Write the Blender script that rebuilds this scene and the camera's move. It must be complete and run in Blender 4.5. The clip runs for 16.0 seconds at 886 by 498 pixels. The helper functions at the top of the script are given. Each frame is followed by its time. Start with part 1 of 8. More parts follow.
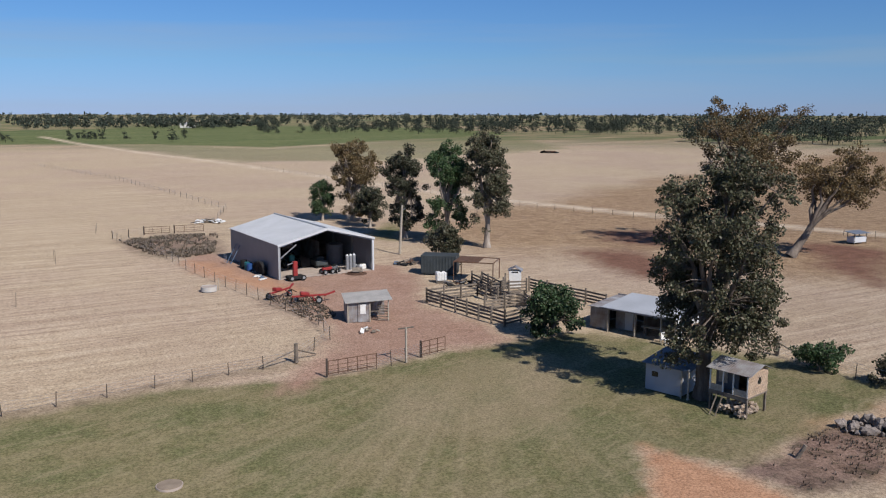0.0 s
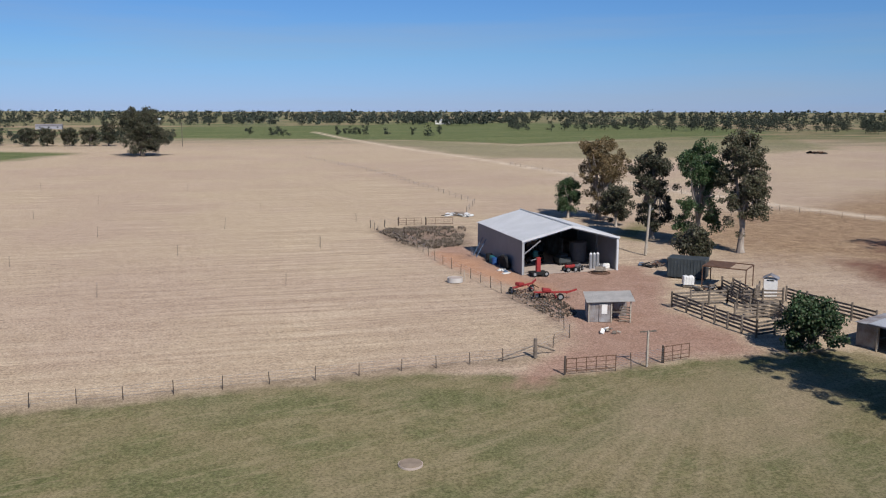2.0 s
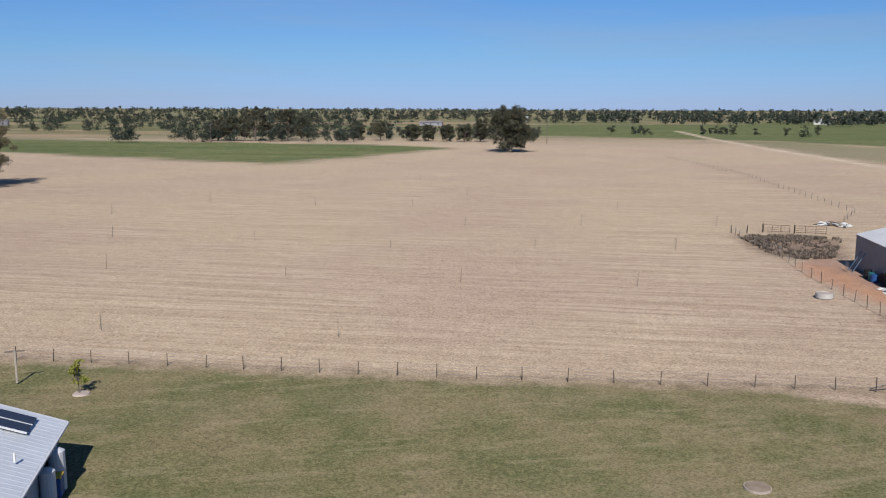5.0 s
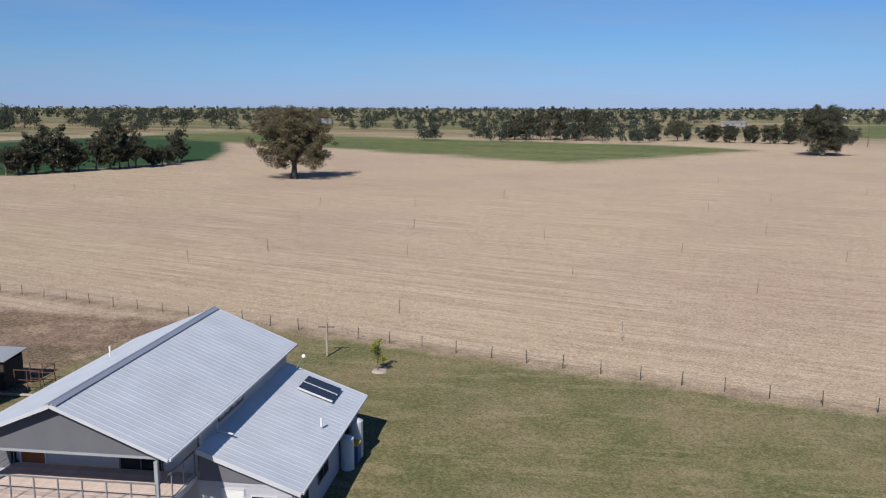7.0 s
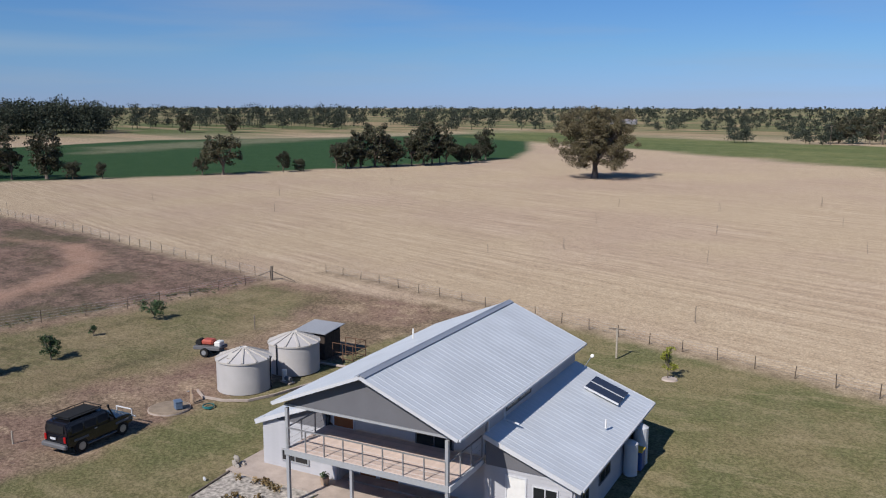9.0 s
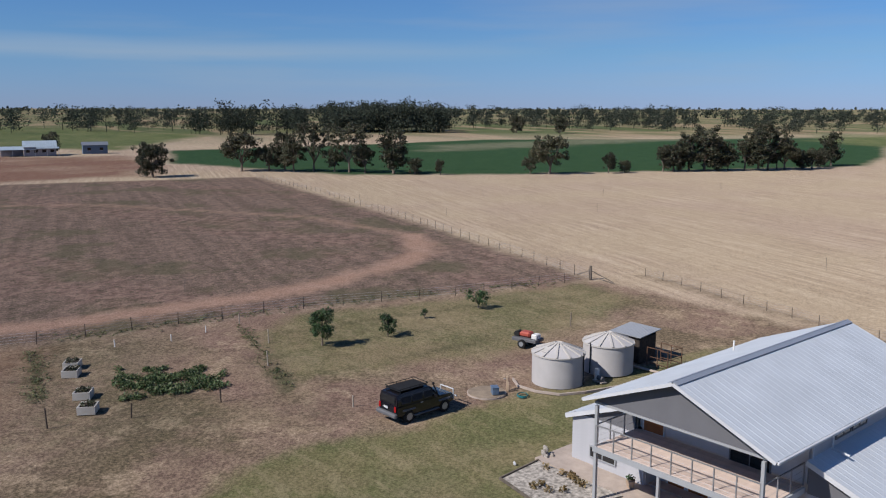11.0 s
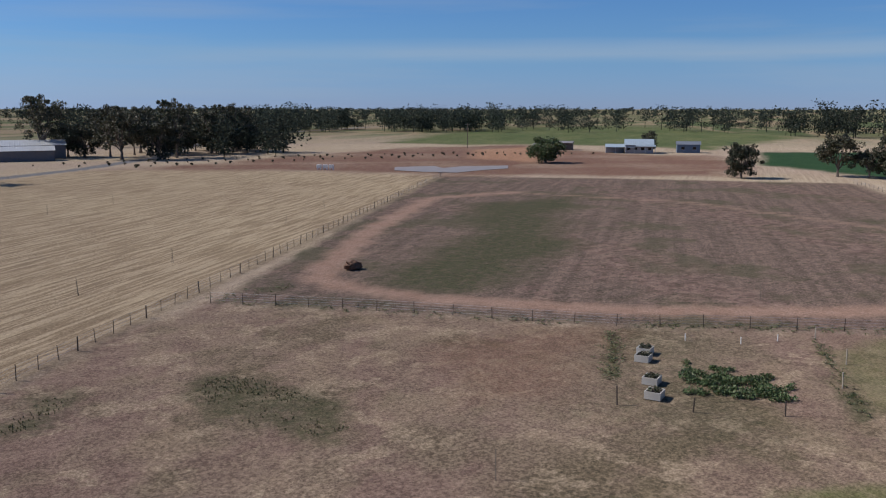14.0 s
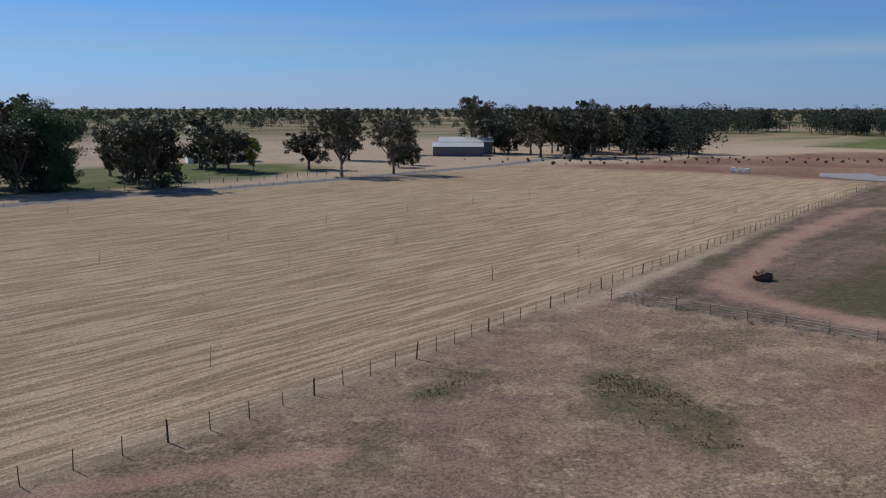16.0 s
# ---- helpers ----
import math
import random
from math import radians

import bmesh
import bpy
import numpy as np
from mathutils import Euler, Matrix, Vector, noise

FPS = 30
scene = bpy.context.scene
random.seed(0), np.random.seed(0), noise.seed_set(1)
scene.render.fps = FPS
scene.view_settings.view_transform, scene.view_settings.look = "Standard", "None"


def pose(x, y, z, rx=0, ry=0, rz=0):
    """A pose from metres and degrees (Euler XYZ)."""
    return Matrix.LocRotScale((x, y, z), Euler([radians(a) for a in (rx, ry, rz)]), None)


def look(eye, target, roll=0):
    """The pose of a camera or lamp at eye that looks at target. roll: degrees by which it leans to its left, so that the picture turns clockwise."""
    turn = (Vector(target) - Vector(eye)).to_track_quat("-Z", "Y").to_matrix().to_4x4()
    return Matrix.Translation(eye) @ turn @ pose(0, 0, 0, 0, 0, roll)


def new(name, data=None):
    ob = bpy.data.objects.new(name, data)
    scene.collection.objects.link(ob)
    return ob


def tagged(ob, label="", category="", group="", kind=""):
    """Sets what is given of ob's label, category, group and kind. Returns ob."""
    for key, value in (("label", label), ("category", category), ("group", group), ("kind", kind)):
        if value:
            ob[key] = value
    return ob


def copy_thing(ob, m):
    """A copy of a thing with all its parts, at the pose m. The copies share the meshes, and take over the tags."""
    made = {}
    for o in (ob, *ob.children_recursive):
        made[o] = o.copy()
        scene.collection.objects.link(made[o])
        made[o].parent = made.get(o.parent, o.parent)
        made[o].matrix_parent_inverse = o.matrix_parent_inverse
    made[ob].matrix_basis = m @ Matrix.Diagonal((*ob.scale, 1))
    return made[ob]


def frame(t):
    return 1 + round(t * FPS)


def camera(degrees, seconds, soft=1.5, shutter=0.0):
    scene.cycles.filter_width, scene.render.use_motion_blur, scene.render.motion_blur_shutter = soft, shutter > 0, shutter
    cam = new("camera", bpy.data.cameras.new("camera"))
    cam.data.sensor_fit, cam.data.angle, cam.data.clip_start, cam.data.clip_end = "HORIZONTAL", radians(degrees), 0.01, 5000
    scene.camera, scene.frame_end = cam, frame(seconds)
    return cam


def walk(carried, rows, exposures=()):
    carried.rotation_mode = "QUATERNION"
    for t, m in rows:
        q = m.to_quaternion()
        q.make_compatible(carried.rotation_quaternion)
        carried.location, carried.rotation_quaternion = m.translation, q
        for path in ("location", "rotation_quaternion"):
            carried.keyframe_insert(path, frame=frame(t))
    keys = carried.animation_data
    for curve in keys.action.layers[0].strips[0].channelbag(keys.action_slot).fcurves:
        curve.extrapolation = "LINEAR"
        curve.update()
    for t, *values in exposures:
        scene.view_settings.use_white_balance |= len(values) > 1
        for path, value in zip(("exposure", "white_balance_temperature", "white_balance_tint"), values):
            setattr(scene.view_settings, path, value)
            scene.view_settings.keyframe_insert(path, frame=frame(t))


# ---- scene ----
# ---- camera: turns as it hovers, high over the home paddock ----
EYE = 18.8
cam = camera(55.08, 16.0, soft=1.15)
PATH = [
    (0.0, 0.0, -9.17, -0.1),
    (0.5, 5.15, -9.25, -0.09),
    (1.0, 8.67, -9.29, -0.1),
    (1.5, 12.52, -9.33, -0.09),
    (2.0, 16.54, -9.38, -0.1),
    (2.5, 20.57, -9.43, -0.12),
    (3.0, 24.78, -9.47, -0.15),
    (3.2, 25.86, -9.51, -0.17),
    (5.3, 43.28, -9.55, -0.17),
    (5.5, 45.18, -9.57, -0.14),
    (6.0, 49.92, -9.57, -0.11),
    (6.5, 54.92, -9.58, -0.1),
    (7.0, 59.9, -9.6, -0.12),
    (7.5, 64.94, -9.61, -0.17),
    (8.0, 70.5, -9.62, -0.17),
    (8.2, 72.66, -9.62, -0.14),
    (10.3, 92.55, -9.6, -0.12),
    (10.5, 95.14, -9.59, -0.1),
    (11.0, 101.59, -9.57, -0.08),
    (11.5, 107.96, -9.56, -0.04),
    (12.0, 114.28, -9.56, -0.04),
    (12.5, 120.71, -9.56, -0.05),
    (13.0, 126.77, -9.55, -0.04),
    (13.5, 133.02, -9.55, -0.04),
    (14.0, 139.77, -9.55, -0.03),
    (14.5, 147.04, -9.56, -0.02),
    (15.0, 154.36, -9.57, -0.02),
    (15.5, 160.71, -9.56, -0.04),
    (16.0, 166.92, -9.55, -0.08),
]
DRIFT = 0.66


def sideways(t):
    """The hovering camera slips a little to the east between two steady spells."""
    s = min(1.0, max(0.0, (t - 8.2) / 2.1))
    return DRIFT * s * s * (3 - 2 * s)


walk(cam, [(t, pose(sideways(t), 0, EYE, 90 + p, r, yaw)) for t, yaw, p, r in PATH])

# ---- world, sun, exposure ----
SUN_AZ, SUN_EL = 140.0, 42.5
world = bpy.data.worlds.new("sky_world")
scene.world = world
world.use_nodes = True
wn = world.node_tree
wn.nodes.clear()
sky = wn.nodes.new("ShaderNodeTexSky")
sky.sky_type = "NISHITA"
sky.sun_disc = False
sky.sun_elevation, sky.sun_rotation = radians(SUN_EL), radians(SUN_AZ)
sky.air_density, sky.dust_density, sky.ozone_density = 1.0, 0.0, 3.5
bg = wn.nodes.new("ShaderNodeBackground")
bg.inputs["Strength"].default_value = 0.058
out = wn.nodes.new("ShaderNodeOutputWorld")
# thin wisps of high cloud
wco = wn.nodes.new("ShaderNodeTexCoord")
wmap = wn.nodes.new("ShaderNodeMapping")
wmap.inputs["Rotation"].default_value = (0, 0, radians(20))
wmap.inputs["Scale"].default_value = (1.2, 2.0, 22.0)
wnoise = wn.nodes.new("ShaderNodeTexNoise")
wnoise.inputs["Scale"].default_value, wnoise.inputs["Detail"].default_value = 1.3, 7.0
wramp = wn.nodes.new("ShaderNodeValToRGB")
wramp.color_ramp.elements[0].position, wramp.color_ramp.elements[1].position = 0.48, 0.74
wramp.color_ramp.elements[1].color = (0.30, 0.30, 0.30, 1)
wmix = wn.nodes.new("ShaderNodeMixRGB")
wmix.inputs[2].default_value = (6.2, 7.0, 8.2, 1)
wn.links.new(wco.outputs["Generated"], wmap.inputs["Vector"])
wn.links.new(wmap.outputs["Vector"], wnoise.inputs["Vector"])
wn.links.new(wnoise.outputs["Fac"], wramp.inputs["Fac"])
wn.links.new(wramp.outputs["Color"], wmix.inputs["Fac"])
wsep = wn.nodes.new("ShaderNodeSeparateXYZ")
wtint = wn.nodes.new("ShaderNodeValToRGB")
wtint.color_ramp.elements[0].position, wtint.color_ramp.elements[1].position = 0.0, 0.30
wtint.color_ramp.elements[0].color, wtint.color_ramp.elements[1].color = (0.54, 0.81, 1.76, 1), (0.54, 0.98, 1.46, 1)
wmid = wtint.color_ramp.elements.new(0.06)
wmid.color = (0.58, 0.91, 1.50, 1)
wmul = wn.nodes.new("ShaderNodeMixRGB")
wmul.blend_type = "MULTIPLY"
wmul.inputs["Fac"].default_value = 1.0
wn.links.new(wco.outputs["Generated"], wsep.inputs["Vector"])
wn.links.new(wsep.outputs["Z"], wtint.inputs["Fac"])
wn.links.new(sky.outputs["Color"], wmul.inputs[1])
wn.links.new(wtint.outputs["Color"], wmul.inputs[2])
wn.links.new(wmul.outputs["Color"], wmix.inputs[1])
# one long streak of cirrus, low over the south-west
wsr = wn.nodes.new("ShaderNodeValToRGB")
we = wsr.color_ramp.elements
we[0].position, we[0].color = 0.046, (0, 0, 0, 1)
we[1].position, we[1].color = 0.074, (0, 0, 0, 1)
wpeak = we.new(0.0605)
wpeak.color = (1, 1, 1, 1)
wbend = wn.nodes.new("ShaderNodeMath")
wbend.operation = "MULTIPLY_ADD"
wbend.inputs[1].default_value = 0.022
wn.links.new(wnoise.outputs["Fac"], wbend.inputs[0])
wdrop = wn.nodes.new("ShaderNodeMath")
wdrop.operation = "SUBTRACT"
wdrop.inputs[1].default_value = 0.011
wn.links.new(wsep.outputs["Z"], wdrop.inputs[0])
wn.links.new(wdrop.outputs[0], wbend.inputs[2])
wn.links.new(wbend.outputs[0], wsr.inputs["Fac"])
wdot = wn.nodes.new("ShaderNodeVectorMath")
wdot.operation = "DOT_PRODUCT"
wdot.inputs[1].default_value = (-math.sin(radians(126)), math.cos(radians(126)), 0)
wn.links.new(wco.outputs["Generated"], wdot.inputs[0])
wspan = wn.nodes.new("ShaderNodeMapRange")
wspan.inputs["From Min"].default_value, wspan.inputs["From Max"].default_value = 0.84, 0.97
wspan.inputs["To Max"].default_value = 0.34
wn.links.new(wdot.outputs["Value"], wspan.inputs["Value"])
wfac = wn.nodes.new("ShaderNodeMath")
wfac.operation = "MULTIPLY"
wn.links.new(wsr.outputs["Color"], wfac.inputs[0])
wn.links.new(wspan.outputs["Result"], wfac.inputs[1])
wcirrus = wn.nodes.new("ShaderNodeMixRGB")
wcirrus.inputs[2].default_value = (7.2, 8.2, 9.6, 1)
wn.links.new(wfac.outputs[0], wcirrus.inputs["Fac"])
wn.links.new(wmix.outputs["Color"], wcirrus.inputs[1])
wn.links.new(wcirrus.outputs["Color"], bg.inputs["Color"])
wn.links.new(bg.outputs["Background"], out.inputs["Surface"])

sun_data = bpy.data.lights.new("sun", "SUN")
sun_data.energy, sun_data.angle, sun_data.color = 5.0, radians(0.53), (1.0, 0.95, 0.88)
sun = new("sun", sun_data)
sun_dir = Vector((math.sin(radians(SUN_AZ)) * math.cos(radians(SUN_EL)), math.cos(radians(SUN_AZ)) * math.cos(radians(SUN_EL)), math.sin(radians(SUN_EL))))
sun.matrix_world = look(sun_dir * 200, (0, 0, 0))


# ---- materials ----
def material(name, color, rough=0.8, metal=0.0, vary=0.25, scale=3.0, fine=40.0, bump=0.15, second=None, random_hue=0.0, stretch=(1, 1, 1), spec=0.3):
    """A surface with stains at a large scale and grain at a fine one."""
    m = bpy.data.materials.new(name)
    m.use_nodes = True
    nt = m.node_tree
    b = nt.nodes["Principled BSDF"]
    b.inputs["Roughness"].default_value, b.inputs["Metallic"].default_value = rough, metal
    b.inputs["Specular IOR Level"].default_value = spec
    co = nt.nodes.new("ShaderNodeTexCoord")
    mp = nt.nodes.new("ShaderNodeMapping")
    mp.inputs["Scale"].default_value = stretch
    nt.links.new(co.outputs["Object"], mp.inputs["Vector"])
    n1, n2 = nt.nodes.new("ShaderNodeTexNoise"), nt.nodes.new("ShaderNodeTexNoise")
    for n, s, d in ((n1, scale, 5.0), (n2, fine, 3.0)):
        n.inputs["Scale"].default_value, n.inputs["Detail"].default_value = s, d
        nt.links.new(mp.outputs["Vector"], n.inputs["Vector"])
    r1 = nt.nodes.new("ShaderNodeValToRGB")
    r1.color_ramp.elements[0].position, r1.color_ramp.elements[1].position = 0.3, 0.72
    dark = second or tuple(c * (1 - vary * 1.4) for c in color)
    light = tuple(min(1.0, c * (1 + vary * 0.6)) for c in color)
    r1.color_ramp.elements[0].color, r1.color_ramp.elements[1].color = (*dark, 1), (*light, 1)
    nt.links.new(n1.outputs["Fac"], r1.inputs["Fac"])
    mul = nt.nodes.new("ShaderNodeMixRGB")
    mul.blend_type = "MULTIPLY"
    mul.inputs["Fac"].default_value = min(1.0, vary * 1.6)
    r2 = nt.nodes.new("ShaderNodeValToRGB")
    r2.color_ramp.elements[0].position, r2.color_ramp.elements[1].position = 0.35, 0.65
    r2.color_ramp.elements[0].color = (0.62, 0.62, 0.62, 1)
    nt.links.new(n2.outputs["Fac"], r2.inputs["Fac"])
    nt.links.new(r1.outputs["Color"], mul.inputs[1])
    nt.links.new(r2.outputs["Color"], mul.inputs[2])
    last = mul.outputs["Color"]
    if random_hue:
        oi = nt.nodes.new("ShaderNodeObjectInfo")
        hs = nt.nodes.new("ShaderNodeHueSaturation")
        mr = nt.nodes.new("ShaderNodeMapRange")
        mr.inputs["To Min"].default_value, mr.inputs["To Max"].default_value = 1 - random_hue, 1 + random_hue
        nt.links.new(oi.outputs["Random"], mr.inputs["Value"])
        nt.links.new(mr.outputs["Result"], hs.inputs["Value"])
        nt.links.new(last, hs.inputs["Color"])
        last = hs.outputs["Color"]
    nt.links.new(last, b.inputs["Base Color"])
    if bump:
        bp = nt.nodes.new("ShaderNodeBump")
        bp.inputs["Strength"].default_value, bp.inputs["Distance"].default_value = bump, 0.02
        nt.links.new(n2.outputs["Fac"], bp.inputs["Height"])
        nt.links.new(bp.outputs["Normal"], b.inputs["Normal"])
    return m


def leaf_material(name, color, dry=(0.16, 0.12, 0.06), dry_part=0.25):
    """Leaves: colour varies leaf by leaf and clump by clump, and some light comes through."""
    m = bpy.data.materials.new(name)
    m.use_nodes = True
    nt = m.node_tree
    b = nt.nodes["Principled BSDF"]
    b.inputs["Roughness"].default_value = 0.55
    b.inputs["Specular IOR Level"].default_value = 0.35
    geo = nt.nodes.new("ShaderNodeNewGeometry")
    ramp = nt.nodes.new("ShaderNodeValToRGB")
    e = ramp.color_ramp.elements
    e[0].color, e[1].color = (*[c * 0.55 for c in color], 1), (*[c * 1.5 for c in color], 1)
    e[1].position = 1 - dry_part
    x = e.new(min(0.99, 1 - dry_part * 0.6))
    x.color = (*dry, 1)
    nt.links.new(geo.outputs["Random Per Island"], ramp.inputs["Fac"])
    co = nt.nodes.new("ShaderNodeTexCoord")
    n = nt.nodes.new("ShaderNodeTexNoise")
    n.inputs["Scale"].default_value = 0.5
    nt.links.new(co.outputs["Object"], n.inputs["Vector"])
    r2 = nt.nodes.new("ShaderNodeValToRGB")
    r2.color_ramp.elements[0].position, r2.color_ramp.elements[1].position = 0.3, 0.7
    r2.color_ramp.elements[0].color = (0.6, 0.62, 0.55, 1)
    nt.links.new(n.outputs["Fac"], r2.inputs["Fac"])
    mul = nt.nodes.new("ShaderNodeMixRGB")
    mul.blend_type = "MULTIPLY"
    mul.inputs["Fac"].default_value = 1.0
    nt.links.new(ramp.outputs["Color"], mul.inputs[1])
    nt.links.new(r2.outputs["Color"], mul.inputs[2])
    oi = nt.nodes.new("ShaderNodeObjectInfo")
    hs = nt.nodes.new("ShaderNodeHueSaturation")
    mr = nt.nodes.new("ShaderNodeMapRange")
    mr.inputs["To Min"].default_value, mr.inputs["To Max"].default_value = 0.75, 1.25
    nt.links.new(oi.outputs["Random"], mr.inputs["Value"])
    nt.links.new(mr.outputs["Result"], hs.inputs["Value"])
    nt.links.new(mul.outputs["Color"], hs.inputs["Color"])
    nt.links.new(hs.outputs["Color"], b.inputs["Base Color"])
    tr = nt.nodes.new("ShaderNodeBsdfTranslucent")
    nt.links.new(hs.outputs["Color"], tr.inputs["Color"])
    mix = nt.nodes.new("ShaderNodeMixShader")
    mix.inputs["Fac"].default_value = 0.14
    nt.links.new(b.outputs["BSDF"], mix.inputs[1])
    nt.links.new(tr.outputs["BSDF"], mix.inputs[2])
    nt.links.new(mix.outputs["Shader"], nt.nodes["Material Output"].inputs["Surface"])
    return m


def glass_material(name, color):
    m = bpy.data.materials.new(name)
    m.use_nodes = True
    b = m.node_tree.nodes["Principled BSDF"]
    b.inputs["Base Color"].default_value = (*color, 1)
    b.inputs["Roughness"].default_value, b.inputs["Specular IOR Level"].default_value = 0.06, 0.6
    return m


M_ROOF = material("steel_roof", (0.60, 0.63, 0.67), 0.42, 0.12, 0.07, 0.6, 25, 0.02, spec=0.4)
M_RIDGE = material("ridge_cap", (0.33, 0.36, 0.42), 0.4, 0.25, 0.06, 0.6, 25, 0.02)
M_TRIM = material("trim_paint", (0.55, 0.56, 0.59), 0.5, 0, 0.06, 1, 30, 0.02)
M_GABLE = material("gable_cladding", (0.135, 0.135, 0.15), 0.7, 0, 0.06, 1, 30, 0.02)
M_SIDING = material("weatherboard", (0.42, 0.42, 0.45), 0.6, 0, 0.08, 1, 30, 0.03)
# siding grey made darker: shade on ceiling and far walls is in the colour
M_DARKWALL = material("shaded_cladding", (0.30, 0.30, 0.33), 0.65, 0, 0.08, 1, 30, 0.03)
M_DECK = material("deck_boards", (0.60, 0.48, 0.42), 0.7, 0, 0.12, 2, 30, 0.05, random_hue=0.12)
M_STEEL = material("galvanised_steel", (0.42, 0.43, 0.45), 0.45, 0.6, 0.15, 3, 40, 0.03)
M_RAIL = material("railing_paint", (0.27, 0.27, 0.28), 0.5, 0.3, 0.08, 3, 40, 0.02)
M_DOOR = material("timber_door", (0.30, 0.10, 0.035), 0.5, 0, 0.2, 2, 30, 0.05, stretch=(1, 1, 0.2))
M_GLASS = glass_material("window_glass", (0.015, 0.017, 0.02))
M_CONCRETE = material("concrete", (0.46, 0.38, 0.33), 0.85, 0, 0.15, 1.5, 30, 0.1)
M_TANK = material("tank_concrete", (0.47, 0.45, 0.45), 0.75, 0, 0.08, 0.8, 20, 0.05)
M_TANKRIB = material("tank_rib", (0.50, 0.47, 0.44), 0.7, 0, 0.1, 0.8, 20, 0.05)
M_SHEDWALL = material("shed_sheeting", (0.22, 0.215, 0.235), 0.5, 0.15, 0.08, 0.5, 20, 0.02)
M_SHEDROOF = material("shed_roof", (0.46, 0.47, 0.49), 0.42, 0.3, 0.08, 0.4, 20, 0.02)
M_OLDIRON = material("old_corrugated_iron", (0.40, 0.40, 0.41), 0.5, 0.4, 0.22, 1.2, 15, 0.05, second=(0.24, 0.19, 0.17))
M_RUST = material("rusted_steel", (0.16, 0.09, 0.06), 0.8, 0.2, 0.3, 4, 40, 0.1)
M_TIMBER = material("grey_timber", (0.20, 0.165, 0.135), 0.85, 0, 0.3, 3, 40, 0.15, random_hue=0.25)
M_POST = material("dark_post", (0.085, 0.065, 0.055), 0.85, 0, 0.3, 5, 50, 0.1, random_hue=0.35)
M_PALEPOST = material("pale_post", (0.42, 0.37, 0.31), 0.85, 0, 0.2, 5, 50, 0.1)
M_PINE = material("pale_pine", (0.46, 0.34, 0.25), 0.8, 0, 0.2, 2, 30, 0.1, random_hue=0.15)
M_RED = material("red_paint", (0.30, 0.035, 0.035), 0.5, 0, 0.2, 3, 30, 0.03)
M_BLACK = material("black_rubber", (0.016, 0.016, 0.017), 0.8, 0, 0.2, 5, 40, 0.05)
M_CARPAINT = material("black_car_paint", (0.010, 0.010, 0.014), 0.18, 0, 0.1, 2, 40, 0.0, spec=0.6)
M_CARGREY = material("grey_bumper", (0.13, 0.13, 0.14), 0.5, 0, 0.1, 3, 40, 0.02)
M_TAIL = material("red_lens", (0.35, 0.01, 0.012), 0.2, 0, 0.05, 3, 40, 0)
M_WHITE = material("white_plastic", (0.72, 0.71, 0.69), 0.5, 0, 0.08, 3, 40, 0.03)
M_BLUE = material("blue_plastic", (0.03, 0.09, 0.26), 0.45, 0, 0.12, 3, 40, 0.03)
M_BLUEGREY = material("bluegrey_plastic", (0.11, 0.16, 0.24), 0.5, 0, 0.12, 3, 40, 0.03)
M_YELLOW = material("yellow_plastic", (0.55, 0.36, 0.04), 0.5, 0, 0.12, 3, 40, 0.03)
M_ORANGE = material("orange_red_plastic", (0.40, 0.085, 0.06), 0.5, 0, 0.12, 3, 40, 0.03)
M_TEAL = material("teal_plastic", (0.02, 0.14, 0.15), 0.5, 0, 0.12, 3, 40, 0.03)
M_SOLAR = material("solar_glass", (0.03, 0.032, 0.045), 0.15, 0, 0.08, 3, 40, 0, spec=0.6)
M_GRAVEL = material("pale_gravel", (0.50, 0.45, 0.40), 0.9, 0, 0.45, 5, 9, 0.9)
M_STONE = material("field_stone", (0.26, 0.22, 0.20), 0.9, 0, 0.3, 3, 20, 0.4, random_hue=0.3)
M_LOG = material("split_logs", (0.42, 0.33, 0.26), 0.9, 0, 0.3, 4, 30, 0.2, random_hue=0.3)
M_SOIL = material("potting_soil", (0.06, 0.045, 0.035), 0.95, 0, 0.3, 6, 40, 0.4)
M_BARK = material("gum_bark", (0.22, 0.18, 0.15), 0.9, 0, 0.35, 2, 15, 0.4, second=(0.09, 0.07, 0.06), stretch=(1, 1, 0.25))
M_PALEBARK = material("pale_gum_bark", (0.40, 0.35, 0.30), 0.85, 0, 0.3, 2, 15, 0.3, second=(0.17, 0.13, 0.11), stretch=(1, 1, 0.25))
M_LEAF_GUM = leaf_material("gum_leaves", (0.085, 0.088, 0.052), (0.135, 0.108, 0.072), 0.36)
M_LEAF_DARK = leaf_material("dark_gum_leaves", (0.060, 0.066, 0.040), (0.12, 0.095, 0.065), 0.28)
M_LEAF_BROWN = leaf_material("browned_gum_leaves", (0.185, 0.135, 0.068), (0.25, 0.165, 0.08), 0.4)
M_LEAF_GREEN = leaf_material("bright_green_leaves", (0.050, 0.092, 0.038), (0.10, 0.11, 0.055), 0.22)
M_LEAF_GOLD = leaf_material("yellow_green_leaves", (0.26, 0.27, 0.04), (0.3, 0.3, 0.08), 0.2)
M_LEAF_OAK = leaf_material("olive_leaves", (0.175, 0.148, 0.082), (0.23, 0.18, 0.105), 0.4)
M_LEAF_VEG = leaf_material("vegetable_leaves", (0.092, 0.14, 0.055), (0.17, 0.17, 0.09), 0.3)
M_FAR_LEAF = leaf_material("far_foliage", (0.056, 0.068, 0.056), (0.076, 0.076, 0.06), 0.2)
M_FAR_LEAF.node_tree.nodes["Principled BSDF"].inputs["Roughness"].default_value = 0.95
M_FAR_LEAF.node_tree.nodes["Principled BSDF"].inputs["Specular IOR Level"].default_value = 0.05
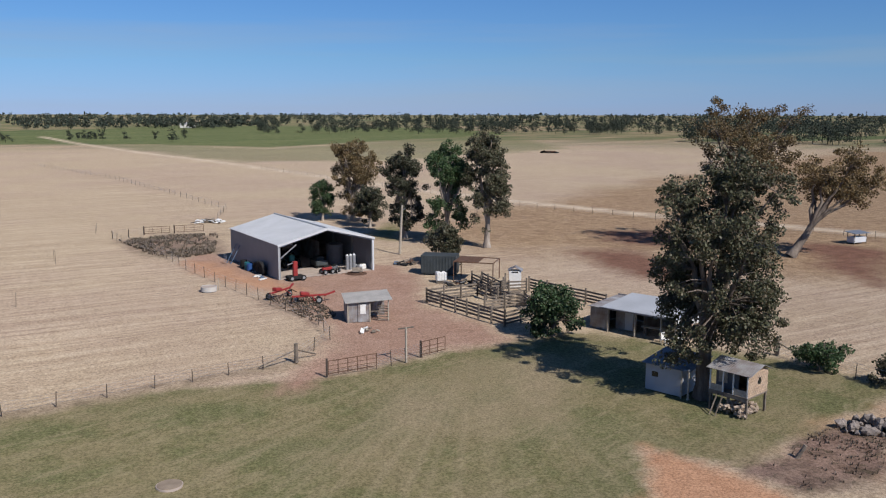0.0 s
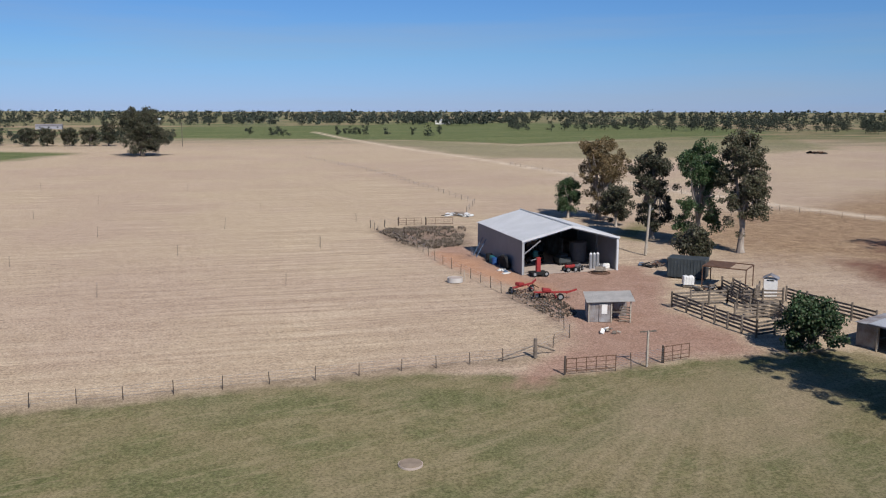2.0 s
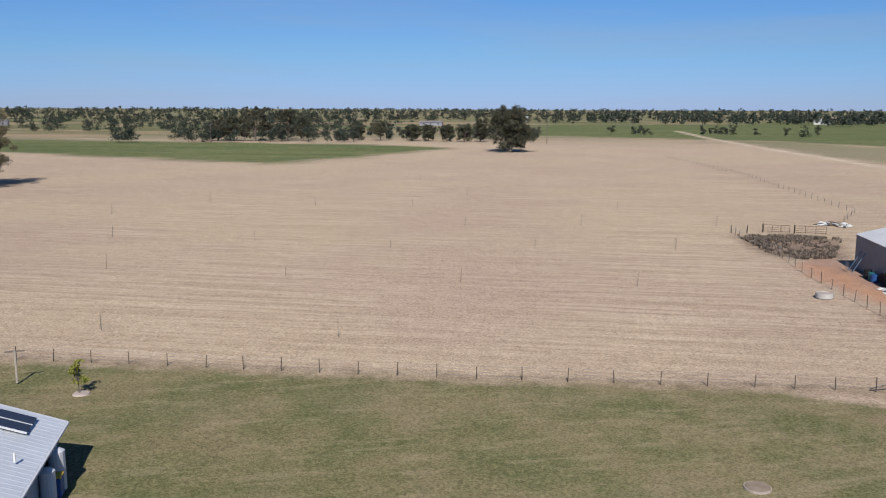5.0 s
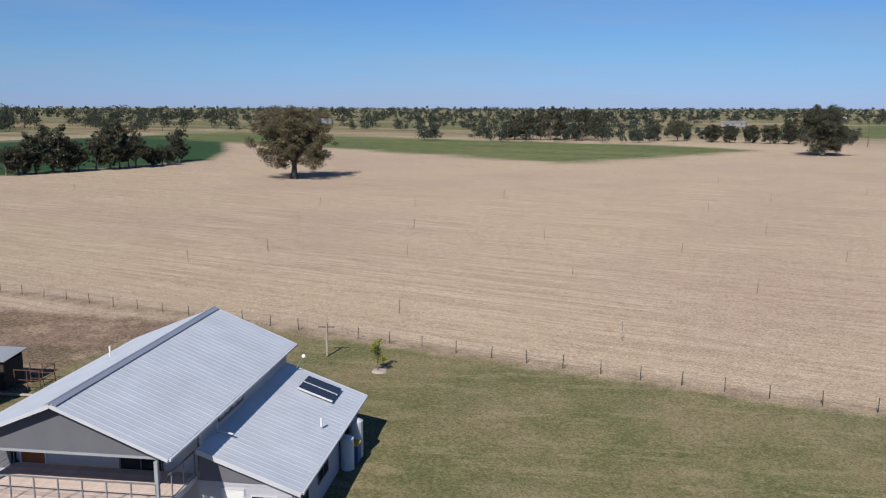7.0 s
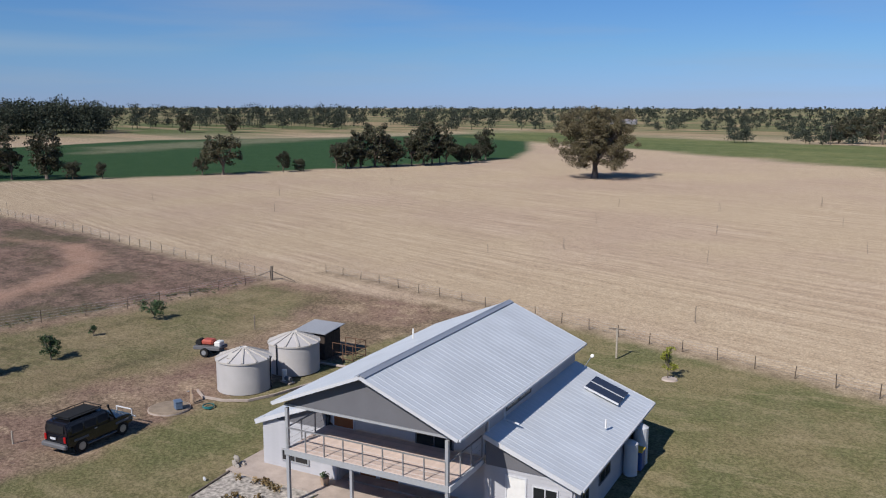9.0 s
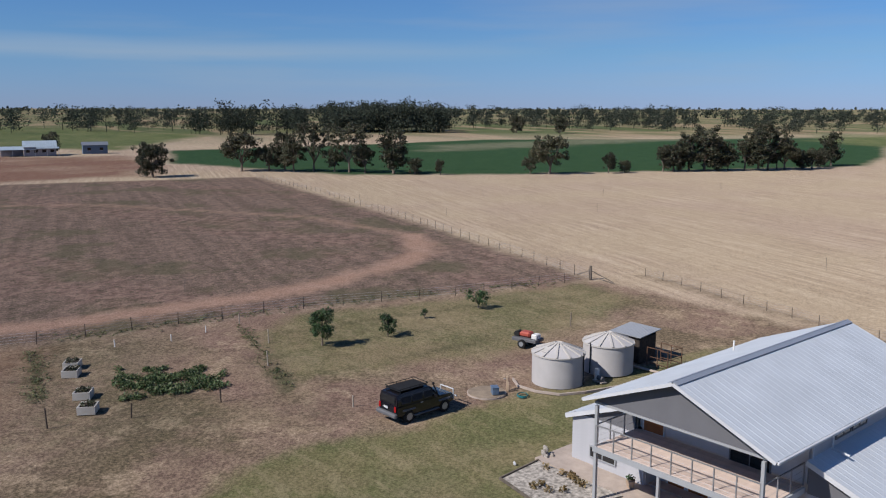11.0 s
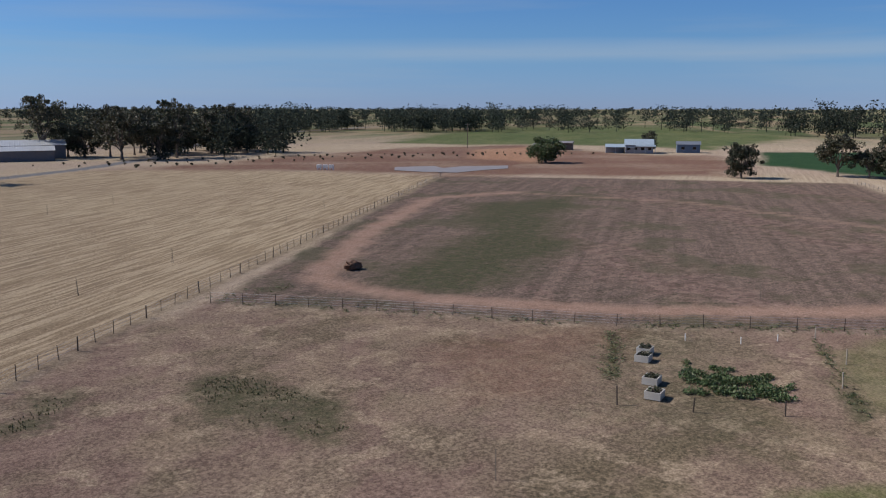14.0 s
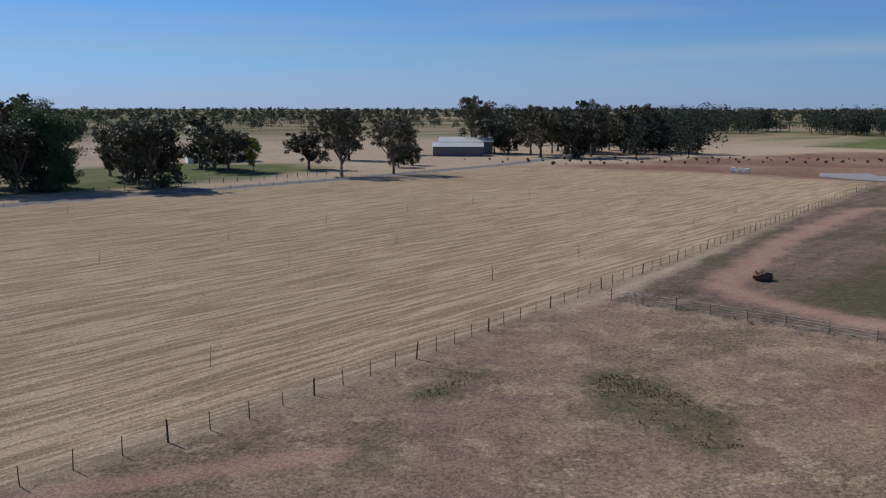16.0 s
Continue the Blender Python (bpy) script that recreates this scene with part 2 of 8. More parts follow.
M_PALEIRON = material("pale_weathered_iron", (0.50, 0.47, 0.43), 0.55, 0.2, 0.15, 1.2, 15, 0.05)
M_COVER = material("stained_concrete", (0.30, 0.235, 0.175), 0.9, 0, 0.2, 1.5, 30, 0.1)
M_POSTGREY = material("grey_post_paint", (0.36, 0.37, 0.39), 0.5, 0.1, 0.06, 1, 30, 0.02)
M_CONTAINER = material("dark_container", (0.06, 0.07, 0.075), 0.6, 0.1, 0.2, 1, 30, 0.05)
M_GREYROOF = material("grey_steel_sheet", (0.20, 0.22, 0.26), 0.5, 0.2, 0.15, 1, 30, 0.03)
M_WATER = material("muddy_water", (0.24, 0.215, 0.21), 0.55, 0, 0.1, 0.3, 2, 0.0)


# ---- builders ----
def mesh_object(name, verts, faces, mat, smooth=False):
    me = bpy.data.meshes.new(name)
    me.from_pydata([tuple(v) for v in verts], [], faces)
    if mat:
        me.materials.append(mat)
    if smooth:
        me.polygons.foreach_set("use_smooth", [True] * len(me.polygons))
    me.update()
    return new(name, me)


def root(name, m, label, category, group="", kind=""):
    ob = new(name)
    ob.empty_display_size = 0.3
    ob.matrix_world = m
    return tagged(ob, label, category, group, kind)


def part(name, bm, mat, parent, label="", m=None, smooth=False):
    """Links a bmesh as one mesh object under a thing or a part."""
    me = bpy.data.meshes.new(name)
    bm.to_mesh(me)
    bm.free()
    if mat:
        me.materials.append(mat)
    if smooth:
        me.polygons.foreach_set("use_smooth", [True] * len(me.polygons))
    ob = new(name, me)
    ob.parent = parent
    if m is not None:
        ob.matrix_basis = m
    if label:
        tagged(ob, label)
    return ob


def again(ob, m, parent=None):
    """One more piece on the same mesh."""
    o = new(ob.name.split(".")[0], ob.data)
    o.parent = parent or ob.parent
    o.matrix_basis = m
    return o


def box(size, at=(0, 0, 0), bevel=0.0, bm=None, turn=(0, 0, 0)):
    """A box of that size round the point at."""
    bm = bm or bmesh.new()
    r = bmesh.ops.create_cube(bm, size=1.0, matrix=pose(*at, *turn) @ Matrix.Diagonal((*size, 1)))
    if bevel:
        es = list({e for v in r["verts"] for e in v.link_edges})
        bmesh.ops.bevel(bm, geom=es, offset=bevel, segments=1, affect="EDGES")
    return bm


def rod(a, b, r, sides=8, r2=None, bm=None):
    """A round bar from a to b."""
    bm = bm or bmesh.new()
    a, b = Vector(a), Vector(b)
    d = b - a
    m = Matrix.Translation((a + b) / 2) @ d.to_track_quat("Z", "Y").to_matrix().to_4x4()
    bmesh.ops.create_cone(bm, cap_ends=True, segments=sides, radius1=r, radius2=r if r2 is None else r2, depth=d.length, matrix=m)
    return bm


def beam(a, b, w, h, bm=None):
    """A square bar from a to b."""
    bm = bm or bmesh.new()
    a, b = Vector(a), Vector(b)
    d = b - a
    x = d.normalized()
    side = Vector((0, 0, 1)).cross(x)
    side = side.normalized() if side.length > 1e-3 else Vector((1, 0, 0))
    up = x.cross(side)
    m = Matrix((x, side, up)).transposed().to_4x4()
    bmesh.ops.create_cube(bm, size=1.0, matrix=Matrix.Translation((a + b) / 2) @ m @ Matrix.Diagonal((d.length, w, h, 1)))
    return bm


def slab(corners, thick, bm=None):
    """A flat sheet with these upper corners and some thickness below."""
    bm = bm or bmesh.new()
    top = [bm.verts.new(c) for c in corners]
    low = [bm.verts.new((c[0], c[1], c[2] - thick)) for c in corners]
    n = len(corners)
    bm.faces.new(top)
    bm.faces.new(low[::-1])
    for i in range(n):
        bm.faces.new((top[i], low[i], low[(i + 1) % n], top[(i + 1) % n]))
    bmesh.ops.recalc_face_normals(bm, faces=bm.faces)
    return bm


def ribbed(a, b, c, pitch, height, thick=0.03, duty=0.3):
    """A ribbed steel sheet: a to b runs across the ribs, a to c along them."""
    a, b, c = Vector(a), Vector(b), Vector(c)
    across, along = b - a, c - a
    n = across.cross(along).normalized()
    if n.z < -0.01:
        n = -n
    count = max(1, round(across.length / pitch))
    prof = []
    for i in range(count):
        for f, h in ((0, 0), (1 - duty, 0), (1 - duty * 0.75, 1), (1 - duty * 0.25, 1)):
            prof.append(((i + f) / count, h))
    prof.append((1, 0))
    bm = bmesh.new()
    rows = []
    for s in (0, 1):
        rows.append([bm.verts.new(a + across * f + along * s + n * height * h) for f, h in prof])
    for i in range(len(prof) - 1):
        bm.faces.new((rows[0][i], rows[0][i + 1], rows[1][i + 1], rows[1][i]))
    under = [bm.verts.new(p - n * thick) for p in (a, b, b + along, c)]
    bm.faces.new(under[::-1])
    bm.faces.new((under[0], under[1], rows[0][-1], rows[0][0]))
    bm.faces.new((under[2], under[3], rows[1][0], rows[1][-1]))
    return bm


def tubes(paths, sides=6):
    """Tapered tubes along paths of (point, radius): vertices and faces."""
    vs, fs = [], []
    for path in paths:
        base = len(vs)
        for i, (p, r) in enumerate(path):
            p = Vector(p)
            q = Vector(path[min(i + 1, len(path) - 1)][0]) - Vector(path[max(i - 1, 0)][0])
            q = q.normalized() if q.length > 1e-6 else Vector((0, 0, 1))
            s = q.orthogonal().normalized()
            u = q.cross(s)
            for k in range(sides):
                ang = 2 * math.pi * k / sides
                vs.append(p + (s * math.cos(ang) + u * math.sin(ang)) * r)
        for i in range(len(path) - 1):
            for k in range(sides):
                k2 = (k + 1) % sides
                fs.append((base + i * sides + k, base + i * sides + k2, base + (i + 1) * sides + k2, base + (i + 1) * sides + k))
    return vs, fs


def leaves(rng, centres, radii, per, size, flat=0.75, droop=0.3, wide=0.34):
    """Diamond leaves strewn round clump centres: vertices and faces as arrays."""
    n = len(centres) * per
    c = np.repeat(np.array(centres, float), per, 0)
    r = np.repeat(np.array(radii, float), per)[:, None]
    d = rng.normal(size=(n, 3))
    d /= np.linalg.norm(d, axis=1)[:, None]
    d *= rng.random((n, 1)) ** 0.45
    d[:, 2] *= flat
    p = c + d * r
    ax = rng.normal(size=(n, 3))
    ax[:, 2] -= droop * 2
    ax /= np.linalg.norm(ax, axis=1)[:, None]
    s = np.cross(ax, rng.normal(size=(n, 3)))
    s /= np.linalg.norm(s, axis=1)[:, None] + 1e-9
    ln = size * (0.6 + 0.8 * rng.random((n, 1)))
    w = ln * wide
    v = np.stack([p - ax * ln * 0.5, p + s * w, p + ax * ln * 0.5, p - s * w], 1).reshape(-1, 3)
    return v, np.arange(4 * n).reshape(n, 4)


def quads(name, v, f, mat):
    """A mesh object of quads from arrays."""
    me = bpy.data.meshes.new(name)
    me.vertices.add(len(v))
    me.vertices.foreach_set("co", np.asarray(v, np.float32).ravel())
    me.loops.add(f.size)
    me.loops.foreach_set("vertex_index", f.astype(np.int32).ravel())
    me.polygons.add(len(f))
    me.polygons.foreach_set("loop_start", np.arange(0, f.size, 4, dtype=np.int32))
    me.update(calc_edges=True)
    me.materials.append(mat)
    return new(name, me)


def tree(name, m, seed, height, spread, trunk_r, fork, clumps, per, leaf, leaf_mat, bark, label, crown_low=0.3, lean=(0, 0), clump_r=1.0, limbs=6, group="", shape=1.0, centre=(0, 0), gap=-0.12, lobed=True):
    """A tree: tapered trunk with limbs and twigs, and a crown of leaves in uneven clumps."""
    rng = np.random.default_rng(seed)
    top = root(name, m, label, "tree", group)
    paths, nodes = [], []
    fx, fy = lean[0] * fork, lean[1] * fork
    trunk = []
    for i in range(6):
        s = i / 5
        trunk.append(((fx * s + rng.normal() * 0.06 * trunk_r * 4 * s, fy * s + rng.normal() * 0.06 * trunk_r * 4 * s, fork * s), trunk_r * (1.35 - 0.65 * s if i else 1.7)))
    paths.append(trunk)
    base = Vector(trunk[-1][0])
    mid_z = height * (1 + crown_low) / 2
    half_z = height * (1 - crown_low) / 2
    for k in range(limbs):
        a = 2 * math.pi * (k + rng.random() * 0.7) / limbs
        reach = spread * (0.35 + 0.55 * rng.random()) if k else spread * 0.15
        up = height * (0.62 + 0.3 * rng.random()) if k else height * 0.93
        end = Vector((lean[0] * up + centre[0] + math.cos(a) * reach, lean[1] * up + centre[1] + math.sin(a) * reach, up))
        start = base * (0.65 + 0.35 * rng.random()) if k else base
        path = []
        for i in range(6):
            s = i / 5
            p = start.lerp(end, s)
            p.z = start.z + (end.z - start.z) * s ** (0.85 if k else 1.0)
            p += Vector(rng.normal(size=3)) * spread * 0.035 * (1 if 0 < i < 5 else 0)
            r = trunk_r * 0.62 * (1 - s) ** 0.9 + 0.02
            path.append((p, r))
            if i > 1:
                nodes.append((p, r))
        paths.append(path)
    # the crown hangs in lobes, at the ends of the limbs and lower down between them
    lobes = []
    for k in range(limbs + (limbs if crown_low < 0.25 else limbs // 2)):
        r = spread * (0.35 + 0.18 * rng.random())
        if k < limbs:
            e = Vector(paths[1 + k][-1][0])
            c = Vector((centre[0], centre[1], 0)) + (e - Vector((centre[0], centre[1], 0))) * 0.86
            c.z = min(e.z, height - 0.75 * r)
        else:
            a = rng.random() * 6.283
            c = Vector((math.cos(a) * spread * 0.58 + centre[0], math.sin(a) * spread * 0.58 + centre[1], 0))
            c.z = height * (crown_low + (0.62 - crown_low) * rng.random()) + 0.35 * r
            c.x, c.y = c.x + lean[0] * c.z, c.y + lean[1] * c.z
        lobes.append((c, r))
    centres, radii = [], []
    for k in range(clumps):
        if lobed and k % 7:
            c, r = lobes[int(rng.random() * len(lobes))]
            d = rng.normal(size=3)
            d /= np.linalg.norm(d)
            p = c + Vector(d) * r * rng.random() ** 0.4
            p.z = max(c.z + (p.z - c.z) * 0.85, height * crown_low * 0.8)
        for _ in range(0 if lobed and k % 7 else 30):
            d = rng.normal(size=3)
            d /= np.linalg.norm(d)
            d *= rng.random() ** 0.4
            z = mid_z + d[2] * half_z
            taper = (1 - 0.35 * max(0.0, d[2])) * shape + (1 - shape)
            wob = 1 + 0.28 * math.sin(3 * math.atan2(d[1], d[0]) + seed) * math.cos(2.3 * d[2] + seed)
            p = Vector((d[0] * spread * taper * wob + lean[0] * z + centre[0], d[1] * spread * taper * wob + lean[1] * z + centre[1], z))
            if noise.noise(p * (1.6 / max(clump_r, 0.4)) * 0.5 + Vector((seed, 0, 0))) > gap:
                break
        n, r = min(nodes, key=lambda q: (q[0] - p).length + max(0.0, q[0].z - p.z) * 1.0)
        bend = n.lerp(p, 0.5) + Vector((0, 0, 0.08 * (n - p).length))
        paths.append([(n, max(0.018, r * 0.45)), (bend, max(0.014, r * 0.3)), (p, 0.012)])
        centres.append(p)
        radii.append(clump_r * (0.6 + 0.75 * rng.random()))
    vs, fs = tubes(paths[:limbs + 1], 6)
    tv, tf = tubes(paths[limbs + 1:], 3)
    fs += [tuple(i + len(vs) for i in q) for q in tf]
    vs += tv
    tk = mesh_object("trunk", vs, fs, bark, True)
    tk.parent = top
    v, f = leaves(rng, centres, radii, per, leaf)
    cr = quads("crown", v, f, leaf_mat)
    cr.parent = top
    return top


def fence(points, spacing, height, label, radius=0.034, mat=None, wires=4, name="wire_fence", seed=0, thick_every=0, skip=()):
    """Posts and wires along a line on the ground."""
    rng = random.Random(seed)
    top = root(name, pose(*points[0], 0), label, "fence")
    o = Vector((*points[0], 0))
    post_mesh = None
    spots = []
    for a, b in zip(points, points[1:]):
        a, b = Vector((*a, 0)), Vector((*b, 0))
        n = max(1, round((b - a).length / spacing))
        spots += [a.lerp(b, i / n) for i in range(n)]
    spots.append(Vector((*points[-1], 0)))
    tops = []
    for i, p in enumerate(spots):
        big = thick_every and i % thick_every == 0
        h = height * (0.92 + 0.16 * rng.random()) * (1.12 if big else 1)
        m = pose(*(p - o), rng.uniform(-4, 4), rng.uniform(-4, 4), rng.uniform(0, 90)) @ Matrix.Diagonal((1.9 if big else 1, 1.9 if big else 1, h, 1))
        if post_mesh is None:
            post_mesh = part("post", rod((0, 0, -0.05), (0, 0, 1), radius, 6, radius * 0.85), mat or M_POST, top, m=m)
        else:
            again(post_mesh, m)
    for w in range(wires):
        z = height * (0.25 + 0.7 * w / max(1, wires - 1))
        vs, fs = tubes([[(p - o + Vector((0, 0, z)), 0.008) for p in spots]], 3)
        ob = mesh_object("wire", vs, fs, M_STEEL)
        ob.parent = top
    return top


# ---- ground: one sheet out to the horizon ----
LAWN = [(-72, 20), (-52, 33.6), (-35, 44.5), (-20, 55.6), (-12, 57.5), (-8, 59), (0, 65), (5, 68.2), (9, 70.5), (13, 71.5), (20, 67), (26, 64), (32, 56), (24, 50), (16, 43.5), (11.3, 46), (10.6, 40), (8, 20), (0, -10), (-29.34, -25),
        (-34.84, -19.6), (-40.94, -17.6), (-45.54, -11.7), (-51.84, -7.5), (-58.12, -0.8), (-66.9, 7.7), (-70, 13.4)]
SCRUB = [(-92.27, -2.6), (-131.94, -30.9), (-211.94, -94.4), (-184.34, -135), (-149.34, -178), (-89.34, -126), (-34.04, -75.9), (-44.34, -63), (-57.04, -45), (-73.04, -28.5)]
HOMEBARE = [(-92.27, -2.6), (-73.04, -28.5), (-57.04, -45), (-44.34, -63), (-34.04, -75.9), (-20.84, -68.9), (-9.54, -59.1), (0.66, -51), (12.26, -43.8), (30, -30), (10, -5), (-29.34, -15), (-43.34, -10), (-59.66, 3), (-72, 20), (-79.99, 11)]
BROWN = [(-10, 130), (60, 90), (120, 60), (260, 60), (420, 260), (200, 420), (60, 240), (20, 178), (-6, 140)]
LOOP = [(-132.34, -133), (-111.34, -136), (-73.34, -105), (-56.34, -88), (-49.34, -81), (-47.64, -74.4), (-51.64, -64), (-61.64, -48.4), (-79.34, -33), (-95.94, -25.8), (-107.34, -24.5), (-119.34, -29)]
LOOP_FAR = [(-119.34, -29), (-136.34, -51.5), (-145.34, -98), (-132.34, -133)]
PLOUGH = [(-199.8, -221.1), (-239.1, -251.0), (-259.9, -252.4), (-203.2, -197.6), (-192.1, -194.3), (-189.2, -206.8)]
RIDGES = [[(-62.7, -28.9), (-69.0, -22.5), (-77.3, -13.1), (-85.5, -1.0)], [(-57.0, -25.4), (-65.0, -18.9), (-73.4, -9.8)], [(-53.4, -21.4), (-64.3, -11.1), (-67.3, -8.6)]]
WEEDS = [[(-55.0, -44.1), (-56.4, -43.8), (-46.1, -36.1), (-45.3, -36.8)], [(-57.8, -26.6), (-51.8, -20.9), (-50.6, -21.4), (-56.4, -26.6)], [(3.2, -46.1), (-0.2, -48.7), (-0.8, -47.6), (2.3, -45.4)], [(-3.3, -42.7), (-5.3, -46.6), (-7.4, -43.6), (-6.3, -40.9), (-3.7, -41.5)]]
REDSOIL = [(-38.0, -36.4), (-34.4, -38.9), (-42.6, -49.1), (-48.3, -49.9), (-54.0, -44.5), (-43.2, -35.1)]
TRACK_N = [(-300, 640), (-216, 505), (-140, 395), (-80, 315), (-13.6, 217), (16.2, 180), (42.3, 153), (90, 115), (160, 70)]
ROAD = [(160, -95), (46.16, -176), (-23.04, -222), (-80.34, -265), (-125, -312), (-190, -420), (-330, -560), (-700, -800)]
SOUTHFIELD = [(160, -90), (45.66, -172), (-23.34, -217), (-81.34, -260), (-117.34, -236), (-149.34, -178), (-89.34, -126.5), (-31.34, -77.5), (-9.54, -59.6), (12.26, -44.3), (60, -5), (150, -40)]
ROW_W, ROW_S = 31, 36
YARD = [(-11.9, 54.8), (-10.8, 59.1), (-9.7, 62.7), (-9.2, 69.2), (-12.0, 78.3), (-18.3, 88.7), (-24.7, 94.9), (-30.6, 100.9), (-33.2, 107.2), (-32.4, 113.4), (-28.6, 110.2), (-18.1, 93.9), (-15.2, 100.0), (-8.9, 105.8), (-5.9, 103.7), (-2.9, 96.4), (-1.6, 81.8), (2.4, 76.0), (4.7, 71.9), (5.5, 69.1), (1.2, 66.0), (-1.1, 65.7), (-6.0, 60.5), (-8.7, 58.8), (-9.9, 56.0)]
PIT = [(11.5, 46.3), (12.5, 45.1), (14.0, 43.9), (15.9, 42.1), (17.3, 39.8), (17.2, 38.2), (9.4, 38.2), (11.3, 42.8)]
ROCKDIRT = [(20.1, 45.9), (25.1, 50.4), (29.0, 52.4), (22.8, 40.7), (19.4, 41.4), (18.5, 42.8)]
ENC = [(-48.2, 123.7), (-42.1, 129.4), (-34.7, 131.2), (-30.3, 112.5), (-33.4, 108.9), (-38.3, 110.3)]
# bare brown earth near the eastern gums, tree shadows painted into it
PATCHA = [(23.9, 133.6), (33.6, 136.8), (44.1, 127.2), (34.2, 116.5), (25.9, 121.8)]
PATCHB = [(18.2, 114.3), (26.4, 116.6), (31.9, 103.4), (27.6, 91.3), (21.3, 99.7), (17.5, 105.5)]
PATCHC = [(53.1, 124.2), (61.4, 116.2), (49.2, 92.6), (46.5, 103.2)]
LOADERPATCH = [(-18.6, 85.9), (-13.1, 85.8), (-9.4, 77.2), (-11.3, 74.0), (-16.2, 80.7)]
REDDIRT = [(-130.14, -268.1), (-167.9, -284.7), (-236.3, -309.7), (-299.7, -294.7), (-273.8, -215.3), (-289.9, -183.2), (-245.84, -144.5), (-206.74, -127.4), (-165.54, -167.2), (-150.14, -177.3), (-135.54, -211.3), (-87.14, -259.9)]
REDMOUND = [(-255.3, -277.9), (-290.5, -275.9), (-251.0, -226.7), (-212.54, -205.2), (-207.34, -232.2)]
POND = [(-151.3, -201.9), (-159.6, -212.8), (-171.9, -208.3), (-168.3, -199.6), (-177.8, -201.7), (-191.6, -195.0), (-182.9, -186.0), (-169.3, -185.2), (-159.4, -183.3), (-154.0, -191.6)]
DARK = [(-52.6, -71.7), (-57.4, -77.6), (-73.5, -87.9), (-110.6, -119.9), (-137.5, -119.0), (-99.9, -89.1), (-82.6, -75.9), (-63.2, -64.8), (-56.1, -64.9)]
GPATCH1 = [(-9.1, -52.7), (-13.3, -57.4), (-16.1, -56.8), (-13.4, -52.9), (-10.3, -51.1)]
GPATCH2 = [(-24.0, -55.0), (-26.6, -52.6), (-27.4, -48.5), (-27.6, -43.4), (-26.1, -39.6), (-24.0, -39.5), (-22.4, -43.1), (-20.2, -46.3), (-20.8, -50.5), (-22.4, -53.2)]
ORCH = [(-63.74, -29.9), (-70.04, -28.3), (-77.94, -17.5), (-90.24, -3.4), (-83.88, 2.5), (-75.51, -1.2), (-66.84, -5.6), (-61.34, -8.5), (-57.34, -15.5), (-52.04, -21.3)]
GARDEN = [(-55.24, -43.1), (-61.94, -30.1), (-50.94, -20.8), (-48.44, -24.5), (-42.64, -33.2)]
NGREEN = [(-265.9, -359.8), (-363.2, -437.9), (-546.9, -536.7), (-660.2, -538.7), (-641.7, -450.4), (-503.0, -258.7), (-329.9, -209.7), (-325.6, -270.0), (-309.4, -294.5), (-279.2, -312.3)]
RGREEN16 = [(51.56, -196.2), (32.06, -201.3), (2.76, -227.6), (-19.34, -247.7), (-18.74, -285.6), (25.16, -296.7), (67.36, -258.8)]
GREENN = [(-369.4, 714.8), (-255.5, 493.5), (-213.0, 508.8), (-91.5, 455.5), (55.4, 722.5), (11.2, 1040.2), (-369.5, 1160.5)]
OLIVEN = [(-209.3, 499.9), (-82.0, 322.4), (-18.4, 331.8), (64.2, 449.1), (52.8, 687.9), (-88.7, 441.5)]
STRAWTOP11 = [(-399.6, -88.5), (-563.0, 37.1), (-686.5, 193.6), (-583.6, 164.8), (-488.9, 32.3), (-349.6, -77.4)]
CROP11 = [(-257.64, -145.4), (-330.4, -185.7), (-379.4, -138.1), (-479.3, -73.4), (-516.4, 46.8), (-583.6, 164.8), (-352.0, 100.0), (-293.6, 77.3), (-263.72, 24.3), (-235.84, -29.8), (-223.94, -72.1)]
GREENW = [(-495.2, 103.5), (-352.7, 150.0), (-224.1, 174.3), (-229.4, 220.9), (-247.1, 298.2), (-291.5, 304.0), (-381.1, 259.1), (-485.1, 206.9), (-674.3, 141.5)]
GREENW2 = [(-328.5, 471.8), (-159.3, 496.5), (-274.9, 853.2), (-522.1, 791.5)]
DRIVESTRIP = [(-33.2, 107.2), (-30.6, 100.9), (-24.3, 93.3), (-17.4, 87.2), (-13.3, 87.2), (-18.0, 93.2), (-22.5, 96.6), (-28.2, 104.7)]
LAWNPATCH = [(-12.4, 127.9), (-9.1, 144.5), (-6.0, 140.8), (-7.1, 124.9)]
STAKES_A = [(-67.3, 34.5), (-50.8, 46.4), (-57.0, 70.0), (-48.5, 104.8), (-106.6, 35.2), (-129.2, 48.1), (-115.3, 61.6), (-78.7, 81.6), (-84.3, 104.5), (-70.8, 117.5), (-74.0, 59.8), (-63.8, 94.2), (-143.8, 98.1), (-123.7, 107.7), (-108.4, 118.6), (-112.5, 140.3), (-77.7, 142.0), (-222.8, 111.5), (-140.4, 75.5), (-119.2, 85.1), (-152.0, 60.9), (-96.3, 72.6), (-55.3, 134.4), (-146.7, 163.5), (-112.0, 170.7), (-153.69, -3.3), (-181.51, -2.8), (-105.8, 35.1), (-150.6, 60.3), (-139.3, 74.6), (-115.3, 61.7), (-67.8, 34.7), (-143.6, 97.6), (-177.2, 157.3), (-92.7, 48.6), (-103.0, 24.1)]
